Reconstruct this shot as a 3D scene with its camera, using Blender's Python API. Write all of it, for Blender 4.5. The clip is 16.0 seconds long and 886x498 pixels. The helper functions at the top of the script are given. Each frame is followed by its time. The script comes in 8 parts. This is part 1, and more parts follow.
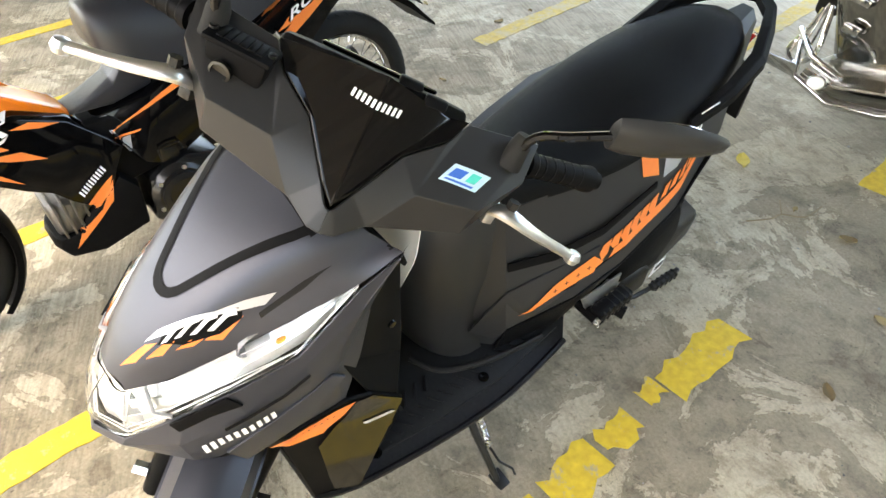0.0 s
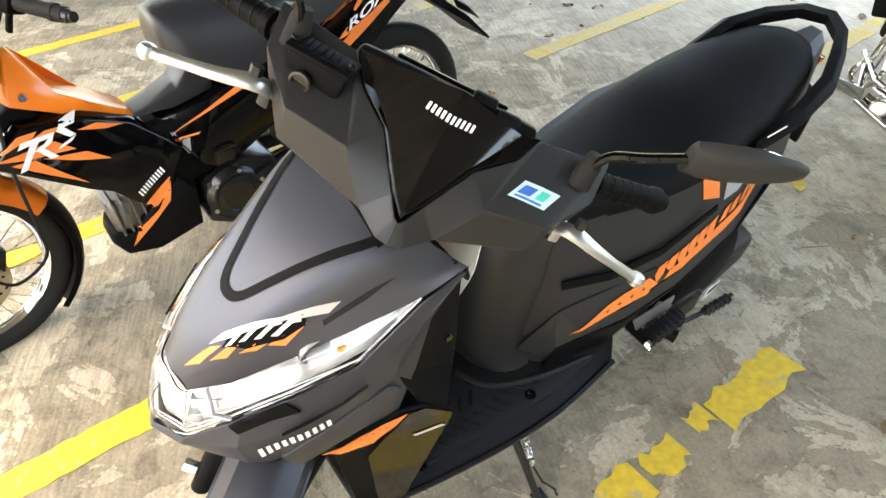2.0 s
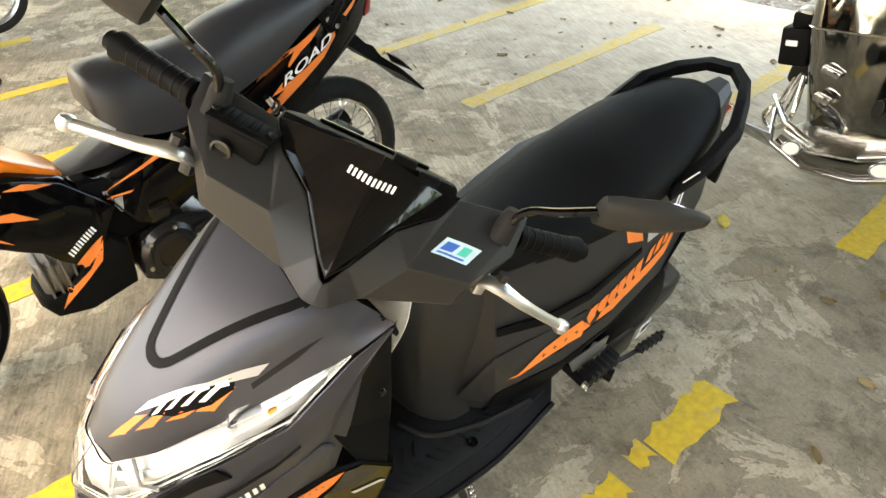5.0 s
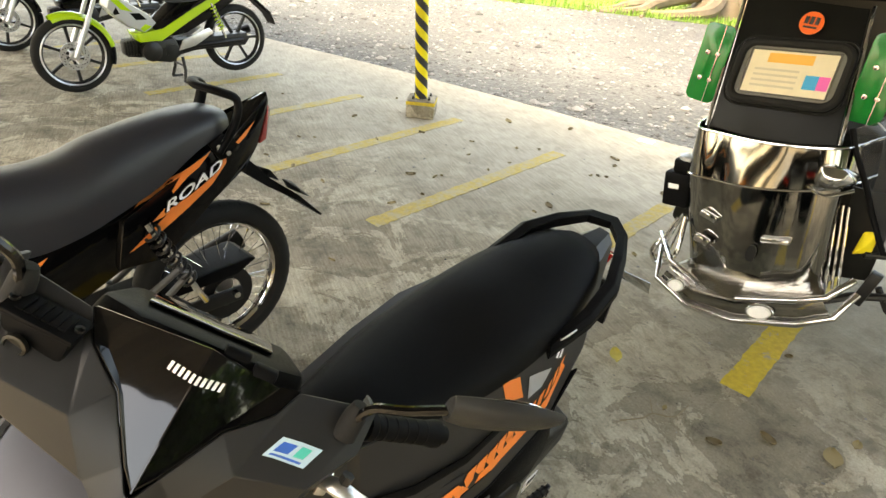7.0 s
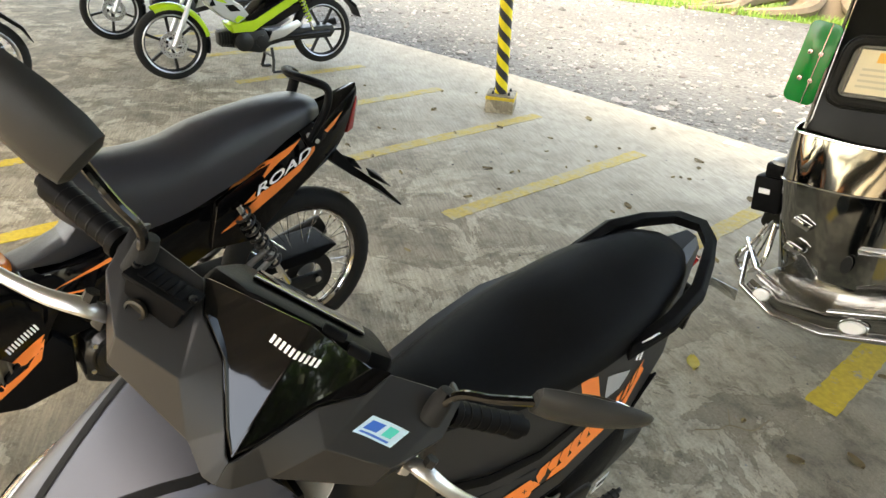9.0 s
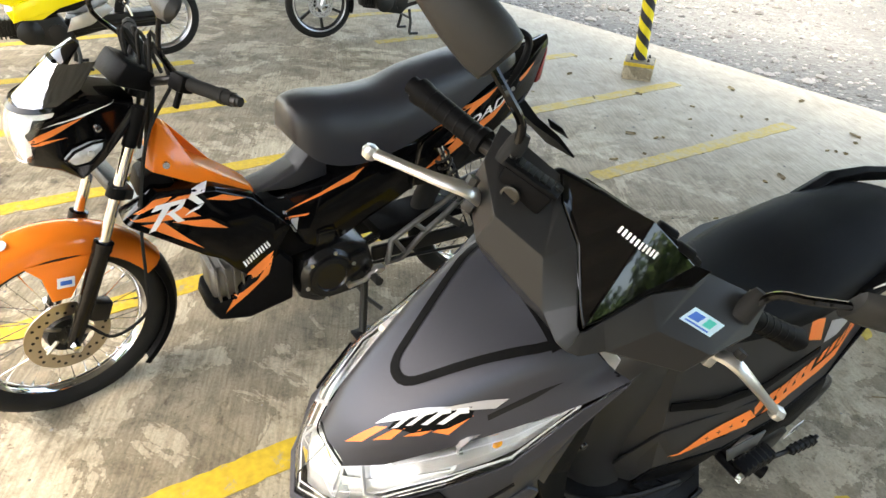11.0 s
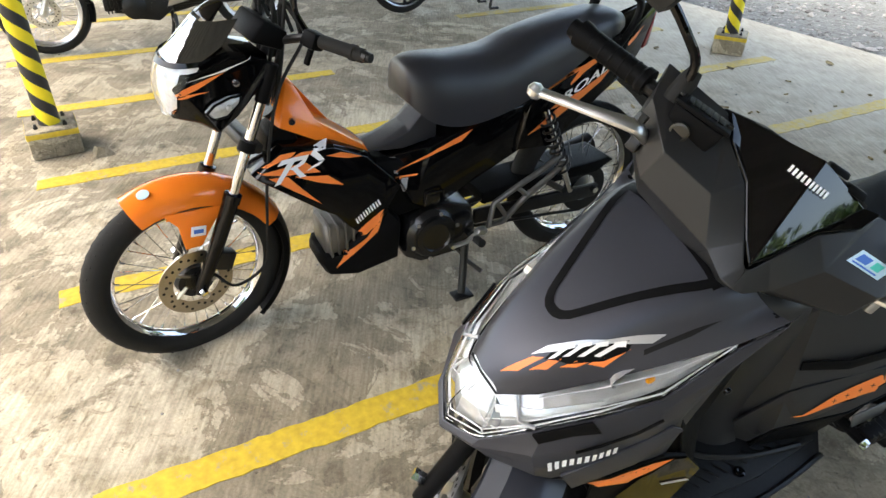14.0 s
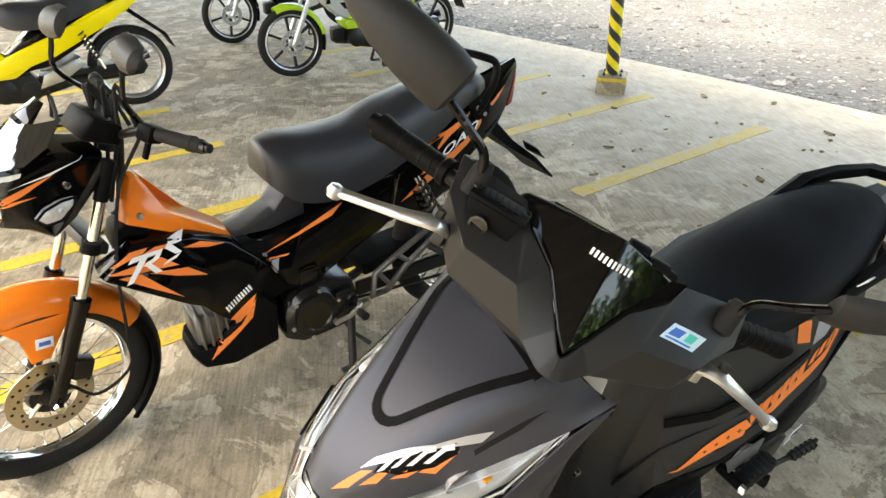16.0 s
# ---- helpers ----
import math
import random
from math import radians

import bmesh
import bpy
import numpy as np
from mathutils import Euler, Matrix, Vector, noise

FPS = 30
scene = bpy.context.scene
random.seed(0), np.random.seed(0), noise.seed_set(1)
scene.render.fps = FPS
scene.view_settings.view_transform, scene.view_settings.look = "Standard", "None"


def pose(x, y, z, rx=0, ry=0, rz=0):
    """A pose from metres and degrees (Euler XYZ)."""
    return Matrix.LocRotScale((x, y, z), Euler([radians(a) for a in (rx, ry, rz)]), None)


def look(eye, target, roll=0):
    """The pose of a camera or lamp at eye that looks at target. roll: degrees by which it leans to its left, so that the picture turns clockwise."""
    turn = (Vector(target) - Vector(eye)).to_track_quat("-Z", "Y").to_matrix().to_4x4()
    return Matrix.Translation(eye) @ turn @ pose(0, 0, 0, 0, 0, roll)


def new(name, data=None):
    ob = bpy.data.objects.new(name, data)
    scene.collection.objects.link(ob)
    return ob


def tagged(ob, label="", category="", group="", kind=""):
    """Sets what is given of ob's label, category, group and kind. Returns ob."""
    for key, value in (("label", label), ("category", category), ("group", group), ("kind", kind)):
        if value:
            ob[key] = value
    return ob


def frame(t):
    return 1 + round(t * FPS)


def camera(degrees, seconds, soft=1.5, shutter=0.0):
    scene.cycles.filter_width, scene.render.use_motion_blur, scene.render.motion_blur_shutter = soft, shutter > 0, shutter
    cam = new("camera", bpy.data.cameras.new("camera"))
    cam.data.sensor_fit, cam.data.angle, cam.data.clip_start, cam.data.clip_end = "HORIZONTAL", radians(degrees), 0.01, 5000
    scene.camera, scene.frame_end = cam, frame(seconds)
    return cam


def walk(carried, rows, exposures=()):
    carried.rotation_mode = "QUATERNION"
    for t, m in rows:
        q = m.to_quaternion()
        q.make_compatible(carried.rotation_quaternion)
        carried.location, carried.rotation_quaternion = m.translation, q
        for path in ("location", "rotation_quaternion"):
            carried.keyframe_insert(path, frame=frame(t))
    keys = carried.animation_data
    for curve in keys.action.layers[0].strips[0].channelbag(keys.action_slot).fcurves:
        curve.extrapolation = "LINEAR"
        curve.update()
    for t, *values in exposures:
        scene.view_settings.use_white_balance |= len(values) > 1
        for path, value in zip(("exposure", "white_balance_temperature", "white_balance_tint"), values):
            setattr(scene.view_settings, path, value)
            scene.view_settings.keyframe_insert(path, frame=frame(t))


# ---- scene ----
cam = camera(69.3, 16.0)
PATH = [
    (0, (0.83, 0.897, 1.365), (-0.318, 1.839, 0.025), -2.7),
    (0.5, (0.829, 0.888, 1.362), (-0.324, 1.803, 0.008), -3.1),
    (1, (0.814, 0.878, 1.368), (-0.365, 1.782, 0.029), -2.0),
    (1.5, (0.808, 0.87, 1.37), (-0.402, 1.757, 0.048), -2.4),
    (2, (0.799, 0.869, 1.369), (-0.429, 1.746, 0.057), -2.7),
    (2.5, (0.794, 0.859, 1.374), (-0.453, 1.731, 0.075), -2.3),
    (3, (0.804, 0.868, 1.374), (-0.436, 1.755, 0.079), -2.7),
    (3.2, (0.805, 0.87, 1.375), (-0.436, 1.763, 0.085), -2.6),
    (5.3, (0.835, 0.906, 1.405), (-0.324, 2.038, 0.233), -0.7),
    (5.5, (0.851, 0.932, 1.412), (-0.258, 2.164, 0.293), -0.6),
    (6, (0.868, 0.987, 1.432), (-0.137, 2.354, 0.373), 3.2),
    (6.5, (0.845, 1.012, 1.45), (-0.238, 2.37, 0.458), 4.1),
    (7, (0.809, 1.03, 1.469), (-0.333, 2.362, 0.509), 4.8),
    (7.5, (0.803, 1.024, 1.479), (-0.39, 2.3, 0.506), 5.8),
    (8, (0.795, 1.009, 1.476), (-0.458, 2.235, 0.513), 4.9),
    (8.2, (0.796, 1.01, 1.477), (-0.461, 2.233, 0.516), 4.4),
    (10.3, (0.765, 0.838, 1.426), (-0.566, 1.866, 0.343), 3.8),
    (10.5, (0.748, 0.78, 1.422), (-0.594, 1.784, 0.332), 3.3),
    (11, (0.713, 0.666, 1.414), (-0.685, 1.613, 0.342), 3.6),
    (11.5, (0.698, 0.593, 1.405), (-0.711, 1.475, 0.293), 4.5),
    (12, (0.689, 0.554, 1.389), (-0.739, 1.369, 0.25), 4.5),
    (12.5, (0.684, 0.513, 1.364), (-0.762, 1.23, 0.183), 3.8),
    (13, (0.676, 0.483, 1.352), (-0.796, 1.113, 0.155), 2.4),
    (13.5, (0.688, 0.49, 1.362), (-0.78, 1.196, 0.201), 2.7),
    (14, (0.698, 0.514, 1.371), (-0.763, 1.291, 0.248), 1.8),
    (14.5, (0.701, 0.552, 1.389), (-0.737, 1.416, 0.3), 1.4),
    (15, (0.716, 0.619, 1.402), (-0.661, 1.605, 0.338), 1.2),
    (15.5, (0.713, 0.665, 1.409), (-0.687, 1.644, 0.37), 0.1),
    (16, (0.715, 0.697, 1.418), (-0.704, 1.686, 0.414), -0.4),
]
EXPOSURE = 3.22
# the camera's automatic exposure and white balance drift along the way
AUTO = [(0.0, 0.82, 7950), (3.0, 0.78, 7950), (5.5, 0.60, 9500), (6.5, 0.40, 9800), (8.0, 0.28, 8900), (10.5, 0.34, 8300), (11.5, 0.20, 7500), (12.5, -0.04, 6900), (14.0, -0.12, 7300), (15.0, 0.12, 7900), (16.0, 0.25, 8300)]
walk(cam, [(t, look(eye, target, roll)) for t, eye, target, roll in PATH], [(t, EXPOSURE + e, k, 8) for t, e, k in AUTO])

# ---- light: bright overcast daylight from outside, the place lies under a wide roof ----
world = bpy.data.worlds.new("world")
scene.world = world
world.use_nodes = True
_n = world.node_tree.nodes
_sky = _n.new("ShaderNodeTexSky")
_sky.sky_type = "NISHITA"
_sky.sun_disc = False
_sky.sun_elevation, _sky.sun_rotation = radians(62), radians(200)
_sky.air_density, _sky.dust_density = 1.0, 4.0
world.node_tree.links.new(_sky.outputs[0], _n["Background"].inputs[0])
_n["Background"].inputs[1].default_value = 0.15
sun = new("sun", bpy.data.lights.new("sun", "SUN"))
sun.data.energy, sun.data.angle, sun.data.color = 0.5, radians(25), (1.0, 0.96, 0.9)
sun.matrix_world = look((0, 0, 10), (0.2, 1.6, 0))

# ---- materials ----
def mat(name, color, rough=0.5, metal=0.0, var=0.0, scale=20.0, bump=0.0, bscale=200.0, coat=0.0, emit=0.0, alpha=1.0, trans=0.0, ior=1.45, spec=0.5):
    """A painted, moulded or metal surface with two scales of variation."""
    m = bpy.data.materials.new(name)
    m.use_nodes = True
    nt = m.node_tree
    b = nt.nodes["Principled BSDF"]
    b.inputs["Base Color"].default_value = (*color, 1)
    b.inputs["Roughness"].default_value = rough
    b.inputs["Metallic"].default_value = metal
    b.inputs["Coat Weight"].default_value = coat
    b.inputs["Coat Roughness"].default_value = 0.06
    b.inputs["Transmission Weight"].default_value = trans
    b.inputs["IOR"].default_value = ior
    b.inputs["Specular IOR Level"].default_value = spec
    if emit:
        b.inputs["Emission Color"].default_value = (*color, 1)
        b.inputs["Emission Strength"].default_value = emit
    tc = nt.nodes.new("ShaderNodeTexCoord")
    if var:
        n1 = nt.nodes.new("ShaderNodeTexNoise")
        n1.inputs["Scale"].default_value = scale
        n1.inputs["Detail"].default_value = 6
        nt.links.new(tc.outputs["Object"], n1.inputs["Vector"])
        mix = nt.nodes.new("ShaderNodeMixRGB")
        mix.inputs[1].default_value = (*[c * (1 - var) for c in color], 1)
        mix.inputs[2].default_value = (*[min(1, c * (1 + var)) for c in color], 1)
        nt.links.new(n1.outputs[0], mix.inputs[0])
        nt.links.new(mix.outputs[0], b.inputs["Base Color"])
        mr = nt.nodes.new("ShaderNodeMapRange")
        mr.inputs[3].default_value, mr.inputs[4].default_value = max(0.02, rough * (1 - 0.4 * var)), min(1, rough * (1 + 0.4 * var))
        nt.links.new(n1.outputs[0], mr.inputs[0])
        nt.links.new(mr.outputs[0], b.inputs["Roughness"])
    if bump:
        n2 = nt.nodes.new("ShaderNodeTexNoise")
        n2.inputs["Scale"].default_value = bscale
        n2.inputs["Detail"].default_value = 3
        nt.links.new(tc.outputs["Object"], n2.inputs["Vector"])
        bp = nt.nodes.new("ShaderNodeBump")
        bp.inputs["Strength"].default_value = bump
        bp.inputs["Distance"].default_value = 0.002
        nt.links.new(n2.outputs[0], bp.inputs["Height"])
        nt.links.new(bp.outputs[0], b.inputs["Normal"])
    return m


M_MATT = mat("matt_grey_paint", (0.043, 0.0455, 0.056), 0.38, 0.45, 0.08, 6, 0.05, 900)
# the same matt grey, darkened for the shade on bar cover and body
M_COVER = mat("shaded_matt_grey_cover", (0.0142, 0.0144, 0.0150), 0.42, 0.12, 0.10, 7, 0.06, 900)
M_BODY = mat("shaded_matt_grey_body", (0.0215, 0.0217, 0.0225), 0.42, 0.15, 0.10, 7, 0.06, 900)
M_BLACKP = mat("black_plastic", (0.005, 0.005, 0.0053), 0.45, 0, 0.3, 30, 0.15, 700, spec=0.05)
M_FLOORP = mat("dusty_black_floor_plastic", (0.011, 0.0112, 0.012), 0.5, 0, 0.8, 160, 0.2, 500, spec=0.2)
M_GLOSSB = mat("gloss_black_paint", (0.002, 0.002, 0.0023), 0.06, 0, 0.1, 10, spec=0.3)
M_ORANGE = mat("orange_paint", (0.85, 0.20, 0.02), 0.18, 0, 0.06, 8, coat=0.25)
M_DECAL = mat("orange_decal", (0.85, 0.22, 0.05), 0.35, 0, 0.05, 30)
M_SEAT = mat("black_vinyl", (0.005, 0.005, 0.0052), 0.52, 0, 0.15, 20, 0.25, 1200, spec=0.07)
M_RUBBER = mat("tyre_rubber", (0.015, 0.0147, 0.014), 0.75, 0, 0.35, 25, 0.3, 300, spec=0.2)
M_CHROME = mat("chrome", (0.62, 0.62, 0.62), 0.09, 1.0, 0.05, 15)
M_ALU = mat("cast_aluminium", (0.62, 0.62, 0.62), 0.33, 1.0, 0.12, 40, 0.1, 400)
M_STEEL = mat("polished_stainless_sheet", (0.27, 0.265, 0.245), 0.06, 1.0, 0.3, 4, 0.09, 9)
M_IRON = mat("dark_cast_metal", (0.011, 0.011, 0.011), 0.40, 0.3, 0.4, 40, 0.3, 250)
M_WHITE = mat("white_print", (0.8, 0.8, 0.8), 0.4)
M_SILVER = mat("silver_print", (0.45, 0.46, 0.48), 0.3, 0.4)
M_YPAINT = mat("yellow_post_paint", (0.75, 0.60, 0.02), 0.5, 0, 0.25, 12, 0.2, 80)
M_BPAINT = mat("black_post_paint", (0.02, 0.02, 0.022), 0.5, 0, 0.3, 12, 0.2, 80)

# ---- mesh helpers ----
def part(name, bm, material, parent=None, label="", smooth=True, angle=35):
    """Links a bmesh as one mesh object under a thing or a part."""
    me = bpy.data.meshes.new(name)
    bmesh.ops.recalc_face_normals(bm, faces=bm.faces)
    bm.to_mesh(me)
    bm.free()
    me.materials.append(material)
    if smooth:
        me.polygons.foreach_set("use_smooth", [True] * len(me.polygons))
        me.set_sharp_from_angle(angle=radians(angle))
    ob = new(name, me)
    if parent is not None:
        ob.parent = parent
    if label:
        tagged(ob, label)
    return ob


def thing(name, label, category, group="", kind="", m=None):
    ob = new(name)
    ob.empty_display_size = 0.1
    if m is not None:
        ob.matrix_world = m
    return tagged(ob, label, category, group, kind)


def box(size, at=(0, 0, 0), bevel=0.0, rot=None, segs=2):
    bm = bmesh.new()
    bmesh.ops.create_cube(bm, size=1)
    bmesh.ops.scale(bm, vec=size, verts=bm.verts)
    if bevel:
        bmesh.ops.bevel(bm, geom=bm.edges[:], offset=bevel, segments=segs, affect="EDGES", profile=0.5)
    if rot is not None:
        bmesh.ops.transform(bm, matrix=Euler([radians(a) for a in rot]).to_matrix().to_4x4(), verts=bm.verts)
    bmesh.ops.translate(bm, vec=at, verts=bm.verts)
    return bm


def join(*bms):
    """One bmesh out of several."""
    out = bms[0]
    for b in bms[1:]:
        me = bpy.data.meshes.new("tmp")
        b.to_mesh(me)
        b.free()
        out.from_mesh(me)
        bpy.data.meshes.remove(me)
    return out


def smooth_path(pts, n=6):
    """A Catmull-Rom curve through the points."""
    p = [Vector(q) for q in pts]
    p = [p[0] * 2 - p[1]] + p + [p[-1] * 2 - p[-2]]
    out = []
    for i in range(1, len(p) - 2):
        for k in range(n):
            t = k / n
            a, b, c, d = p[i - 1], p[i], p[i + 1], p[i + 2]
            out.append(0.5 * ((2 * b) + (c - a) * t + (2 * a - 5 * b + 4 * c - d) * t * t + (3 * b - a - 3 * c + d) * t ** 3))
    out.append(p[-2])
    return out


def tube(pts, r, segs=10, closed=False, caps=True, curve=0, flat=1.0):
    """A round bar along a line; r may be one radius or one for each point."""
    p = smooth_path(pts, curve) if curve else [Vector(q) for q in pts]
    n = len(p)
    if not hasattr(r, "__len__"):
        rr = [r] * n
    else:
        k = len(r) - 1
        rr = []
        for i in range(n):
            u = i / (n - 1) * k
            j = min(int(u), k - 1)
            rr.append(r[j] + (r[j + 1] - r[j]) * (u - j))
    bm = bmesh.new()
    rings = []
    side = None
    for i in range(n):
        if closed:
            d = p[(i + 1) % n] - p[i - 1]
        else:
            d = p[min(i + 1, n - 1)] - p[max(i - 1, 0)]
        d.normalize()
        if side is None:
            side = d.orthogonal().normalized()
        side = (side - d * side.dot(d)).normalized()
        up = d.cross(side)
        rings.append([bm.verts.new(p[i] + (side * math.cos(a) + up * (math.sin(a) * flat)) * rr[i]) for a in [2 * math.pi * k / segs for k in range(segs)]])
    for i in range(n if closed else n - 1):
        a, b = rings[i], rings[(i + 1) % n]
        for k in range(segs):
            bm.faces.new((a[k], a[(k + 1) % segs], b[(k + 1) % segs], b[k]))
    if caps and not closed:
        bm.faces.new(rings[0][::-1])
        bm.faces.new(rings[-1])
    return bm


def lathe(profile, segs=32, axis="X", at=(0, 0, 0), closed=False):
    """Turns a profile of (radius, offset along the axis) round the axis."""
    bm = bmesh.new()
    rings = []
    for r, h in profile:
        ring = []
        for k in range(segs):
            a = 2 * math.pi * k / segs
            c, s = r * math.cos(a), r * math.sin(a)
            v = {"X": (h, c, s), "Y": (c, h, s), "Z": (c, s, h)}[axis]
            ring.append(bm.verts.new(Vector(v) + Vector(at)))
        rings.append(ring)
    pairs = list(zip(rings, rings[1:])) + ([(rings[-1], rings[0])] if closed else [])
    for a, b in pairs:
        for k in range(segs):
            bm.faces.new((a[k], a[(k + 1) % segs], b[(k + 1) % segs], b[k]))
    if not closed:
        for ring in (rings[0], rings[-1]):
            bm.faces.new(ring)
    bmesh.ops.remove_doubles(bm, verts=bm.verts, dist=1e-6)
    return bm


def loft(rings, caps=True, closed=True):
    """A skin over rings that have the same number of points."""
    bm = bmesh.new()
    vs = [[bm.verts.new(q) for q in r] for r in rings]
    for a, b in zip(vs, vs[1:]):
        n = len(a)
        for k in range(n if closed else n - 1):
            f = [a[k], a[(k + 1) % n], b[(k + 1) % n], b[k]]
            bm.faces.new(f)
    if caps and closed:
        bm.faces.new(vs[0][::-1])
        bm.faces.new(vs[-1])
    bmesh.ops.remove_doubles(bm, verts=bm.verts, dist=1e-5)
    return bm


def plate(poly, thick, plane="XZ", at=0.0, bevel=0.0):
    """A flat plate of that outline: plane YZ stands at x = at, XZ at y = at, XY at z = at."""
    bm = bmesh.new()
    def put(u, v, w):
        return {"XY": (u, v, w), "XZ": (u, w, v), "YZ": (w, u, v)}[plane]
    a = [bm.verts.new(put(u, v, at - thick / 2)) for u, v in poly]
    b = [bm.verts.new(put(u, v, at + thick / 2)) for u, v in poly]
    bm.faces.new(a)
    bm.faces.new(b[::-1])
    n = len(poly)
    for k in range(n):
        bm.faces.new((a[k], b[k], b[(k + 1) % n], a[(k + 1) % n]))
    bmesh.ops.recalc_face_normals(bm, faces=bm.faces)
    if bevel:
        bmesh.ops.bevel(bm, geom=bm.edges[:], offset=bevel, segments=2, affect="EDGES", profile=0.5)
    return bm


def moved(bm, m):
    bmesh.ops.transform(bm, matrix=m, verts=bm.verts)
    return bm


def mirrored(bm):
    """The same form on the other side of the x = 0 plane."""
    bmesh.ops.scale(bm, vec=(-1, 1, 1), verts=bm.verts)
    bmesh.ops.reverse_faces(bm, faces=bm.faces)
    return bm


from mathutils.bvhtree import BVHTree


def mirror_pts(pts):
    return [(-x, y, z) for x, y, z in pts]


def patch(guides, along=14, across=3, thick=0.004, smooth_across=True):
    """A thin curved shell through guide lines that all have the same number of points."""
    lines = [smooth_path(g, along) for g in guides]
    rows = []
    for i in range(len(lines[0])):
        col = [l[i] for l in lines]
        if smooth_across and len(col) > 2:
            rows.append(smooth_path(col, across))
        else:
            out = []
            for a, b in zip(col, col[1:]):
                out += [a.lerp(b, k / across) for k in range(across)]
            rows.append(out + [col[-1]])
    bm = bmesh.new()
    vs = [[bm.verts.new(p) for p in r] for r in rows]
    for a, b in zip(vs, vs[1:]):
        for k in range(len(a) - 1):
            bm.faces.new((a[k], a[k + 1], b[k + 1], b[k]))
    bmesh.ops.remove_doubles(bm, verts=bm.verts, dist=2e-4)
    bmesh.ops.recalc_face_normals(bm, faces=bm.faces)
    if thick:
        bmesh.ops.solidify(bm, geom=bm.faces[:], thickness=thick)
    return bm


def shell(verts, faces, thick=0.005, bevel=0.0015):
    """A faceted moulded panel: corner points, faces between them, a wall thickness and rounded edges."""
    bm = bmesh.new()
    vs = [bm.verts.new(v) for v in verts]
    for f in faces:
        bm.faces.new([vs[i] for i in f])
    bmesh.ops.recalc_face_normals(bm, faces=bm.faces)
    if thick:
        bmesh.ops.solidify(bm, geom=bm.faces[:], thickness=thick)
    if bevel:
        bmesh.ops.bevel(bm, geom=[e for e in bm.edges if len(e.link_faces) == 2 and e.calc_face_angle(0) > 0.12], offset=bevel, segments=2, affect="EDGES", profile=0.6)
    return bm


def hull(points, bevel=0.0, segs=2):
    bm = bmesh.new()
    vs = [bm.verts.new(p) for p in points]
    res = bmesh.ops.convex_hull(bm, input=vs)
    loose = [v for v in bm.verts if not v.link_faces]
    bmesh.ops.delete(bm, geom=loose, context="VERTS")
    bmesh.ops.dissolve_limit(bm, angle_limit=0.02, verts=bm.verts, edges=bm.edges)
    if bevel:
        bmesh.ops.bevel(bm, geom=bm.edges[:], offset=bevel, segments=segs, affect="EDGES", profile=0.5)
    return bm


def drape(targets, poly, plane, ray, off=0.0012, cuts=4):
    """A thin printed film that lies on the targets: an outline in a plane, laid on along the ray."""
    trees = []
    for ob in targets:
        b = bmesh.new()
        b.from_mesh(ob.data)
        trees.append(BVHTree.FromBMesh(b))
        b.free()
    d = Vector(ray).normalized()
    bm = bmesh.new()
    def put(u, v):
        return Vector({"XY": (u, v, 0), "XZ": (u, 0, v), "YZ": (0, u, v)}[plane])
    f = bm.faces.new([bm.verts.new(put(u, v)) for u, v in poly])
    bmesh.ops.triangulate(bm, faces=[f])
    for _ in range(cuts):
        lim = 0.012
        es = [e for e in bm.edges if e.calc_length() > lim]
        if not es:
            break
        bmesh.ops.subdivide_edges(bm, edges=es, cuts=1, use_grid_fill=False)
        bmesh.ops.triangulate(bm, faces=[x for x in bm.faces if len(x.verts) > 3])
    dead = []
    for v in bm.verts:
        best = None
        for t in trees:
            hit, nor, _, dist = t.ray_cast(v.co - d * 2, d)
            if hit is not None and (best is None or dist < best[1]):
                best = (hit, dist)
        if best:
            v.co = best[0] - d * off
        else:
            dead.append(v)
    bmesh.ops.delete(bm, geom=dead, context="VERTS")
    return bm


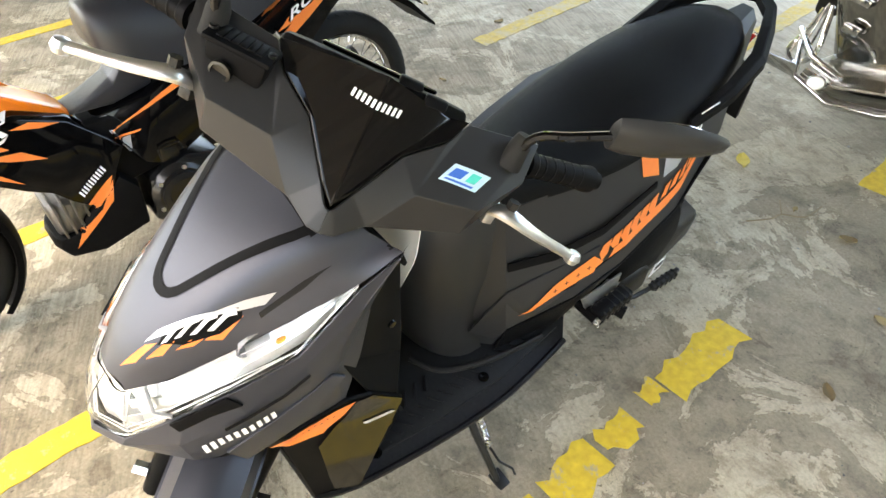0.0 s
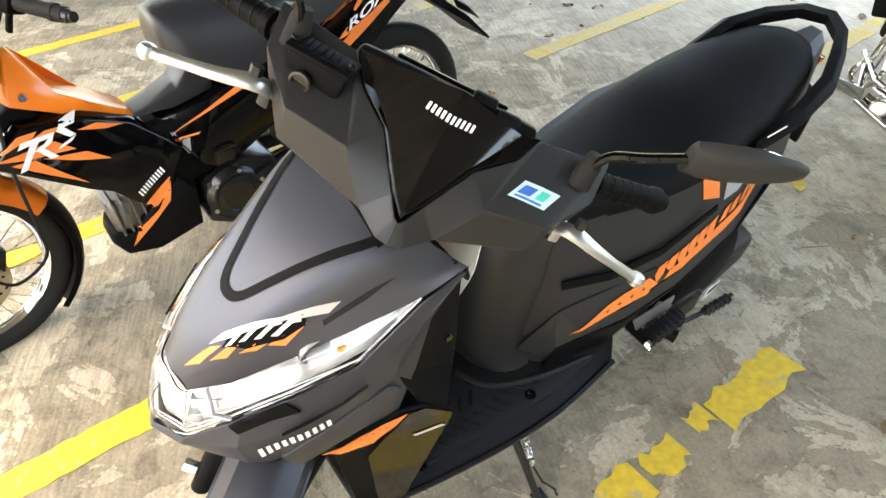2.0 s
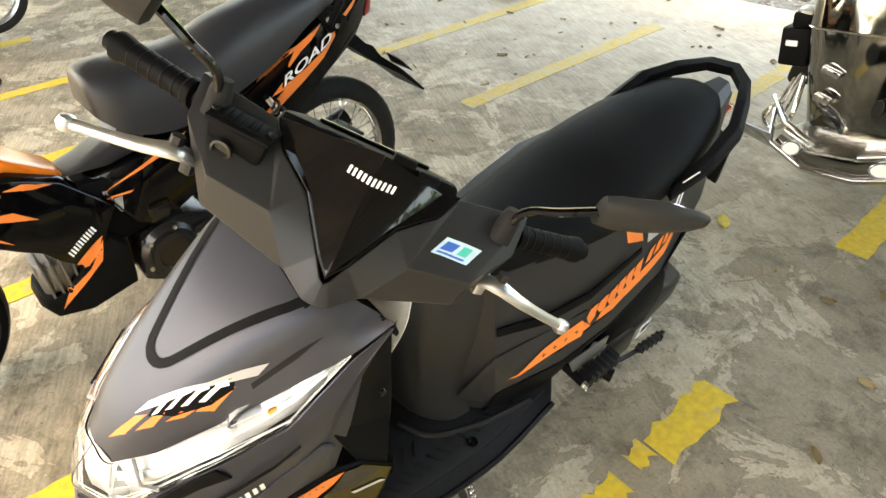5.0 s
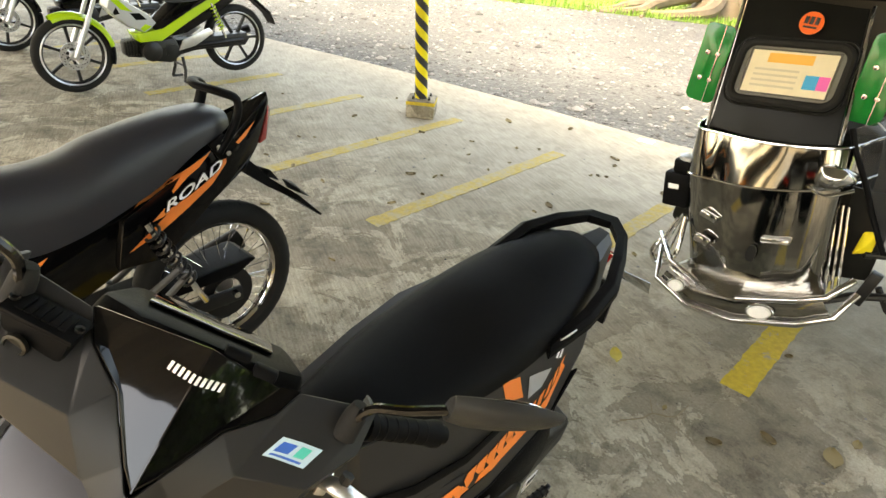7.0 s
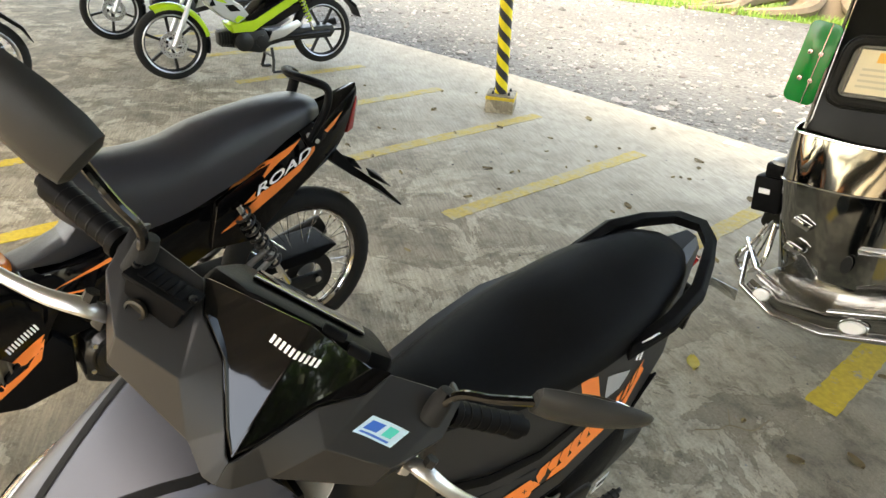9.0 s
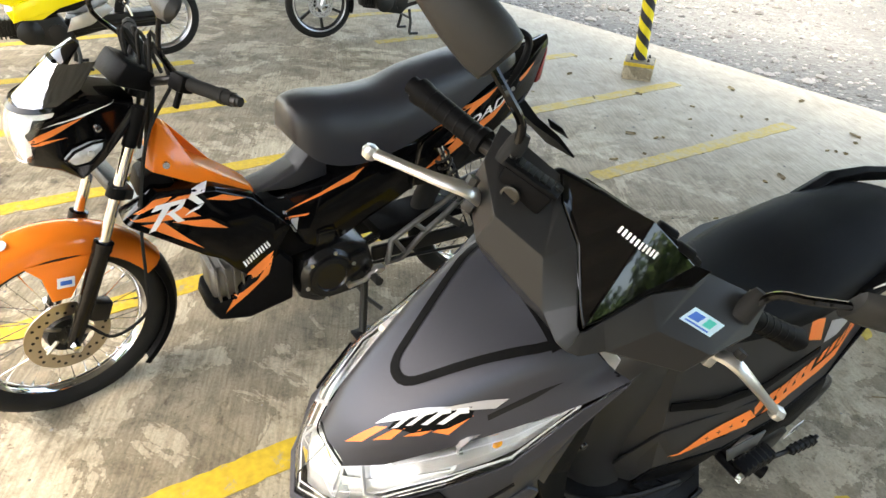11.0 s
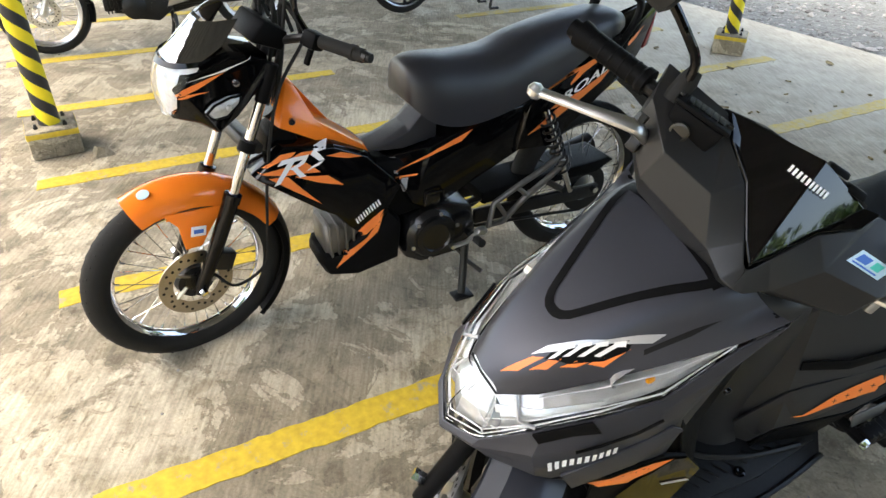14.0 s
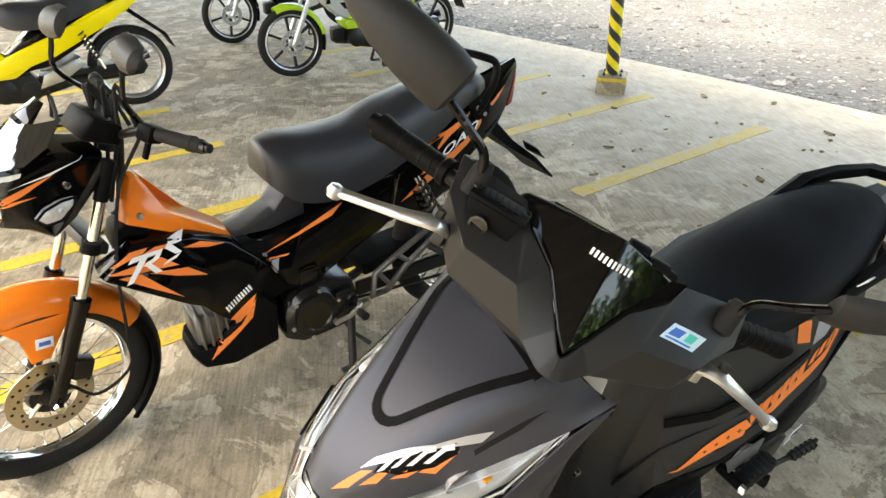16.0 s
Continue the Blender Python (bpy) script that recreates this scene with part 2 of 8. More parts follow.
def wheel(parent, radius, width, rim_r, spokes="wire", at=(0, 0, 0), n=36, rim_mat=None, name="wheel", m=None, disc=None):
    """A wheel that turns about the x axis, with its tyre, rim, hub and spokes."""
    w = part(name, lathe([(0.03, -0.05), (0.034, -0.045), (0.034, -0.03), (0.024, -0.025), (0.024, 0.025), (0.034, 0.03), (0.034, 0.045), (0.03, 0.05)], 24, "X"), M_ALU, parent, "wheel with its hub")
    w.matrix_local = (m or Matrix()) @ Matrix.Translation(at)
    h = width / 2
    prof = []
    for k in range(17):
        a = -math.pi * 0.62 + k * (math.pi * 1.24) / 16
        prof.append((radius - width * 0.52 + math.cos(a) * width * 0.52, math.sin(a) * h))
    prof += [(rim_r - 0.006, h * 0.55), (rim_r - 0.006, -h * 0.55)]
    part("tyre", lathe(prof, 64, "X", closed=True), M_RUBBER, w, "black rubber tyre")
    tread = bmesh.new()
    for k in range(48):
        for s in (-1, 1):
            a = 2 * math.pi * (k + 0.25 * s) / 48
            b = box((0.016, 0.005, 0.004), (0, 0, 0), 0, (0, 0, 35 * s))
            bmesh.ops.transform(b, matrix=Matrix.Rotation(a, 4, "X") @ Matrix.Translation((s * h * 0.45, 0, radius - width * 0.075)) @ Matrix.Rotation(radians(28 * s), 4, "Y"), verts=b.verts)
            me = bpy.data.meshes.new("t")
            b.to_mesh(me)
            b.free()
            tread.from_mesh(me)
            bpy.data.meshes.remove(me)
    tagged(part("tread", tread, M_RUBBER, w, smooth=False), kind="stuff")
    rm = rim_mat or M_CHROME
    rim = [(rim_r, -h * 0.66), (rim_r + 0.004, -h * 0.72), (rim_r + 0.002, -h * 0.5), (rim_r - 0.014, -h * 0.3), (rim_r - 0.016, 0), (rim_r - 0.014, h * 0.3), (rim_r + 0.002, h * 0.5), (rim_r + 0.004, h * 0.72), (rim_r, h * 0.66), (rim_r - 0.018, h * 0.3), (rim_r - 0.022, 0), (rim_r - 0.018, -h * 0.3)]
    part("rim", lathe(rim, 64, "X", closed=True), rm, w, "rim")
    if spokes == "wire":
        for k in range(n):
            a = 2 * math.pi * k / n
            side = 1 if k % 2 else -1
            b = a + (0.42 if (k // 2) % 2 else -0.42)
            p0 = (side * 0.032, 0.03 * math.cos(b), 0.03 * math.sin(b))
            p1 = (side * 0.004, (rim_r - 0.02) * math.cos(a), (rim_r - 0.02) * math.sin(a))
            mid = [p0[i] + (p1[i] - p0[i]) * 0.93 for i in range(3)]
            part("spoke", join(tube([p0, p1], 0.0014, 5), tube([mid, p1], 0.0032, 6)), M_CHROME, w)
    else:
        for k in range(spokes):
            a = 2 * math.pi * k / spokes
            c, s = math.cos(a), math.sin(a)
            b = loft([[(x, c * r - s * t, s * r + c * t) for x, t in ((-0.011, -q), (0.011, -q), (0.011, q), (-0.011, q))] for r, q in ((0.03, 0.014), (rim_r * 0.5, 0.009), (rim_r - 0.014, 0.011))])
            part("spoke", b, rm, w)
    if disc:
        dr, dx, dm = disc
        ring = lathe([(dr, dx - 0.002), (dr, dx + 0.002), (dr * 0.62, dx + 0.002), (dr * 0.62, dx - 0.002)], 48, "X", closed=True)
        part("brake_disc", ring, dm, w, "drilled steel brake disc")
        for k in range(5):
            a = 2 * math.pi * k / 5
            part("disc_arm", tube([(dx, 0.03 * math.cos(a), 0.03 * math.sin(a)), (dx, dr * 0.66 * math.cos(a + 0.3), dr * 0.66 * math.sin(a + 0.3))], 0.006, 6), dm, w)
        for k in range(30):
            a = 2 * math.pi * k / 30
            r = dr * (0.72 + 0.08 * (k % 3))
            part("disc_hole", lathe([(0.0045, -0.0026), (0.0045, 0.0026)], 8, "X", (dx, r * math.cos(a), r * math.sin(a))), M_IRON, w)
    return w


def spring(p0, p1, r, wire, turns, segs=14):
    a, b = Vector(p0), Vector(p1)
    d = (b - a).normalized()
    s = d.orthogonal().normalized()
    u = d.cross(s)
    n = turns * segs
    return tube([a.lerp(b, k / n) + (s * math.cos(2 * math.pi * k / segs) + u * math.sin(2 * math.pi * k / segs)) * r for k in range(n + 1)], wire, 6)


def print_bars(parent, targets, cx, cy, length, height, plane, ray, material, n=5, slope=0.0, skew=0.25, gap=0.3):
    """A short word as plain upright bars of its size."""
    n, gap = 2 * n, 0.42
    step = length / n
    ca, sa = math.cos(slope), math.sin(slope)
    for k in range(n):
        u0 = -length / 2 + k * step
        q = [(u0, -height / 2), (u0 + step * (1 - gap), -height / 2), (u0 + step * (1 - gap) + skew * height, height / 2), (u0 + skew * height, height / 2)]
        poly = [(cx + u * ca - v * sa, cy + u * sa + v * ca) for u, v in q]
        part("lettering_bar", drape(targets, poly, plane, ray, 0.0036, 2), material, parent)

# ---- the setting ----
def concrete_material():
    m = bpy.data.materials.new("worn_concrete")
    m.use_nodes = True
    nt = m.node_tree
    b = nt.nodes["Principled BSDF"]
    tc = nt.nodes.new("ShaderNodeTexCoord")
    def noise_node(scale, detail=8, rough=0.6, vec=None, dist=0.0):
        n = nt.nodes.new("ShaderNodeTexNoise")
        n.inputs["Scale"].default_value, n.inputs["Detail"].default_value = scale, detail
        n.inputs["Roughness"].default_value, n.inputs["Distortion"].default_value = rough, dist
        nt.links.new(vec or tc.outputs["Object"], n.inputs["Vector"])
        return n.outputs[0]
    def ramp(src, stops):
        r = nt.nodes.new("ShaderNodeValToRGB")
        el = r.color_ramp.elements
        while len(el) < len(stops):
            el.new(0.5)
        for e, (p, c) in zip(el, stops):
            e.position, e.color = p, (*c, 1)
        nt.links.new(src, r.inputs[0])
        return r.outputs[0]
    def mix(a, bb, fac, mode="MIX"):
        x = nt.nodes.new("ShaderNodeMixRGB")
        x.blend_type = mode
        for sock, v in ((x.inputs[0], fac), (x.inputs[1], a), (x.inputs[2], bb)):
            if hasattr(v, "is_output"):
                nt.links.new(v, sock)
            elif isinstance(v, tuple):
                sock.default_value = (*v, 1)
            else:
                sock.default_value = v
        return x.outputs[0]
    big = ramp(noise_node(1.1, 8, 0.65, dist=0.4), [(0.36, (0.295, 0.264, 0.202)), (0.5, (0.355, 0.319, 0.248)), (0.64, (0.43, 0.395, 0.318))])
    mid = ramp(noise_node(7, 8, 0.7), [(0.35, (0.55, 0.54, 0.51)), (0.52, (1, 1, 1)), (0.75, (1.15, 1.15, 1.13))])
    fine = ramp(noise_node(110, 5, 0.75), [(0.3, (0.62, 0.62, 0.61)), (0.6, (1.08, 1.08, 1.08))])
    blot = ramp(noise_node(3.3, 10, 0.75, dist=1.5), [(0.54, (1, 1, 1)), (0.575, (0.66, 0.635, 0.58))])
    spot = ramp(noise_node(14, 6, 0.7, dist=0.8), [(0.60, (1, 1, 1)), (0.66, (0.58, 0.56, 0.52))])
    # thin smooth top coat that has flaked off with sharp rims
    flake_h = noise_node(2.6, 12, 0.68, dist=0.6)
    flake = ramp(flake_h, [(0.500, (0.70, 0.68, 0.64)), (0.508, (0.54, 0.52, 0.48)), (0.516, (1.10, 1.09, 1.06))])
    flake2 = ramp(noise_node(9, 10, 0.7, dist=1.0), [(0.575, (1, 1, 1)), (0.585, (0.74, 0.73, 0.69)), (0.60, (1.12, 1.12, 1.10))])
    pit = ramp(noise_node(55, 3, 0.6), [(0.27, (0.35, 0.33, 0.29)), (0.33, (1, 1, 1))])
    col = mix(mix(mix(big, mid, 1.0, "MULTIPLY"), fine, 0.75, "MULTIPLY"), blot, 0.65, "MULTIPLY")
    # the far half of the slab was floated smoother and has flaked less
    sep = nt.nodes.new("ShaderNodeSeparateXYZ")
    nt.links.new(tc.outputs["Object"], sep.inputs[0])
    def worn(near, far):
        m_ = nt.nodes.new("ShaderNodeMapRange")
        for k_, v_ in ((1, 2.9), (2, 4.4), (3, near), (4, far)):
            m_.inputs[k_].default_value = v_
        nt.links.new(sep.outputs[1], m_.inputs[0])
        return m_.outputs[0]
    for layer, near, far in ((spot, 0.85, 0.35), (flake, 1.0, 0.15), (flake2, 0.75, 0.25), (pit, 0.9, 0.5)):
        col = mix(col, layer, worn(near, far), "MULTIPLY")
    # skylight past the roof edge painted in as a paler far end
    col = mix(col, (0.45, 0.415, 0.335), worn(0.0, 0.5))
    nt.links.new(col, b.inputs["Base Color"])
    b.inputs["Roughness"].default_value = 0.8
    # brush strokes drawn through the wet cement
    mp = nt.nodes.new("ShaderNodeMapping")
    mp.inputs["Scale"].default_value = (7, 95, 1)
    turn = nt.nodes.new("ShaderNodeMapping")
    turn.inputs["Rotation"].default_value = (0, 0, radians(26))
    nt.links.new(tc.outputs["Object"], turn.inputs["Vector"])
    nt.links.new(turn.outputs[0], mp.inputs["Vector"])
    strokes = noise_node(1.0, 3, 0.5, mp.outputs[0])
    sc = ramp(strokes, [(0.40, (0.80, 0.79, 0.77)), (0.58, (1.06, 1.06, 1.05))])
    # shade deep under the roof painted on, in ragged grime-toned patches
    grime_shade = ramp(noise_node(1.5, 9, 0.7, dist=0.9), [(0.40, (1, 1, 1)), (0.50, (0.74, 0.71, 0.64)), (0.60, (0.55, 0.52, 0.46))])
    side = nt.nodes.new("ShaderNodeMapRange")
    for k_, v_ in ((1, 0.1), (2, 1.1), (3, 0.15), (4, 0.85)):
        side.inputs[k_].default_value = v_
    nt.links.new(sep.outputs[0], side.inputs[0])
    deep = nt.nodes.new("ShaderNodeMapRange")
    for k_, v_ in ((1, 1.7), (2, 2.8), (3, 0.2), (4, 1.0)):
        deep.inputs[k_].default_value = v_
    nt.links.new(sep.outputs[1], deep.inputs[0])
    both = nt.nodes.new("ShaderNodeMath")
    both.operation = "MULTIPLY"
    nt.links.new(side.outputs[0], both.inputs[0])
    nt.links.new(deep.outputs[0], both.inputs[1])
    col = mix(col, grime_shade, both.outputs[0], "MULTIPLY")
    # the strokes weaken from -x to +x
    brushed = nt.nodes.new("ShaderNodeMapRange")
    for k_, v_ in ((1, -0.6), (2, 0.5), (3, 0.9), (4, 0.2)):
        brushed.inputs[k_].default_value = v_
    nt.links.new(sep.outputs[0], brushed.inputs[0])
    nt.links.new(mix(col, sc, brushed.outputs[0], "MULTIPLY"), b.inputs["Base Color"])
    h = mix(mix(mix(strokes, noise_node(60, 6, 0.7), 0.5), noise_node(4, 6, 0.6), 0.3), flake, 0.3)
    bp = nt.nodes.new("ShaderNodeBump")
    bp.inputs["Strength"].default_value, bp.inputs["Distance"].default_value = 0.6, 0.006
    nt.links.new(h, bp.inputs["Height"])
    nt.links.new(bp.outputs[0], b.inputs["Normal"])
    return m


M_CONC = concrete_material()


def worn_paint(name, paint, base, low, high, scale=9.0):
    """Road paint through which the concrete shows where it has worn off."""
    m = bpy.data.materials.new(name)
    m.use_nodes = True
    nt = m.node_tree
    b = nt.nodes["Principled BSDF"]
    tc = nt.nodes.new("ShaderNodeTexCoord")
    n1 = nt.nodes.new("ShaderNodeTexNoise")
    n1.inputs["Scale"].default_value, n1.inputs["Detail"].default_value, n1.inputs["Roughness"].default_value = scale, 10, 0.75
    geo = nt.nodes.new("ShaderNodeNewGeometry")
    nt.links.new(geo.outputs["Position"], n1.inputs["Vector"])
    r = nt.nodes.new("ShaderNodeValToRGB")
    r.color_ramp.elements[0].position, r.color_ramp.elements[1].position = low, high
    nt.links.new(n1.outputs[0], r.inputs[0])
    n2 = nt.nodes.new("ShaderNodeTexNoise")
    n2.inputs["Scale"].default_value, n2.inputs["Detail"].default_value = 45, 6
    nt.links.new(geo.outputs["Position"], n2.inputs["Vector"])
    tone = nt.nodes.new("ShaderNodeMixRGB")
    tone.inputs[1].default_value, tone.inputs[2].default_value = (*[c * 0.5 for c in paint], 1), (*[min(1, c * 1.15) for c in paint], 1)
    nt.links.new(n2.outputs[0], tone.inputs[0])
    mix = nt.nodes.new("ShaderNodeMixRGB")
    mix.inputs[1].default_value = (*base, 1)
    nt.links.new(r.outputs[0], mix.inputs[0])
    nt.links.new(tone.outputs[0], mix.inputs[2])
    nt.links.new(mix.outputs[0], b.inputs["Base Color"])
    b.inputs["Roughness"].default_value = 0.7
    bp = nt.nodes.new("ShaderNodeBump")
    bp.inputs["Strength"].default_value, bp.inputs["Distance"].default_value = 0.5, 0.003
    nt.links.new(n2.outputs[0], bp.inputs["Height"])
    nt.links.new(bp.outputs[0], b.inputs["Normal"])
    return m


M_LINE = worn_paint("worn_yellow_line_paint", (0.60, 0.43, 0.03), (0.30, 0.265, 0.18), 0.36, 0.44, 16)
M_LINEF = worn_paint("faded_yellow_line_paint", (0.50, 0.365, 0.075), (0.34, 0.31, 0.22), 0.36, 0.56)


def gravel_material():
    m = bpy.data.materials.new("grey_gravel")
    m.use_nodes = True
    nt = m.node_tree
    b = nt.nodes["Principled BSDF"]
    geo = nt.nodes.new("ShaderNodeNewGeometry")
    v = nt.nodes.new("ShaderNodeTexVoronoi")
    v.inputs["Scale"].default_value = 34
    nt.links.new(geo.outputs["Position"], v.inputs["Vector"])
    n = nt.nodes.new("ShaderNodeTexNoise")
    n.inputs["Scale"].default_value, n.inputs["Detail"].default_value = 0.5, 8
    nt.links.new(geo.outputs["Position"], n.inputs["Vector"])
    r = nt.nodes.new("ShaderNodeValToRGB")
    r.color_ramp.elements[0].position, r.color_ramp.elements[0].color = 0.35, (0.062, 0.067, 0.065, 1)
    r.color_ramp.elements[1].position, r.color_ramp.elements[1].color = 0.65, (0.110, 0.117, 0.113, 1)
    nt.links.new(n.outputs[0], r.inputs[0])
    hs = nt.nodes.new("ShaderNodeMixRGB")
    hs.blend_type, hs.inputs[0].default_value = "MULTIPLY", 0.8
    bw = nt.nodes.new("ShaderNodeRGBToBW")
    nt.links.new(v.outputs["Color"], bw.inputs[0])
    mr = nt.nodes.new("ShaderNodeMapRange")
    mr.inputs[3].default_value, mr.inputs[4].default_value = 0.5, 1.35
    nt.links.new(bw.outputs[0], mr.inputs[0])
    nt.links.new(r.outputs[0], hs.inputs[1])
    nt.links.new(mr.outputs[0], hs.inputs[2])
    nt.links.new(hs.outputs[0], b.inputs["Base Color"])
    b.inputs["Roughness"].default_value = 0.9
    bp = nt.nodes.new("ShaderNodeBump")
    bp.inputs["Strength"].default_value, bp.inputs["Distance"].default_value = 1.0, 0.012
    nt.links.new(v.outputs["Distance"], bp.inputs["Height"])
    nt.links.new(bp.outputs[0], b.inputs["Normal"])
    return m


M_GRAVEL = gravel_material()
# slab: its far edge runs slightly askew to the bays
slab_poly = [(-40, -0.55), (14, -0.55), (14, 8.2), (-0.94, 5.57), (-2.43, 5.45), (-3.63, 5.32), (-5.30, 5.05), (-40, 0.2)]
pavement = part("pavement", plate(slab_poly, 0.12, "XY", -0.06), M_CONC, smooth=False)
tagged(pavement, "worn grey concrete parking floor with stains", "floor", kind="structure")
apron = part("pavement", plate([(-40, -30), (14, -30), (14, -0.56), (-40, -0.56)], 0.12, "XY", -0.062), M_CONC, smooth=False)
tagged(apron, "pale concrete apron before the parking bays", "floor", kind="structure")
ground = part("ground", plate([(-400, -400), (400, -400), (400, 400), (-400, 400)], 0.1, "XY", -0.10), M_GRAVEL, smooth=False)
tagged(ground, "pale grey gravel yard reaching far off", "ground", kind="structure")

rnd = random.Random(4)


def bay_line(x, y0, y1, w=0.095, faded=False, jag=0.004, z=0.0025):
    """Painted line with uneven edges."""
    n = max(6, int((y1 - y0) / 0.03))
    left = [(x - w / 2 + rnd.uniform(-jag, jag), y0 + (y1 - y0) * k / n) for k in range(n + 1)]
    right = [(x + w / 2 + rnd.uniform(-jag, jag), y0 + (y1 - y0) * k / n) for k in range(n + 1)]
    bm = bmesh.new()
    a = [bm.verts.new((p[0], p[1], z)) for p in left]
    b = [bm.verts.new((p[0], p[1] + rnd.uniform(-0.004, 0.004), z)) for p in right]
    a2 = [bm.verts.new((p[0], p[1], 0.0)) for p in left]
    b2 = [bm.verts.new((p[0], p[1], 0.0)) for p in right]
    for k in range(n):
        bm.faces.new((a[k], b[k], b[k + 1], a[k + 1]))
        bm.faces.new((a[k], a[k + 1], a2[k + 1], a2[k]))
        bm.faces.new((b[k + 1], b[k], b2[k], b2[k + 1]))
    ob = part("bay_line", bm, M_LINEF if faded else M_LINE, smooth=False)
    return tagged(ob, "faded yellow painted parking bay line on concrete" if faded else "worn yellow painted parking bay line on concrete", "road marking", "parking bay lines", "structure")


bay_line(0.447, 0.30, 1.46)
bay_line(0.447, 1.49, 1.655, 0.10, jag=0.016)
bay_line(0.433, 1.672, 1.79, 0.07, jag=0.02)
bay_line(0.447, 1.925, 2.222, 0.10, jag=0.010)
bay_line(0.423, 1.85, 1.917, 0.05, jag=0.012)
bay_line(-0.453, 0.225, 1.95)
for x, y0 in ((-1.354, 0.165), (-2.254, 0.095), (-3.154, -0.005), (-4.05, -0.09), (-4.95, -0.17)):
    bay_line(x, y0, y0 + 1.74)
bay_line(0.447, 3.11, 4.8, 0.105)
for x, y0, y1 in ((-0.453, 3.2, 4.85), (-1.354, 2.98, 4.68), (-2.254, 2.95, 4.66), (-3.154, 3.1, 4.46), (-4.05, 3.1, 4.3), (-4.95, 3.1, 4.3), (-5.85, 3.0, 4.2)):
    bay_line(x, y0, y1, 0.10, True, 0.006)


def striped_post(x, y, turn=0.0, lean=(0, 0), top=3.35):
    post = thing("striped_post", "steel post with yellow and black spiral stripes on a concrete footing", "post", "striped posts")
    post.matrix_world = Matrix.Translation((x, y, 0)) @ Matrix.Rotation(radians(turn), 4, "Z")
    part("footing", box((0.215, 0.215, 0.135), (0, 0, 0.0675), 0.012), M_CONC, post, "chipped concrete footing block")
    part("footing_paint", box((0.217, 0.217, 0.03), (0, 0, 0.112), 0.006), M_LINE, post, "worn yellow paint on the footing rim")
    bms = {0: bmesh.new(), 1: bmesh.new()}
    r, segs, pitch = 0.047, 32, 0.13
    for k in range(-6, int((top - 0.13) / pitch * 2) + 2):
        bm = bms[k % 2]
        rows = []
        for dk in (0, 0.5, 1.0):
            row = []
            for j in range(segs + 1):
                a = -2 * math.pi * j / segs
                z = min(top, max(0.13, 0.13 + (k + dk) * pitch / 2 + 2 * pitch * j / segs))
                row.append(bm.verts.new((r * math.cos(a) + lean[0] * z, r * math.sin(a) + lean[1] * z, z)))
            rows.append(row)
        for ra_, rb_ in zip(rows, rows[1:]):
            for j in range(segs):
                if (rb_[j].co - ra_[j].co).length > 1e-4 or (rb_[j + 1].co - ra_[j + 1].co).length > 1e-4:
                    bm.faces.new((ra_[j], ra_[j + 1], rb_[j + 1], rb_[j]))
    for which, name, m_ in ((0, "yellow_stripe", M_YPAINT), (1, "black_stripe", M_BPAINT)):
        bmesh.ops.delete(bms[which], geom=[v for v in bms[which].verts if not v.link_faces], context="VERTS")
        bmesh.ops.remove_doubles(bms[which], verts=bms[which].verts, dist=1e-5)
        part(name, bms[which], m_, post, smooth=True)
    for a in (45, 135, 225, 315):
        part("anchor_bolt", lathe([(0.010, 0.0), (0.010, 0.012), (0.006, 0.013), (0.006, 0.022)], 8, "Z", (0.085 * math.cos(radians(a)), 0.085 * math.sin(radians(a)), 0.134)), M_IRON, post, "rusty anchor bolt")
    return post


striped_post(-2.62, 0.18, 4)
striped_post(-2.50, 4.50, 38, (-0.045, -0.03))
striped_post(-7.0, 0.3, 8)
striped_post(2.6, 4.9, 8)
chip = part("stone", hull([(0, 0, 0), (0.075, 0.012, 0), (0.06, 0.10, 0), (0.015, 0.09, 0), (0.02, 0.02, 0.05), (0.055, 0.03, 0.045), (0.045, 0.075, 0.035)], 0.004), M_CONC)
chip.location = (-2.50, 0.32, 0)
tagged(chip, "broken lump of concrete beside the post footing", "stone")
# roof over the bays, open on both long sides
roof_m = mat("painted_sheet_roof", (0.14, 0.14, 0.135), 0.6, 0, 0.2, 2)
bm = bmesh.new()
n = 220
prev = None
for k in range(n + 1):
    x = -14 + 26 * k / n
    z = 3.35 + (0.03 if (k // 2) % 2 else 0.0)
    row = [bm.verts.new((x, y, z + 0.06 * (y - 2.4))) for y in (-1.55, 4.95)] + [bm.verts.new((x, y, z + 0.06 * (y - 2.4) + 0.004)) for y in (4.95, -1.55)]
    if prev:
        for a in range(4):
            bm.faces.new((prev[a], prev[(a + 1) % 4], row[(a + 1) % 4], row[a]))
    prev = row
roof = part("ceiling", bm, roof_m, smooth=False)
tagged(roof, "grey corrugated sheet roof over the parking bays", "roof", kind="structure")

# ---- the matt grey scooter, leaning on its side stand with the bars turned to its left ----
SCOOTER = Matrix.Translation((-0.012, 0.9205, -0.044)) @ Matrix.Rotation(radians(-0.4), 4, "Z") @ Matrix.Rotation(radians(10.56), 4, "Y") @ Matrix.Scale(1.045, 4)
scooter = thing("scooter", "matt grey scooter with orange stripes leaning on its stand", "scooter", "parked motorcycles", m=SCOOTER)


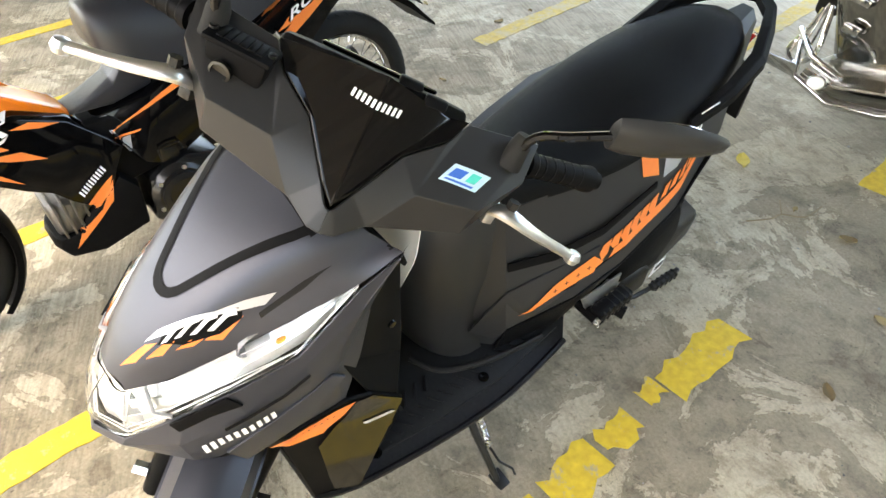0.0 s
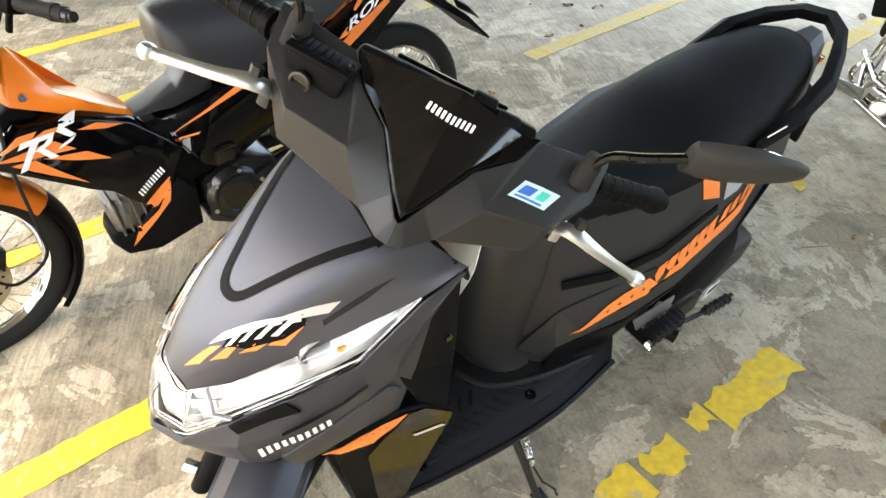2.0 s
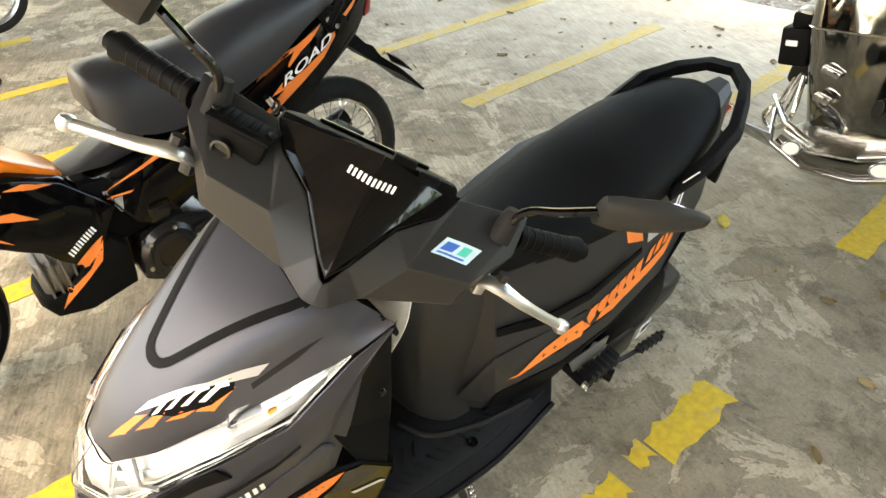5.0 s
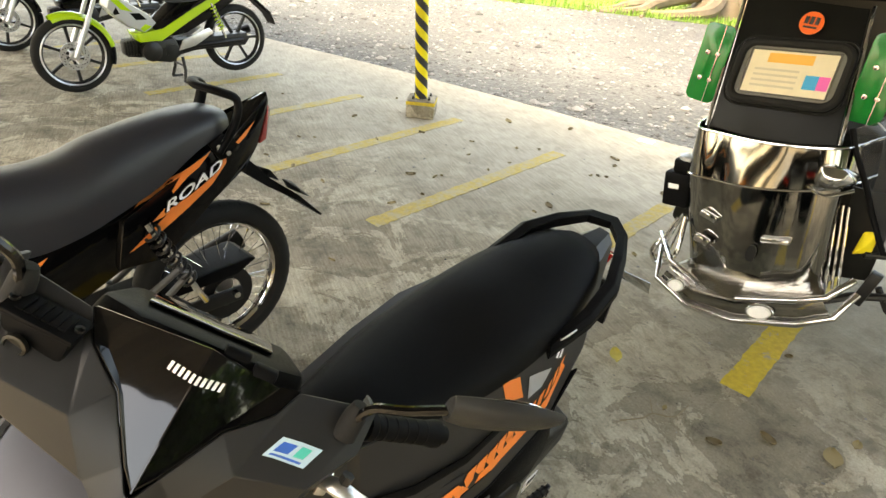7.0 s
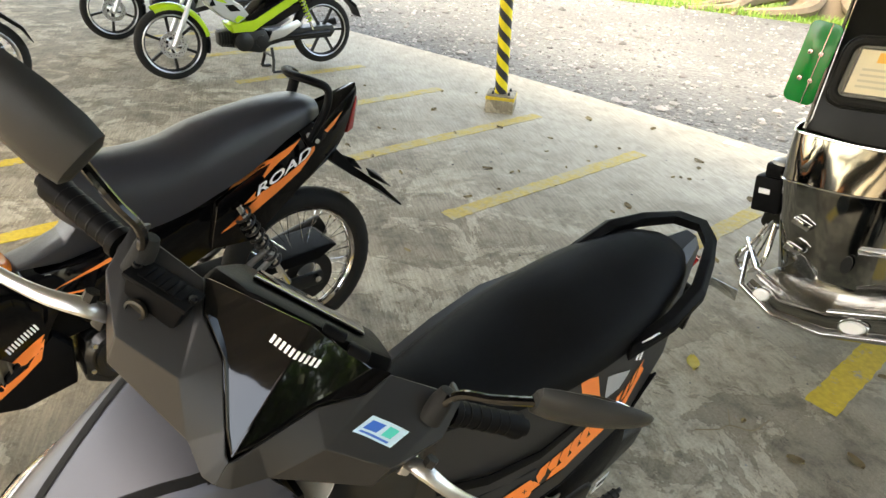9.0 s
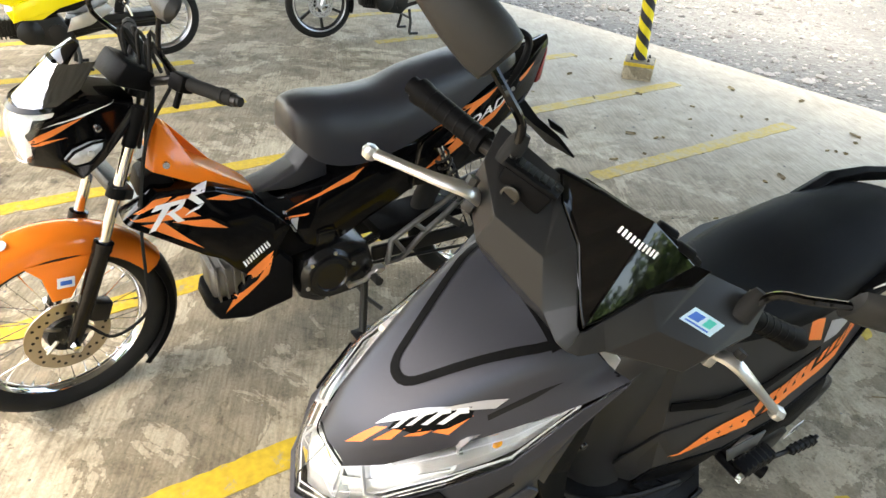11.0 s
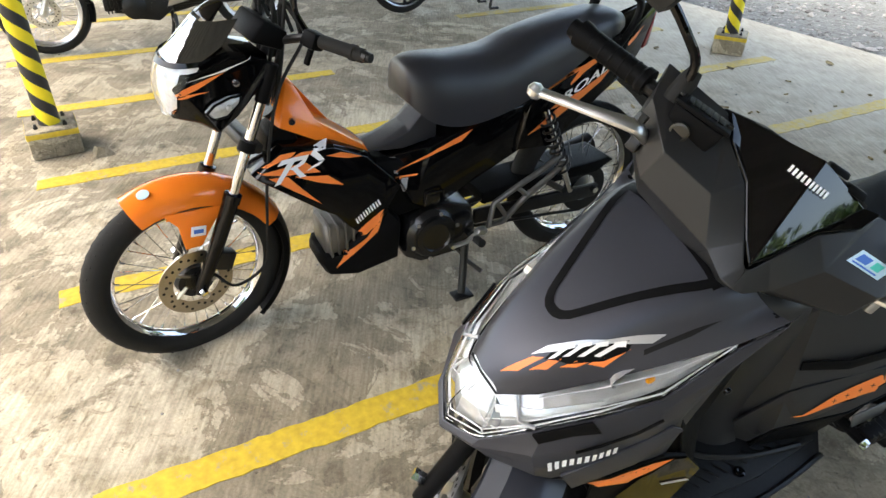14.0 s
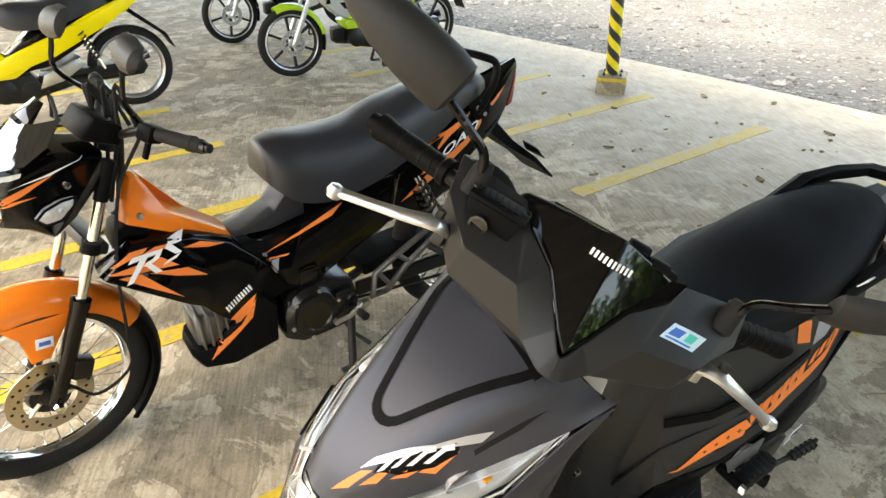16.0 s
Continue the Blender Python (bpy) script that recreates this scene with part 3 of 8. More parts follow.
M_LENS = mat("clear_lens", (0.97, 0.98, 0.98), 0.03, 0, trans=1.0, ior=1.25)
M_REFL = mat("headlamp_reflector", (0.52, 0.52, 0.51), 0.30, 0.6, 0.35, 26, 0.7, 34)
M_AMBER = mat("amber_bulb", (0.9, 0.35, 0.02), 0.15, 0, coat=0.5)
M_VISOR = mat("black_gloss_visor", (0.002, 0.002, 0.0025), 0.03, 0, coat=0.35)
M_DARKP = mat("dark_grey_moulding", (0.008, 0.008, 0.0088), 0.40, 0.1, 0.2, 12, 0.1, 800, spec=0.25)
M_MIRP = mat("grained_black_plastic", (0.022, 0.022, 0.0215), 0.42, 0, 0.2, 30, 0.2, 900, spec=0.3)
M_WSHEET = mat("white_plastic_sheet", (0.86, 0.86, 0.85), 0.5, 0, 0.05, 10)
M_STICK = mat("pale_blue_sticker", (0.55, 0.75, 0.85), 0.25, 0.1, 0.2, 60)
M_SMOKE = mat("smoked_lens", (0.022, 0.018, 0.012), 0.07, 0, spec=0.2)
M_DULLPLATE = mat("dull_steel_plate", (0.30, 0.30, 0.29), 0.38, 0.8, 0.25, 30)
M_BLUE = mat("blue_print", (0.03, 0.13, 0.5), 0.3)
M_TEAL = mat("teal_print", (0.05, 0.55, 0.45), 0.3)

# hood between the lamps
c0 = [(0, -0.030, 0.724), (0, 0.006, 0.762), (0, 0.064, 0.810), (0, 0.150, 0.871), (0, 0.232, 0.915), (0, 0.30, 0.943)]
c1 = [(0.022, -0.026, 0.722), (0.040, 0.008, 0.758), (0.060, 0.068, 0.806), (0.082, 0.155, 0.866), (0.099, 0.225, 0.900), (0.110, 0.278, 0.902)]
c2 = [(0.032, -0.024, 0.718), (0.060, 0.018, 0.746), (0.088, 0.088, 0.788), (0.114, 0.165, 0.826), (0.134, 0.235, 0.856), (0.142, 0.300, 0.872)]
c3 = [(0.038, -0.024, 0.711), (0.068, 0.020, 0.730), (0.100, 0.092, 0.764), (0.130, 0.168, 0.802), (0.155, 0.250, 0.835), (0.171, 0.307, 0.874)]
hood = part("front_cover", patch([mirror_pts(c3), mirror_pts(c2), mirror_pts(c1), c0, c1, c2, c3], 8, 4, 0.005), M_MATT, scooter, "matt grey front cover")
rim_g = [(0.172, 0.306, 0.872), (0.142, 0.300, 0.870), (0.110, 0.278, 0.900)]
for s in (1, -1):
    part("cover_rim", shell([(s * x, y + 0.001, z) for x, y, z in rim_g] + [(s * (x - 0.006), y + 0.014, z - 0.034) for x, y, z in rim_g], [(0, 1, 4, 3), (1, 2, 5, 4)], 0.006, 0.001), M_BLACKP, hood, "black rear rim of the cover")
# black V-shaped inlay with a rounded point
half = [(0.107, 0.262), (0.100, 0.236), (0.090, 0.208), (0.060, 0.150), (0.030, 0.090), (0.0235, 0.078), (0.0165, 0.0705), (0.0085, 0.0665), (0.0, 0.0655)]
mid_line = half + [(-x, y) for x, y in half[-2::-1]]
for k in range(len(mid_line) - 1):
    (x0, y0), (x1, y1) = mid_line[k], mid_line[k + 1]
    ends = []
    for m_ in (k, k + 1):
        xa, ya = mid_line[max(0, m_ - 1)]
        xb, yb = mid_line[min(len(mid_line) - 1, m_ + 1)]
        ll = math.hypot(xb - xa, yb - ya)
        ends.append(((yb - ya) / ll * 0.0058, -(xb - xa) / ll * 0.0058))
    quad = [(x0 + ends[0][0], y0 + ends[0][1]), (x1 + ends[1][0], y1 + ends[1][1]), (x1 - ends[1][0], y1 - ends[1][1]), (x0 - ends[0][0], y0 - ends[0][1])]
    part("inlay", drape([hood], quad, "XY", (0, 0, -1), 0.0015), M_BLACKP, hood, "black V-shaped inlay")
# shade of the gap under the bar cover, painted as a band closing the V
part("inlay", drape([hood], [(-0.104, 0.236), (0.104, 0.222), (0.108, 0.262), (-0.108, 0.268)], "XY", (0, 0, -1), 0.0017), M_BLACKP, hood, "black band painted for the gap shade under the bar cover")


def emblem_piece(name, pts, off, material, label=""):
    part(name, drape([hood], pts, "XY", (0, 0, -1), off, 3), material, hood, label)


# printed emblem along the lower edge of the hood: orange blocks, black shade, silver swoosh, white strokes
for q in ([(0.021, -0.015), (0.036, 0.020), (0.047, 0.031), (0.038, 0.001)], [(0.046, 0.012), (0.054, 0.037), (0.062, 0.048), (0.059, 0.030)], [(0.066, 0.044), (0.075, 0.069), (0.082, 0.079), (0.077, 0.063)], [(0.082, 0.076), (0.094, 0.114), (0.098, 0.125), (0.094, 0.094)]):
    emblem_piece("emblem_block", q, 0.0014, M_DECAL, "orange emblem block")
emblem_piece("emblem_shadow", [(0.049, 0.030), (0.047, 0.044), (0.066, 0.074), (0.094, 0.127), (0.098, 0.122), (0.090, 0.094), (0.070, 0.054)], 0.0018, M_BLACKP)
emblem_piece("emblem", [(0.033, 0.020), (0.038, 0.039), (0.058, 0.070), (0.078, 0.099), (0.109, 0.166), (0.107, 0.150), (0.094, 0.123), (0.074, 0.086), (0.053, 0.047)], 0.0021, M_SILVER, "silver printed swoosh")
for k, (c, d) in enumerate((((0.054, 0.037), (0.056, 0.056)), ((0.063, 0.052), (0.066, 0.073)), ((0.073, 0.068), (0.077, 0.091)), ((0.083, 0.086), (0.088, 0.111)))):
    (xa, ya), (xb, yb) = c, d
    emblem_piece("emblem_bar", [(xa - 0.0022, ya - 0.0035), (xb - 0.0022, yb - 0.0035), (xb + 0.0022, yb + 0.0035), (xa + 0.0022, ya + 0.0035)], 0.0026, M_WHITE)
    emblem_piece("emblem_bar", [(xb - 0.004, yb - 0.005), (xb - 0.001, yb - 0.0062), (xb + 0.006, yb + 0.008), (xb + 0.003, yb + 0.009)], 0.0028, M_WHITE)
for s in (1, -1):
    # shade of the hood crease drawn as a dark film
    q = [(0.110, 0.140), (0.124, 0.195), (0.130, 0.232), (0.120, 0.195), (0.106, 0.140)]
    part("crease_line", drape([hood], [(s * x, y) for x, y in q], "XY", (0, 0, -1), 0.0014, 2), M_DARKP, hood)

# head lamps: clear wrap-round lens over bowls, facets and ribs
t0 = [(0, -0.034, 0.714), (0.036, -0.029, 0.709), (0.068, 0.016, 0.727), (0.100, 0.090, 0.761), (0.130, 0.166, 0.799), (0.155, 0.249, 0.834)]
t1 = [(0, -0.071, 0.670), (0.050, -0.049, 0.674), (0.092, 0.004, 0.706), (0.127, 0.080, 0.748), (0.147, 0.162, 0.778), (0.157, 0.248, 0.832)]
t2 = [(0, -0.075, 0.625), (0.055, -0.051, 0.643), (0.094, -0.002, 0.692), (0.130, 0.072, 0.734), (0.150, 0.160, 0.758), (0.158, 0.247, 0.831)]
M_LINEW = mat("white_lamp_edge", (0.72, 0.72, 0.72), 0.2, 0.0, coat=0.5)
M_BOWL = mat("bright_lamp_bowl", (0.66, 0.66, 0.66), 0.22, 0.7, 0.15, 30, 0.4, 40)


def lerp3(a, b, k):
    return tuple(p + (q - p) * k for p, q in zip(a, b))


def side_of(pts, s):
    return [(s * x, y, z) for x, y, z in pts]


for s in (1, -1):
    back = [side_of([(x * 0.935, y + 0.020, z + dz) for x, y, z in g], s) for g, dz in ((t0, -0.006), (t1, 0), (t2, 0.004))]
    ob = part("headlamp", patch(back, 2, 1, 0.002, False), M_REFL, scooter, "bright faceted headlamp", angle=5)
    g = [side_of(l, s) for l in (t0, t1, t2)]
    lens = part("lens", patch(g, 8, 4, 0.0025), M_LENS, ob, "clear headlamp lens")
    lens.visible_shadow = False
    # main bowl in front and a small one for the indicator
    prof = [(0.0, 0.024), (0.012, 0.022), (0.022, 0.018), (0.034, 0.006), (0.042, -0.012), (0.044, -0.012), (0.036, 0.008), (0.023, 0.021), (0.0, 0.026)]
    part("reflector_bowl", moved(lathe(prof, 10, "Y"), Matrix.Translation((s * 0.034, -0.016, 0.662)) @ Matrix.Rotation(radians(-34 * s), 4, "Z") @ Matrix.Rotation(radians(-14), 4, "X") @ Matrix.Diagonal((0.78, 0.9, 0.74, 1))), M_BOWL, ob, "bright main reflector bowl", angle=10)
    part("bulb", moved(lathe([(0.0, -0.010), (0.007, -0.006), (0.008, 0.01), (0.006, 0.025)], 14, "Y"), Matrix.Translation((s * 0.034, -0.014, 0.662)) @ Matrix.Rotation(radians(-30 * s), 4, "Z")), M_LINEW, ob, "headlamp bulb")
    part("reflector_bowl", moved(lathe(prof, 14, "X"), Matrix.Translation((s * 0.104, 0.142, 0.768)) @ Matrix.Rotation(radians(180 if s > 0 else 0), 4, "Z") @ Matrix.Diagonal((0.8, 1.0, 0.50, 1))), M_BOWL, ob, "indicator reflector bowl", angle=10)
    part("indicator_bulb", moved(lathe([(0.0, -0.011), (0.004, -0.008), (0.005, 0.0), (0.004, 0.010), (0.004, 0.02)], 14, "Y"), Matrix.Translation((s * 0.127, 0.156, 0.769))), M_AMBER, ob, "amber indicator bulb")
    # dark divider between the main lamp and the side lamp, and the lower dark eyelid
    part("lamp_divider", tube(side_of([lerp3(t0[1], t0[2], 0.55), lerp3(t1[1], t1[2], 0.72), lerp3(t2[2], t2[3], 0.10)], s), 0.0034, 6), M_SILVER, ob, "bright divider of the lamp")
    part("lamp_blade", shell(side_of([(x * 0.95, y + 0.009, z) for x, y, z in (lerp3(t0[1], t1[1], 0.45), lerp3(t0[2], t1[2], 0.75), lerp3(t1[3], t2[3], 0.1), lerp3(t1[3], t2[3], 0.75), lerp3(t1[2], t2[2], 0.2), lerp3(t0[1], t1[1], 0.75))], s), [(0, 1, 4, 5), (1, 2, 3, 4)], 0.003, 0.0008), M_REFL, ob, "bright light guide across the lamp")
    # moulded ribs and bright edges that divide the lamp
    for pts, r_, m_ in (([t0[k] for k in range(6)], 0.0022, M_DARKP), ([lerp3(t2[k], t1[k], 0.08) for k in range(6)], 0.0011, M_LINEW),
                        ([lerp3(t0[1], t1[1], 0.1), lerp3(t0[1], t1[1], 0.95), lerp3(t1[2], t2[2], 0.25), lerp3(t1[3], t2[3], 0.45), t2[4]], 0.0009, M_LINEW),
                        ([lerp3(t0[2], t1[2], 0.2), lerp3(t0[3], t1[3], 0.35), lerp3(t0[4], t1[4], 0.5), t1[5]], 0.0009, M_LINEW),
                        ([lerp3(t0[0], t1[0], 0.5), lerp3(t1[1], t2[1], 0.1), lerp3(t2[1], t2[2], 0.4)], 0.0009, M_LINEW),
                        ([lerp3(t1[0], t2[0], 0.55), lerp3(t1[1], t2[1], 0.62), lerp3(t1[2], t2[2], 0.8)], 0.0011, M_LINEW),
                        ([lerp3(t1[1], t0[1], 0.8), lerp3(t1[1], t2[1], 0.3), lerp3(t2[1], t1[1], 0.2)], 0.0016, M_SILVER)):
        part("rib", tube(side_of([(x * 0.975, y + 0.0055, z) for x, y, z in pts], s), r_, 6), m_, ob)
    for k in range(3):
        a_, b_ = lerp3(t0[2 + k // 2], t1[2 + k // 2], 0.3), lerp3(t0[3 + k // 2], t1[3 + k // 2], 0.7)
        part("facet", hull([(s * p[0] * 0.93, p[1] + 0.016 + 0.01 * k, p[2]) for p in (a_, b_, lerp3(a_, b_, 0.5))] + [(s * (p[0] * 0.90), p[1] + 0.020, p[2] - 0.010) for p in (a_, b_)], 0.001), M_BOWL, ob)

# cover under the lamps: ledge, groove, lettered face and lower edge
ra = [(0, -0.078, 0.621), (0.057, -0.053, 0.640), (0.097, -0.003, 0.689), (0.134, 0.071, 0.730), (0.154, 0.160, 0.754), (0.161, 0.247, 0.828), (0.172, 0.305, 0.868)]
rb = [(0, -0.084, 0.612), (0.056, -0.061, 0.629), (0.112, 0.006, 0.676), (0.140, 0.075, 0.703), (0.160, 0.165, 0.735), (0.168, 0.250, 0.800), (0.174, 0.308, 0.872)]
rc = [(0, -0.082, 0.604), (0.053, -0.060, 0.620), (0.118, -0.004, 0.657), (0.148, 0.080, 0.680), (0.165, 0.165, 0.700), (0.166, 0.215, 0.735), (0.165, 0.290, 0.83)]
rd = [(0, -0.068, 0.592), (0.060, -0.050, 0.612), (0.126, 0.000, 0.640), (0.150, 0.075, 0.622), (0.165, 0.160, 0.655), (0.166, 0.207, 0.690), (0.160, 0.270, 0.79)]
re_ = [(0, -0.05, 0.578), (0.070, -0.040, 0.604), (0.130, 0.003, 0.620), (0.146, 0.070, 0.578), (0.160, 0.130, 0.570), (0.176, 0.205, 0.600), (0.160, 0.250, 0.68)]
V = []
for row in (ra, rb, rc, rd, re_):
    V += mirror_pts(row[:0:-1]) + row
n_ = 2 * len(ra) - 1
F = [(j * n_ + i, j * n_ + i + 1, (j + 1) * n_ + i + 1, (j + 1) * n_ + i) for j in range(4) for i in range(n_ - 1)]
chin = part("lower_cover", shell(V, F, 0.004, 0.0018), M_MATT, scooter, "creased matt grey cover under the lamps", angle=14)
for s in (1, -1):
    # eyelid under the side lens
    va = [(0.101, 0.000, 0.691), (0.133, 0.068, 0.729), (0.143, 0.082, 0.708), (0.128, 0.046, 0.700), (0.112, 0.006, 0.681)]
    part("eyelid", shell([(s * (x + 0.003), y - 0.003, z + 0.001) for x, y, z in va], [(0, 1, 2, 3, 4)], 0.004, 0.001), M_BLACKP, chin, "black eyelid under the lens")
    # the groove's shade is drawn by a black strip
    part("groove", tube([(s * (x + 0.002), y, z) for x, y, z in ((0.140, 0.050, 0.672), (0.149, 0.082, 0.683), (0.160, 0.130, 0.702), (0.165, 0.165, 0.722))], 0.0022, 6), M_BLACKP, chin, "black strip drawn for the shaded groove in the cover")
    # raised side blade and the orange stripe below it
    va = [(0.140, 0.040, 0.614), (0.156, 0.110, 0.652), (0.166, 0.196, 0.690), (0.174, 0.212, 0.682), (0.170, 0.150, 0.622), (0.152, 0.060, 0.584)]
    blade = part("side_blade", shell([(s * (x + 0.004), y, z) for x, y, z in va], [(0, 1, 4, 5), (1, 2, 3, 4)], 0.007, 0.002), M_MATT, scooter, "raised grey side blade", angle=16)
    print_bars(chin, [chin, blade], 0.066, 0.652, 0.102, 0.0155, "YZ", (-s, 0, 0), M_WHITE, 5, 0.26, 0.15, 0.2)
    # black flank of the leg shield down to the floor
    vb = [(0.134, 0.020, 0.606), (0.152, 0.110, 0.555), (0.164, 0.140, 0.305), (0.197, 0.215, 0.300), (0.192, 0.306, 0.530), (0.187, 0.250, 0.598), (0.179, 0.205, 0.615), (0.165, 0.120, 0.590)]
    lower = part("leg_shield_side", shell([(s * x, y, z) for x, y, z in vb], [(0, 1, 7), (1, 5, 6, 7), (1, 4, 5), (1, 2, 3, 4)], 0.007, 0.0025), M_BLACKP, scooter, "black leg shield flank", angle=16)
    q = [(0.074, 0.556), (0.112, 0.586), (0.150, 0.598), (0.222, 0.606), (0.205, 0.572), (0.172, 0.538), (0.120, 0.545)]
    stripe = part("stripe", drape([lower, chin], q, "YZ", (-s, 0, 0), 0.003, 3), M_DECAL, lower, "orange printed stripe")
    for k in range(9):
        u, v = 0.112 + 0.0095 * k, 0.565 + 0.0025 * k + 0.006 * (k % 2)
        part("dot", drape([lower, chin], [(u - 0.0016, v - 0.0016), (u + 0.0016, v - 0.0016), (u + 0.0016, v + 0.0016), (u - 0.0016, v + 0.0016)], "YZ", (-s, 0, 0), 0.0045, 0), M_IRON, stripe)
    q = [(0.206, 0.560), (0.222, 0.604), (0.250, 0.598), (0.304, 0.532), (0.212, 0.308), (0.172, 0.330), (0.166, 0.390), (0.160, 0.505)]
    part("smoked_window", drape([lower, chin], q, "YZ", (-s, 0, 0), 0.004, 3), M_SMOKE, lower, "glossy smoked side lens")
    # pale lens edge with its reflection painted in silver
    q = [(0.232, 0.520), (0.282, 0.516), (0.290, 0.508), (0.238, 0.512)]
    part("lens_edge", drape([lower, chin], q, "YZ", (-s, 0, 0), 0.006, 2), M_SILVER, lower)
    # inner side wall between the cover and the leg shield
    vc = [(0.160, 0.285, 0.82), (0.164, 0.212, 0.70), (0.178, 0.250, 0.592), (0.184, 0.300, 0.525), (0.186, 0.228, 0.312), (0.140, 0.345, 0.31), (0.135, 0.345, 0.56), (0.135, 0.335, 0.80)]
    part("shield_edge", shell([(s * x, y, z) for x, y, z in vc], [(0, 1, 6, 7), (1, 2, 3, 6), (3, 4, 5, 6)], 0.004, 0.0015), M_BLACKP, scooter, "black inner edge of the leg shield", angle=16)
    for y, z in ((0.306, 0.700), (0.296, 0.420)):
        part("shield_screw", lathe([(0.0, 0.002), (0.006, 0.002), (0.007, -0.002)], 12, "X", (s * (0.158 if z > 0.6 else 0.176), y, z)), M_GLOSSB, scooter, "black plastic screw plug")

# inner leg shield, knee panel, a white sheet, floor
ls = [[(x, 0.345 + dy, z) for x in (-0.135, -0.07, 0, 0.07, 0.135)] for z, dy in ((0.83, -0.02), (0.75, -0.01), (0.60, 0.0), (0.40, 0.0), (0.312, 0.02))]
part("inner_leg_shield", patch(ls, 4, 4, 0.008), M_FLOORP, scooter, "black inner leg shield")


def knee_ring(z, y0, w, off=0.0, span=90, n=16):
    return [((w + off) * math.sin(radians(a)), 0.58 - (0.58 - y0 + off) * math.cos(radians(a)) ** 0.8, z) for a in (-span + 2 * span * k / n for k in range(n + 1))]


levels = [(0.312, 0.475, 0.125), (0.36, 0.455, 0.108), (0.46, 0.448, 0.098), (0.58, 0.446, 0.096), (0.66, 0.455, 0.092), (0.705, 0.48, 0.082), (0.72, 0.52, 0.06)]
knee = [smooth_path([knee_ring(z, y0, w)[k] for z, y0, w in levels], 4) for k in range(17)]
part("tunnel_cover", loft([[c[i] for c in knee] for i in range(len(knee[0]))], closed=False, caps=False), M_BODY, scooter, "dark curved knee panel")
sheet = [[(-0.04, 0.372, 0.60), (0.0, 0.378, 0.60), (0.035, 0.384, 0.595), (0.062, 0.388, 0.592)], [(-0.04, 0.375, 0.66), (0.0, 0.384, 0.66), (0.045, 0.390, 0.655), (0.078, 0.394, 0.645)], [(-0.04, 0.380, 0.72), (0.0, 0.390, 0.72), (0.05, 0.398, 0.718), (0.092, 0.402, 0.712)], [(-0.04, 0.382, 0.79), (0.0, 0.392, 0.79), (0.05, 0.402, 0.785), (0.094, 0.406, 0.776)]]
part("white_sheet", patch(sheet, 4, 4, 0.002), M_WSHEET, scooter, "white plastic sheet behind the leg shield")
fl = [(0.166, 0.14), (0.196, 0.215), (0.226, 0.40), (0.236, 0.56), (0.218, 0.74), (0.14, 0.83)]
part("floorboard", join(plate([(-x, y) for x, y in fl] + fl[::-1], 0.030, "XY", 0.292, 0.007), plate([(-x * 0.86, y + 0.012) for x, y in fl[1:5]] + [(x * 0.86, y + 0.012) for x, y in fl[4:0:-1]], 0.010, "XY", 0.311, 0.004)), M_FLOORP, scooter, "black ribbed floorboard")
for k in range(16):
    for s in (1, -1):
        part("floor_rib", box((0.034, 0.005, 0.004), (s * 0.158, 0.27 + 0.026 * k, 0.318), 0.0015, (0, 0, 35 * s)), M_FLOORP, scooter)
        part("floor_rib", box((0.034, 0.005, 0.004), (s * 0.118, 0.25 + 0.026 * min(k, 7), 0.318), 0.0015, (0, 0, -35 * s)), M_FLOORP, scooter)
for s in (1, -1):
    for y in (0.27, 0.535):
        part("floor_plug", lathe([(0.011, 0.0), (0.011, 0.004), (0.006, 0.005), (0.0, 0.002)], 16, "Z", (s * (0.180 if y > 0.4 else 0.172), y, 0.316)), M_GLOSSB, scooter, "round black floor plug")
    part("floor_lip", tube([(s * 0.055, 0.442, 0.319), (s * 0.112, 0.472, 0.319), (s * 0.146, 0.535, 0.319), (s * 0.168, 0.605, 0.320), (s * 0.186, 0.70, 0.322)], 0.0065, 8, curve=4), M_COVER, scooter, "moulded lip where the body meets the floor")
    part("floor_edge", tube([(s * (x + 0.001), y, 0.308) for x, y in fl[:5]], 0.006, 6, curve=3), M_DARKP, scooter, "raised edge of the floorboard")

# body, seat and tail
def body_ring(y, w0, w1, w2, z0, z1, z2):
    return [(-w2, y, z2), (-w1, y, z1), (-w0, y, z0), (w0, y, z0), (w1, y, z1), (w2, y, z2), (w2 * 0.5, y, z2 + 0.02), (-w2 * 0.5, y, z2 + 0.02)]


rings = [body_ring(0.585, 0.085, 0.085, 0.075, 0.29, 0.40, 0.62), body_ring(0.64, 0.140, 0.165, 0.095, 0.285, 0.365, 0.69), body_ring(0.80, 0.175, 0.206, 0.130, 0.29, 0.39, 0.71), body_ring(0.95, 0.175, 0.212, 0.150, 0.33, 0.405, 0.73),
         body_ring(1.10, 0.155, 0.200, 0.138, 0.38, 0.45, 0.740), body_ring(1.25, 0.110, 0.158, 0.105, 0.50, 0.58, 0.76), body_ring(1.40, 0.040, 0.075, 0.055, 0.66, 0.72, 0.77), body_ring(1.48, 0.02, 0.035, 0.03, 0.745, 0.775, 0.78)]
body = part("body_cover", loft(rings), M_BODY, scooter, "matt grey body cover", angle=22)
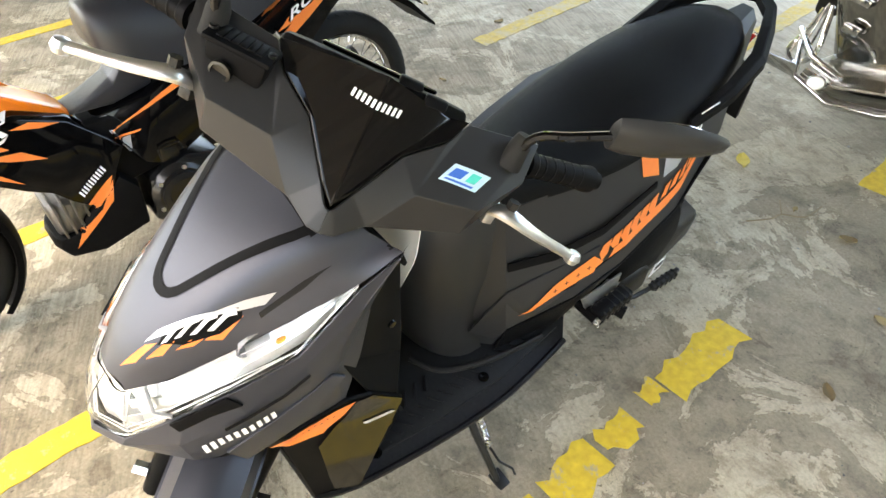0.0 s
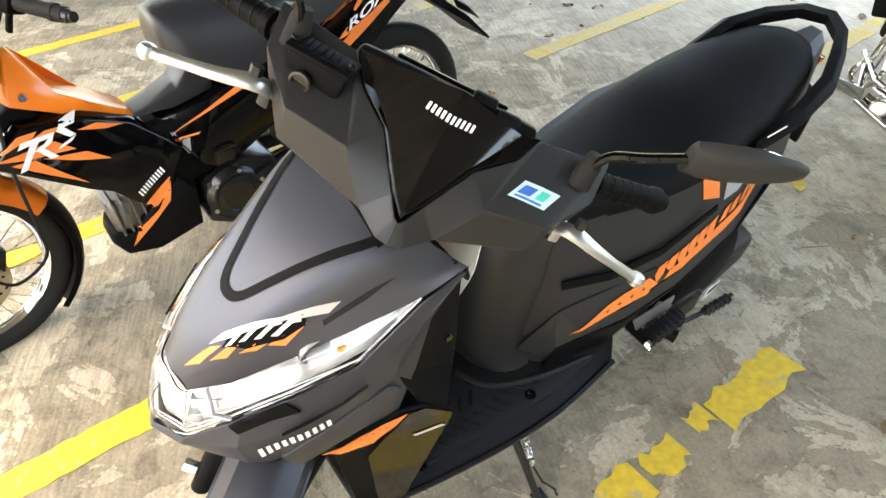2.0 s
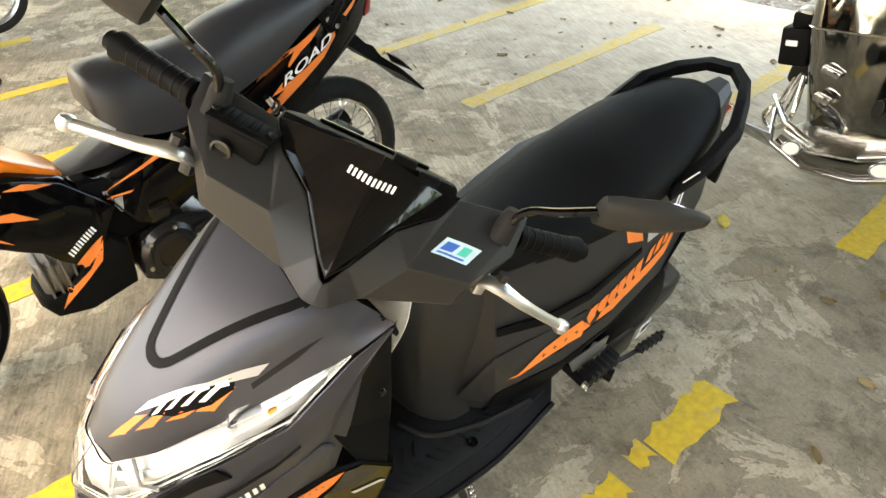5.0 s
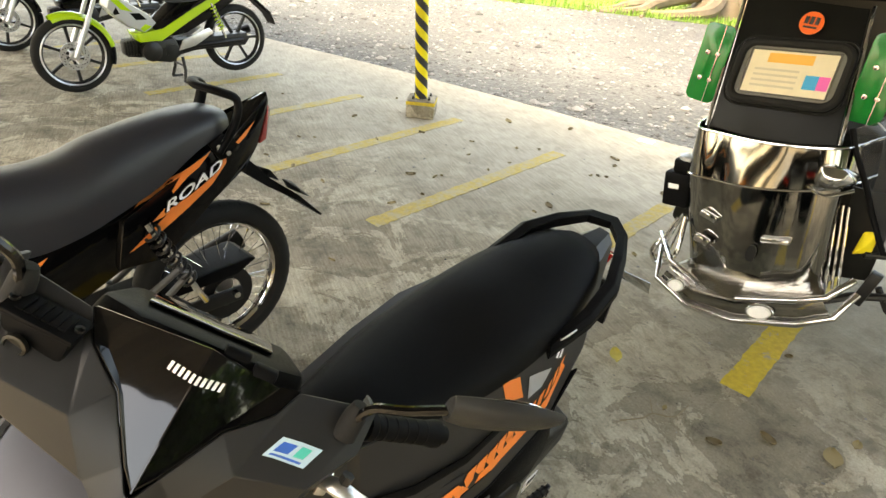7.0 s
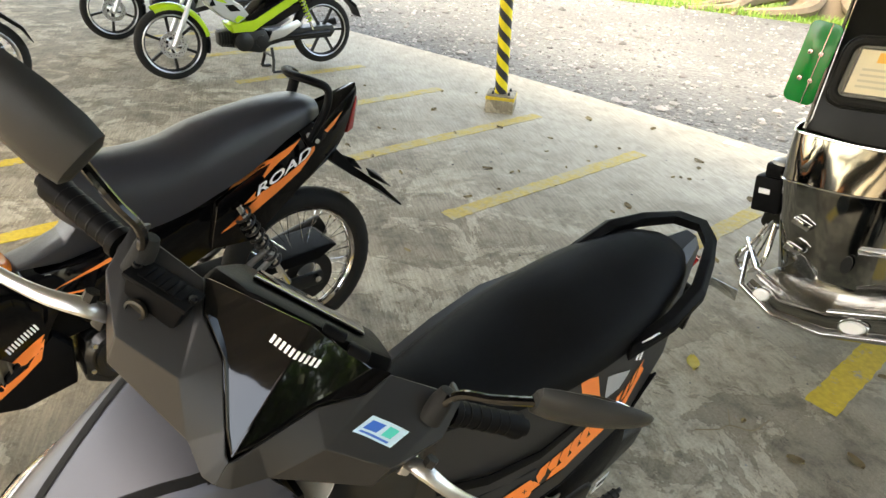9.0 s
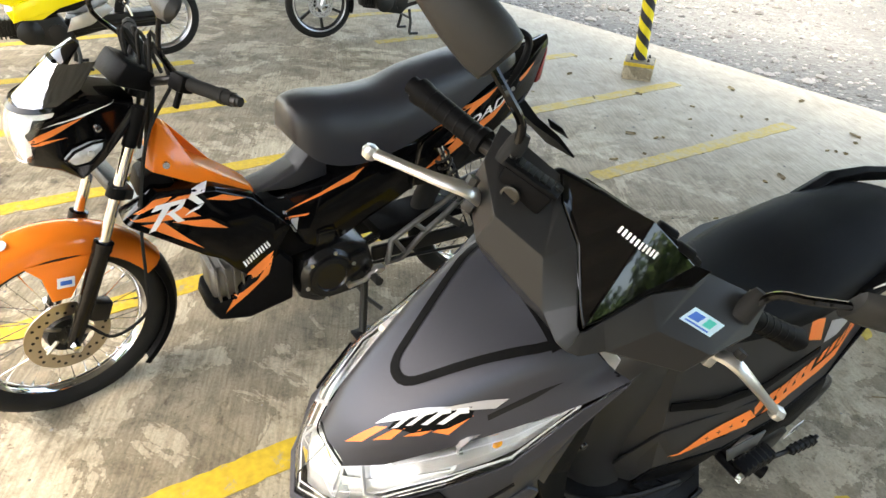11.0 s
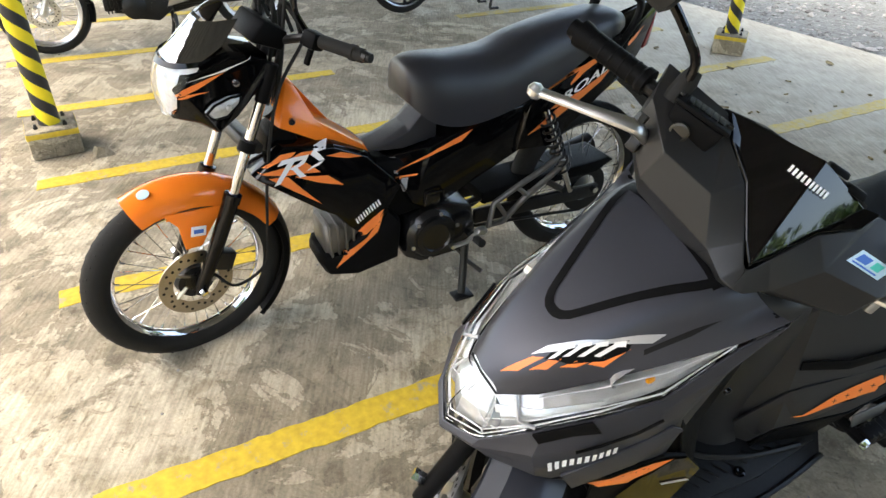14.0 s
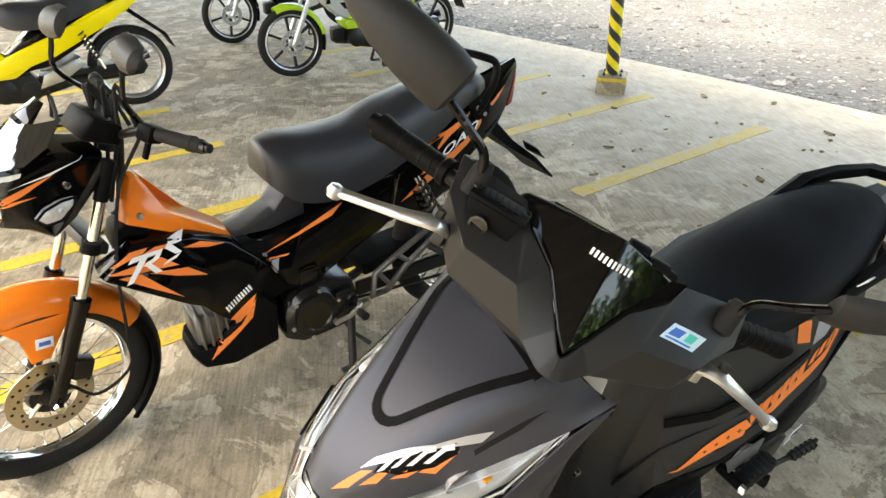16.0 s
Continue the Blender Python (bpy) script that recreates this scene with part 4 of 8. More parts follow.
for s in (1, -1):
    # upper side crease and lower black skirt
    va = [(0.168, 0.64, 0.362), (0.208, 0.80, 0.388), (0.214, 0.95, 0.403), (0.203, 1.10, 0.447), (0.177, 1.22, 0.545), (0.140, 1.22, 0.460), (0.165, 1.10, 0.360), (0.184, 0.95, 0.310), (0.184, 0.80, 0.284), (0.150, 0.64, 0.285)]
    part("skirt", shell([(s * (x + 0.002), y, z) for x, y, z in va], [(0, 1, 8, 9), (1, 2, 7, 8), (2, 3, 6, 7), (3, 4, 5, 6)], 0.006, 0.002), M_BLACKP, scooter, "black lower side skirt", angle=16)
    # black strip draws the shade in the side groove
    va = [(0.126, 0.640, 0.545), (0.160, 0.74, 0.545), (0.181, 0.86, 0.560), (0.182, 1.00, 0.600), (0.186, 1.00, 0.586), (0.186, 0.86, 0.540), (0.166, 0.74, 0.524), (0.131, 0.640, 0.525)]
    part("side_groove", shell([(s * (x + 0.003), y, z) for x, y, z in va], [(0, 1, 6, 7), (1, 2, 5, 6), (2, 3, 4, 5)], 0.004, 0.001), M_BLACKP, scooter)
    va = [(0.110, 0.580, 0.351), (0.139, 0.638, 0.466), (0.186, 0.863, 0.505), (0.199, 0.850, 0.436), (0.178, 0.702, 0.379), (0.143, 0.628, 0.327)]
    part("side_facet", shell([(s * (x + 0.006), y, z) for x, y, z in va], [(0, 1, 4, 5), (1, 2, 3, 4)], 0.007, 0.003), M_BODY, scooter, "raised matt side panel")
    # black strip draws the shade along the lower crease
    va = [(0.098, 0.612, 0.36), (0.170, 0.69, 0.405), (0.197, 0.80, 0.425), (0.204, 0.95, 0.452), (0.204, 0.95, 0.446), (0.197, 0.80, 0.418), (0.171, 0.69, 0.398), (0.100, 0.612, 0.352)]
    part("crease", shell([(s * (x + 0.001), y, z) for x, y, z in va], [(0, 1, 6, 7), (1, 2, 5, 6), (2, 3, 4, 5)], 0.004, 0.001), M_BLACKP, scooter)
part("seat_tag", box((0.003, 0.028, 0.026), (0.174, 1.091, 0.784), 0.001, (0, 25, 0)), M_WHITE, body, "small white paper tag")

# seat
def seat_ring(y, w, z, edge, crown):
    out = []
    for k in range(13):
        a = math.pi * k / 12
        out.append((0.012 + w * math.cos(a) * (1.0 if k in (0, 12) else 0.985), y, edge + (z - edge) * min(1, math.sin(a) ** 0.55) + crown * math.sin(a) ** 4))
    return out


srows = [(0.570, 0.045, 0.730, 0.700, 0.004), (0.60, 0.066, 0.756, 0.690, 0.004), (0.68, 0.090, 0.768, 0.690, 0.003), (0.80, 0.122, 0.768, 0.695, 0.001), (0.92, 0.142, 0.780, 0.705, 0.002), (1.02, 0.148, 0.808, 0.725, 0.004), (1.12, 0.142, 0.828, 0.748, 0.005), (1.20, 0.124, 0.842, 0.768, 0.006), (1.285, 0.098, 0.850, 0.790, 0.005), (1.345, 0.055, 0.840, 0.806, 0.002)]
lines = [seat_ring(*r) for r in srows]
cols = list(zip(*lines))
grid = [smooth_path(c, 4) for c in cols]
seat = part("seat", loft([[g[i] for g in grid] for i in range(len(grid[0]))]), M_SEAT, scooter, "black vinyl seat", angle=50)

# grab rail round the tail
path = [(-0.088, 1.06, 0.760), (-0.098, 1.16, 0.805), (-0.098, 1.255, 0.838), (-0.072, 1.345, 0.852), (-0.032, 1.430, 0.862), (0.022, 1.458, 0.864), (0.076, 1.412, 0.862), (0.118, 1.335, 0.850), (0.156, 1.255, 0.832), (0.168, 1.16, 0.798), (0.160, 1.06, 0.755)]
rings = []
for p in (Vector(q) for q in path):
    out = Vector((p.x - 0.03, (p.y - 1.22) * 0.75, 0)).normalized()
    rings.append([p + out * a + Vector((0, 0, b)) for a, b in ((-0.018, 0.006), (0.004, 0.010), (0.018, -0.002), (0.020, -0.024), (-0.006, -0.034), (-0.014, -0.014))])
rail = loft(rings)
bmesh.ops.bevel(rail, geom=rail.edges[:], offset=0.002, segments=1, affect="EDGES")
part("grab_rail", rail, M_BLACKP, scooter, "black moulded angular grab rail", angle=16)
part("tail_lamp", hull([(s * 0.055, 1.46, 0.745) for s in (1, -1)] + [(s * 0.045, 1.51, 0.72) for s in (1, -1)] + [(s * 0.05, 1.44, 0.69) for s in (1, -1)], 0.006), mat("red_lens", (0.4, 0.01, 0.01), 0.1, 0, coat=0.5), scooter, "red tail lamp")
part("rear_fender", loft([[(-0.07, 1.40, 0.70), (0.07, 1.40, 0.70), (0.07, 1.41, 0.69), (-0.07, 1.41, 0.69)], [(-0.07, 1.56, 0.56), (0.07, 1.56, 0.56), (0.07, 1.555, 0.545), (-0.07, 1.555, 0.545)], [(-0.06, 1.62, 0.38), (0.06, 1.62, 0.38), (0.06, 1.61, 0.375), (-0.06, 1.61, 0.375)]]), M_BLACKP, scooter, "black rear mudguard")
part("number_holder", shell([(0.06, 1.50, 0.67), (0.15, 1.545, 0.645), (0.155, 1.56, 0.60), (0.07, 1.54, 0.61)], [(0, 1, 2, 3)], 0.002, 0.0006), M_CHROME, scooter, "bent metal bracket at the tail")

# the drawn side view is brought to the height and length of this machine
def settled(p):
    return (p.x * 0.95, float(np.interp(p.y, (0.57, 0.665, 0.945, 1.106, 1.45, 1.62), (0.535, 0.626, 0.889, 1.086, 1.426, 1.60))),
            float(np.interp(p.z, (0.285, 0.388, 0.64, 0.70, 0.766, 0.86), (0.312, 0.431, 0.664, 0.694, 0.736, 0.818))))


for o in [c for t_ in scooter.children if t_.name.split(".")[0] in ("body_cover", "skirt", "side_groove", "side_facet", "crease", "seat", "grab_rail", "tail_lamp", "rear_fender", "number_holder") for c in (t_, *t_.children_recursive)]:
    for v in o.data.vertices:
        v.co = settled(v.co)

# orange flash along the side: wedge with crosses, slanted teeth over a band, thin twin band to the tail
flash_low = [(0.625, 0.430), (0.701, 0.455), (0.762, 0.473), (0.815, 0.484), (0.885, 0.489), (0.946, 0.501), (1.032, 0.520), (1.090, 0.543), (1.138, 0.574), (1.164, 0.604)]
flash_up = [(0.625, 0.430), (0.665, 0.454), (0.704, 0.482), (0.748, 0.503), (0.791, 0.520), (0.831, 0.533), (0.865, 0.541), (0.921, 0.557), (0.975, 0.563), (1.028, 0.582), (1.084, 0.600), (1.150, 0.622)]


def flash_at(y, k):
    lo = float(np.interp(y, *zip(*flash_low)))
    return y, lo + k * (float(np.interp(y, *zip(*flash_up))) - lo)


for s in (1, -1):
    sides = [body] + [o for o in scooter.children if o.name.split(".")[0] in ("skirt", "side_facet", "side_groove")]
    def side_print(name, q, off, material, label="", cuts=3, parent=body):
        return part(name, drape(sides, q, "YZ", (-s, 0, 0), off, cuts), material, parent, label)
    wedge = side_print("flash", [flash_at(y, 0) for y in (0.625, 0.70, 0.762, 0.83)] + [flash_at(y, 1) for y in (0.795, 0.748, 0.704, 0.665)], 0.0026, M_DECAL, "orange printed flash", 5)
    for k in range(4):
        y, z = flash_at(0.705 + 0.026 * k, 0.5)
        side_print("cross", [(y - 0.005, z - 0.001), (y + 0.005, z - 0.001), (y + 0.005, z + 0.001), (y - 0.005, z + 0.001)], 0.004, M_IRON, "", 0, wedge)
        side_print("cross", [(y - 0.001, z - 0.005), (y + 0.001, z - 0.005), (y + 0.001, z + 0.005), (y - 0.001, z + 0.005)], 0.0041, M_IRON, "", 0, wedge)
    side_print("flash", [flash_at(y, 0.0) for y in (0.845, 0.90, 0.96, 1.03, 1.09, 1.13, 1.158)] + [flash_at(y, k) for y, k in ((1.15, 0.55), (1.11, 0.45), (1.05, 0.40), (0.98, 0.42), (0.92, 0.40), (0.86, 0.34))], 0.0026, M_DECAL, "orange printed flash", 5)
    for k in range(6):
        y = 0.818 + 0.030 * k
        side_print("flash_tooth", [flash_at(y + 0.006, 0.12 if k == 0 else 0.40), flash_at(y + 0.022, 0.38), flash_at(y + 0.016, 0.70), flash_at(y + 0.030, 1.0), flash_at(y + 0.006, 0.98), flash_at(y - 0.004, 0.70)], 0.0028, M_DECAL)
    for k in range(5):
        y = 1.005 + 0.030 * k
        side_print("flash_tooth", [flash_at(y, 0.58), flash_at(y + 0.020, 0.54), flash_at(y + 0.034, 0.98), flash_at(y + 0.014, 0.94)], 0.0028, M_DECAL)
    side_print("flash_block", [(0.900, 0.703), (0.962, 0.682), (0.985, 0.618), (0.921, 0.645)], 0.002, M_DECAL, "orange printed block")
    side_print("flash_block", [(1.000, 0.660), (1.085, 0.636), (1.052, 0.606), (1.005, 0.602)], 0.002, M_SILVER, "silver printed block")
    side_print("flash_bar", [(1.104, 0.648), (1.116, 0.640), (1.132, 0.660), (1.122, 0.668)], 0.002, M_WHITE, "", 2)
    side_print("flash_bar", [(1.124, 0.636), (1.136, 0.630), (1.150, 0.654), (1.140, 0.660)], 0.002, M_WHITE, "", 2)

# engine, rear wheel, stand, pegs
wheel(scooter, 0.246, 0.090, 0.172, spokes=5, at=(0, 1.20, 0.288), rim_mat=M_IRON, name="rear_wheel")
part("crankcase", hull([(0.10, 0.90, 0.20), (0.19, 0.92, 0.22), (0.19, 0.95, 0.36), (0.10, 0.94, 0.38), (0.10, 1.32, 0.20), (0.175, 1.32, 0.22), (0.175, 1.32, 0.31), (0.10, 1.32, 0.33), (0.19, 1.05, 0.18), (0.10, 1.05, 0.17)], 0.012), M_IRON, scooter, "black cast engine case")
part("air_box", hull([(0.09, 0.86, 0.30), (0.200, 0.92, 0.30), (0.206, 0.94, 0.40), (0.09, 0.92, 0.48), (0.09, 1.20, 0.34), (0.196, 1.17, 0.36), (0.186, 1.15, 0.45), (0.09, 1.14, 0.53), (0.204, 1.10, 0.28)], 0.018), M_BLACKP, scooter, "black air filter box")
part("case_cover", hull([(0.15, 0.90, 0.22), (0.212, 0.92, 0.24), (0.214, 0.94, 0.33), (0.15, 0.92, 0.38), (0.212, 1.08, 0.22), (0.214, 1.06, 0.33), (0.15, 1.08, 0.2)], 0.014), M_DARKP, scooter, "dark drive case cover")
part("warning_tag", box((0.002, 0.048, 0.046), (0.216, 1.085, 0.300), 0.0005, (0, 0, 3)), M_WHITE, scooter, "white printed tag")
part("warning_print", box((0.002, 0.030, 0.016), (0.2175, 1.086, 0.306), 0.0004, (0, 0, 3)), M_IRON, scooter)
part("engine_cover", lathe([(0.0, 0.015), (0.05, 0.012), (0.07, 0.0), (0.07, -0.01)], 28, "X", (0.19, 0.96, 0.29)), M_ALU, scooter, "grey cast clutch cover")
part("kick_lever", join(tube([(0.222, 0.90, 0.318), (0.240, 0.96, 0.306), (0.250, 1.02, 0.308), (0.258, 1.085, 0.320)], 0.006, 8), tube([(0.250, 1.010, 0.312), (0.259, 1.080, 0.324)], [0.010, 0.011], 10), lathe([(0.0, -0.006), (0.012, -0.004), (0.012, 0.004), (0.0, 0.006)], 12, "X", (0.259, 1.085, 0.323))), M_IRON, scooter, "black kick lever with a ribbed rubber end")
for k in range(5):
    part("lever_rib", box((0.022, 0.004, 0.022), (0.2515 + 0.002 * k, 1.018 + 0.014 * k, 0.3135 + 0.0025 * k), 0.002), M_RUBBER, scooter)
part("peg_plate", shell([(0.205, 0.775, 0.412), (0.208, 0.910, 0.402), (0.214, 0.900, 0.360), (0.214, 0.790, 0.376)], [(0, 1, 2, 3)], 0.004, 0.001), M_DULLPLATE, scooter, "grey metal plate behind the peg")
part("pillion_peg", join(hull([(x, y, z) for x in (0.218, 0.252) for y, z in ((0.795, 0.384), (0.915, 0.376), (0.915, 0.346), (0.795, 0.352))], 0.008), tube([(0.19, 0.80, 0.36), (0.245, 0.795, 0.366)], 0.012, 10), tube([(0.20, 0.86, 0.335), (0.262, 0.885, 0.332)], [0.012, 0.016], 12)), M_BLACKP, scooter, "folded black rubber pillion peg")
for k in range(6):
    part("peg_rib", box((0.038, 0.006, 0.034), (0.236, 0.812 + 0.018 * k, 0.3655 - 0.001 * k), 0.002), M_RUBBER, scooter)
for y, z in ((0.786, 0.374), (0.800, 0.352)):
    part("peg_bolt", lathe([(0.0, 0.006), (0.008, 0.006), (0.009, -0.004)], 6, "X", (0.250, y, z)), M_CHROME, scooter, "small steel bolt")
part("side_stand", join(tube([(0.17, 0.485, 0.275), (0.215, 0.485, 0.225), (0.312, 0.490, 0.106)], [0.010, 0.009, 0.008], 10), box((0.05, 0.030, 0.010), (0.318, 0.495, 0.1035), 0.003, (0, 10, 0))), M_IRON, scooter, "black side stand")
part("stand_spring", spring((0.200, 0.502, 0.270), (0.262, 0.500, 0.178), 0.006, 0.0018, 14), M_CHROME, scooter, "stand spring")
part("stand_hook", tube([(0.262, 0.500, 0.178), (0.292, 0.512, 0.132), (0.318, 0.530, 0.116), (0.330, 0.528, 0.108)], 0.003, 6), M_IRON, scooter)
part("exhaust", tube([(-0.13, 1.00, 0.24), (-0.16, 1.15, 0.26), (-0.17, 1.50, 0.32)], [0.04, 0.052, 0.05], 18), M_IRON, scooter, "dark exhaust silencer")
part("rear_shock", spring((0.12, 1.26, 0.33), (0.11, 1.14, 0.60), 0.024, 0.005, 9), M_IRON, scooter, "rear spring")

# steering: bars, covers, fork, front wheel
STEER = Matrix.Translation((-0.002, 0.363, 0.928)) @ Matrix.Rotation(radians(-26.5), 4, "X") @ Matrix.Rotation(radians(46), 4, "Z") @ Matrix.Rotation(radians(1.2), 4, "Y")
bars = part("handlebar", tube([(-0.33, 0.012, 0.054), (-0.2, -0.045, 0.056), (-0.08, -0.02, -0.02), (0.08, -0.02, -0.02), (0.2, -0.045, 0.056), (0.33, 0.012, 0.054)], 0.011, 10), M_IRON, scooter, "steering bars turned to the left")
bars.matrix_local = STEER
for s in (1, -1):
    V = [(0.212, -0.058, 0.094), (0.118, -0.076, 0.086), (0.208, -0.092, 0.051), (0.163, -0.132, 0.012), (0.085, -0.138, 0.003), (0.162, -0.115, -0.034),
         (0.047, -0.151, -0.053), (0.017, -0.1705, -0.0695), (0.006, -0.1635, -0.0395), (0.100, -0.099, 0.062), (0.057, -0.119, 0.033), (0.019, -0.152, -0.020),
         (0.206, -0.022, 0.088), (0.200, -0.052, 0.0), (0.140, -0.06, -0.062), (0.04, -0.10, -0.082), (0, -0.12, -0.09), (0, -0.173, -0.0715), (0, -0.167, -0.0425)]
    F = [(0, 1, 4, 3), (0, 3, 2), (3, 4, 6, 5), (1, 9, 4), (9, 10, 4), (4, 10, 11, 6), (6, 11, 8, 7), (0, 2, 12), (2, 13, 12), (2, 3, 5, 13), (13, 5, 14), (5, 6, 15, 14), (6, 7, 16, 15), (7, 8, 18, 17), (7, 17, 16)]
    part("front_cowl_half", shell([(s * x, y, z) for x, y, z in V], F, 0.005, 0.0018), M_COVER, bars, "faceted matt grey bar cover", angle=14)
    # inner dark frame of the visor
    V = [(0, -0.163, -0.0385), (0.019, -0.151, -0.0185), (0.057, -0.118, 0.0345), (0.100, -0.0975, 0.063), (0.117, -0.075, 0.087), (0.078, -0.074, 0.078), (0.074, -0.092, 0.056), (0.042, -0.114, 0.022), (0.010, -0.142, -0.022), (0, -0.150, -0.036)]
    part("visor_frame", shell([(s * x, y, z) for x, y, z in V], [(0, 1, 8, 9), (1, 2, 7, 8), (2, 3, 6, 7), (3, 4, 5, 6)], 0.003, 0.001), M_GLOSSB, bars, "glossy black visor frame")
    # levers
    lv = [(0.184, -0.096, 0.006), (0.204, -0.112, 0.014), (0.238, -0.112, 0.006), (0.275, -0.098, -0.006), (0.312, -0.078, -0.019), (0.330, -0.070, -0.025)]
    part("brake_lever", join(tube([(s * x, y, z) for x, y, z in lv], [0.009, 0.011, 0.009, 0.0075, 0.0075, 0.008], 10, curve=4, flat=0.7), lathe([(0.0, -0.012), (0.009, -0.008), (0.012, 0), (0.009, 0.008), (0.0, 0.012)], 14, "Z", (s * 0.332, -0.069, -0.026))), M_ALU, bars, "silver brake lever with ball end")
    part("lever_bracket", join(box((0.016, 0.013, 0.022), (s * 0.190, -0.090, -0.006), 0.003, (0, 0, 20 * s)), tube([(s * 0.188, -0.07, 0.02), (s * 0.191, -0.092, 0.006)], 0.008, 8)), M_ALU if s > 0 else M_IRON, bars, "cast lever bracket")
    part("pivot_bolt", lathe([(0.0, 0.02), (0.008, 0.02), (0.008, 0.0), (0.0, 0.0)], 6, "Z", (s * 0.206, -0.108, 0.012)), M_IRON, bars)
    grip = part("grip", lathe([(0.0, 0.0), (0.019, 0.0), (0.019, 0.01), (0.016, 0.014), (0.0165, 0.10), (0.019, 0.112), (0.019, 0.120), (0.013, 0.122), (0.013, 0.134), (0.0, 0.136)], 20, "X"), M_BLACKP, bars, "black ribbed rubber grip")
    grip.matrix_local = Matrix.Translation((s * 0.214, -0.040, 0.058)) @ Matrix.Rotation(radians(24 if s > 0 else 180 - 24), 4, "Z")
    for k in range(5):
        ring = part("grip_rib", lathe([(0.0163, -0.002), (0.0170, 0.0), (0.0163, 0.002)], 16, "X", (0.025 + 0.017 * k, 0, 0)), M_BLACKP, grip)
    # mirrors
    stem = [(s * 0.182, -0.084, 0.070), (s * 0.192, -0.092, 0.110), (s * 0.225, -0.104, 0.132), (s * 0.276, -0.104, 0.158)]
    part("mirror_boot", lathe([(0.0155, -0.010), (0.0145, 0.0), (0.0135, 0.02), (0.0095, 0.034), (0.0, 0.035)], 16, "Z", (s * 0.184, -0.080, 0.070)), M_RUBBER, bars, "rubber mirror boot")
    part("mirror_stem", tube(stem, 0.006, 8, curve=5), M_GLOSSB, bars, "black mirror stem")
    rr = []
    for u, wv_, hh in ((-0.008, 0.008, 0.024), (-0.003, 0.018, 0.034), (0.02, 0.024, 0.037), (0.06, 0.025, 0.036), (0.10, 0.022, 0.031), (0.135, 0.016, 0.023), (0.155, 0.010, 0.013), (0.162, 0.003, 0.005)):
        ring = []
        for k in range(16):
            a = 2 * math.pi * k / 16
            sx = abs(math.cos(a)) ** 0.85 * (1 if math.cos(a) > 0 else -1)
            sz = abs(math.sin(a)) ** 0.85 * (1 if math.sin(a) > 0 else -1)
            ring.append((u, (wv_ * sx if sx < 0 else wv_ * 0.15 * sx), hh * sz))
        rr.append(ring)
    mirror = part("mirror", loft(rr), M_MIRP, bars, "black plastic rear-view mirror shell")
    mm = Matrix.Translation((0.270, -0.098, 0.158)) @ Matrix.Rotation(radians(-18), 4, "Y") @ Matrix.Rotation(radians(38), 4, "X") @ Matrix.Scale(0.86, 4)
    mirror.matrix_local = mm if s > 0 else Matrix.Diagonal((-1, 1, 1, 1)) @ Matrix.Translation((0.262, -0.125, 0.166)) @ Matrix.Rotation(radians(-16), 4, "Y")
    part("mirror_glass", moved(lathe([(0.0, 0.0), (0.9, 0.0), (0.9, 0.02), (0.0, 0.02)], 24, "Y"), Matrix.Translation((0.072, 0.004, 0)) @ Matrix.Diagonal((0.066, 0.08, 0.033, 1))), M_CHROME, mirror, "mirror glass")
visor_v = [(0, -0.1635, -0.037), (-0.114, -0.075, 0.089), (0.008, -0.094, 0.105), (0.094, -0.079, 0.084)]
visor = part("visor", shell(visor_v, [(0, 2, 1), (0, 3, 2)], 0.003, 0.0015), M_VISOR, bars, "glossy black meter visor", angle=8)
print_bars(visor, [visor], 0.0065, 0.0745, 0.062, 0.009, "XZ", (0, 1, 0), M_WHITE, 5, -0.05, 0.1, 0.12)
part("visor_ridge", tube([(0.008, -0.0945, 0.104), (0.004, -0.1285, 0.036), (0.0, -0.164, -0.036)], 0.0014, 6), M_VISOR, visor, "raised ridge down the visor")
for k, (x0, x1, z0, z1) in enumerate(((0.020, 0.050, 0.103, 0.108), (0.056, 0.084, 0.093, 0.100))):
    part("visor_clip", hull([(x, y, z) for x in (x0, x1) for y, z in ((-0.088, z0 - 0.004), (-0.070, z0 - 0.004), (-0.070, z1), (-0.082, z1))], 0.003), M_BLACKP, bars, "black clip behind the visor")
part("meter_housing", hull([(-0.12, -0.04, 0.088), (0.12, -0.04, 0.088), (-0.10, 0.06, 0.060), (0.10, 0.06, 0.060), (-0.13, 0.04, -0.02), (0.13, 0.04, -0.02), (-0.07, -0.075, 0.100), (0.07, -0.075, 0.100), (-0.14, -0.05, -0.05), (0.14, -0.05, -0.05), (0, -0.14, -0.075)], 0.008), M_BLACKP, bars, "black meter housing")
part("meter_glass", moved(box((0.15, 0.07, 0.006), (0, 0, 0), 0.003), Matrix.Translation((0, 0.01, 0.078)) @ Matrix.Rotation(radians(-18), 4, "X")), M_VISOR, bars, "dark meter glass")
M_DULL_RIM = mat("dull_metal_rim", (0.05, 0.048, 0.043), 0.4, 0.8, 0.2, 60)
RES = Matrix.Translation((-0.146, -0.094, 0.046)) @ Matrix.Rotation(radians(-10), 4, "Z") @ Matrix.Rotation(radians(14), 4, "X") @ Matrix.Scale(1.0, 4)
mc = part("brake_reservoir", hull([(sx * 0.036, sy * 0.016, 0.022) for sx in (1, -1) for sy in (1, -1)] + [(sx * 0.030, sy * 0.014, -0.024) for sx in (1, -1) for sy in (1, -1)], 0.005), M_BLACKP, bars, "black brake fluid reservoir")
mc.matrix_local = RES
part("cap", box((0.078, 0.038, 0.007), (0, 0, 0.026), 0.003), M_BLACKP, mc, "ribbed reservoir cap")
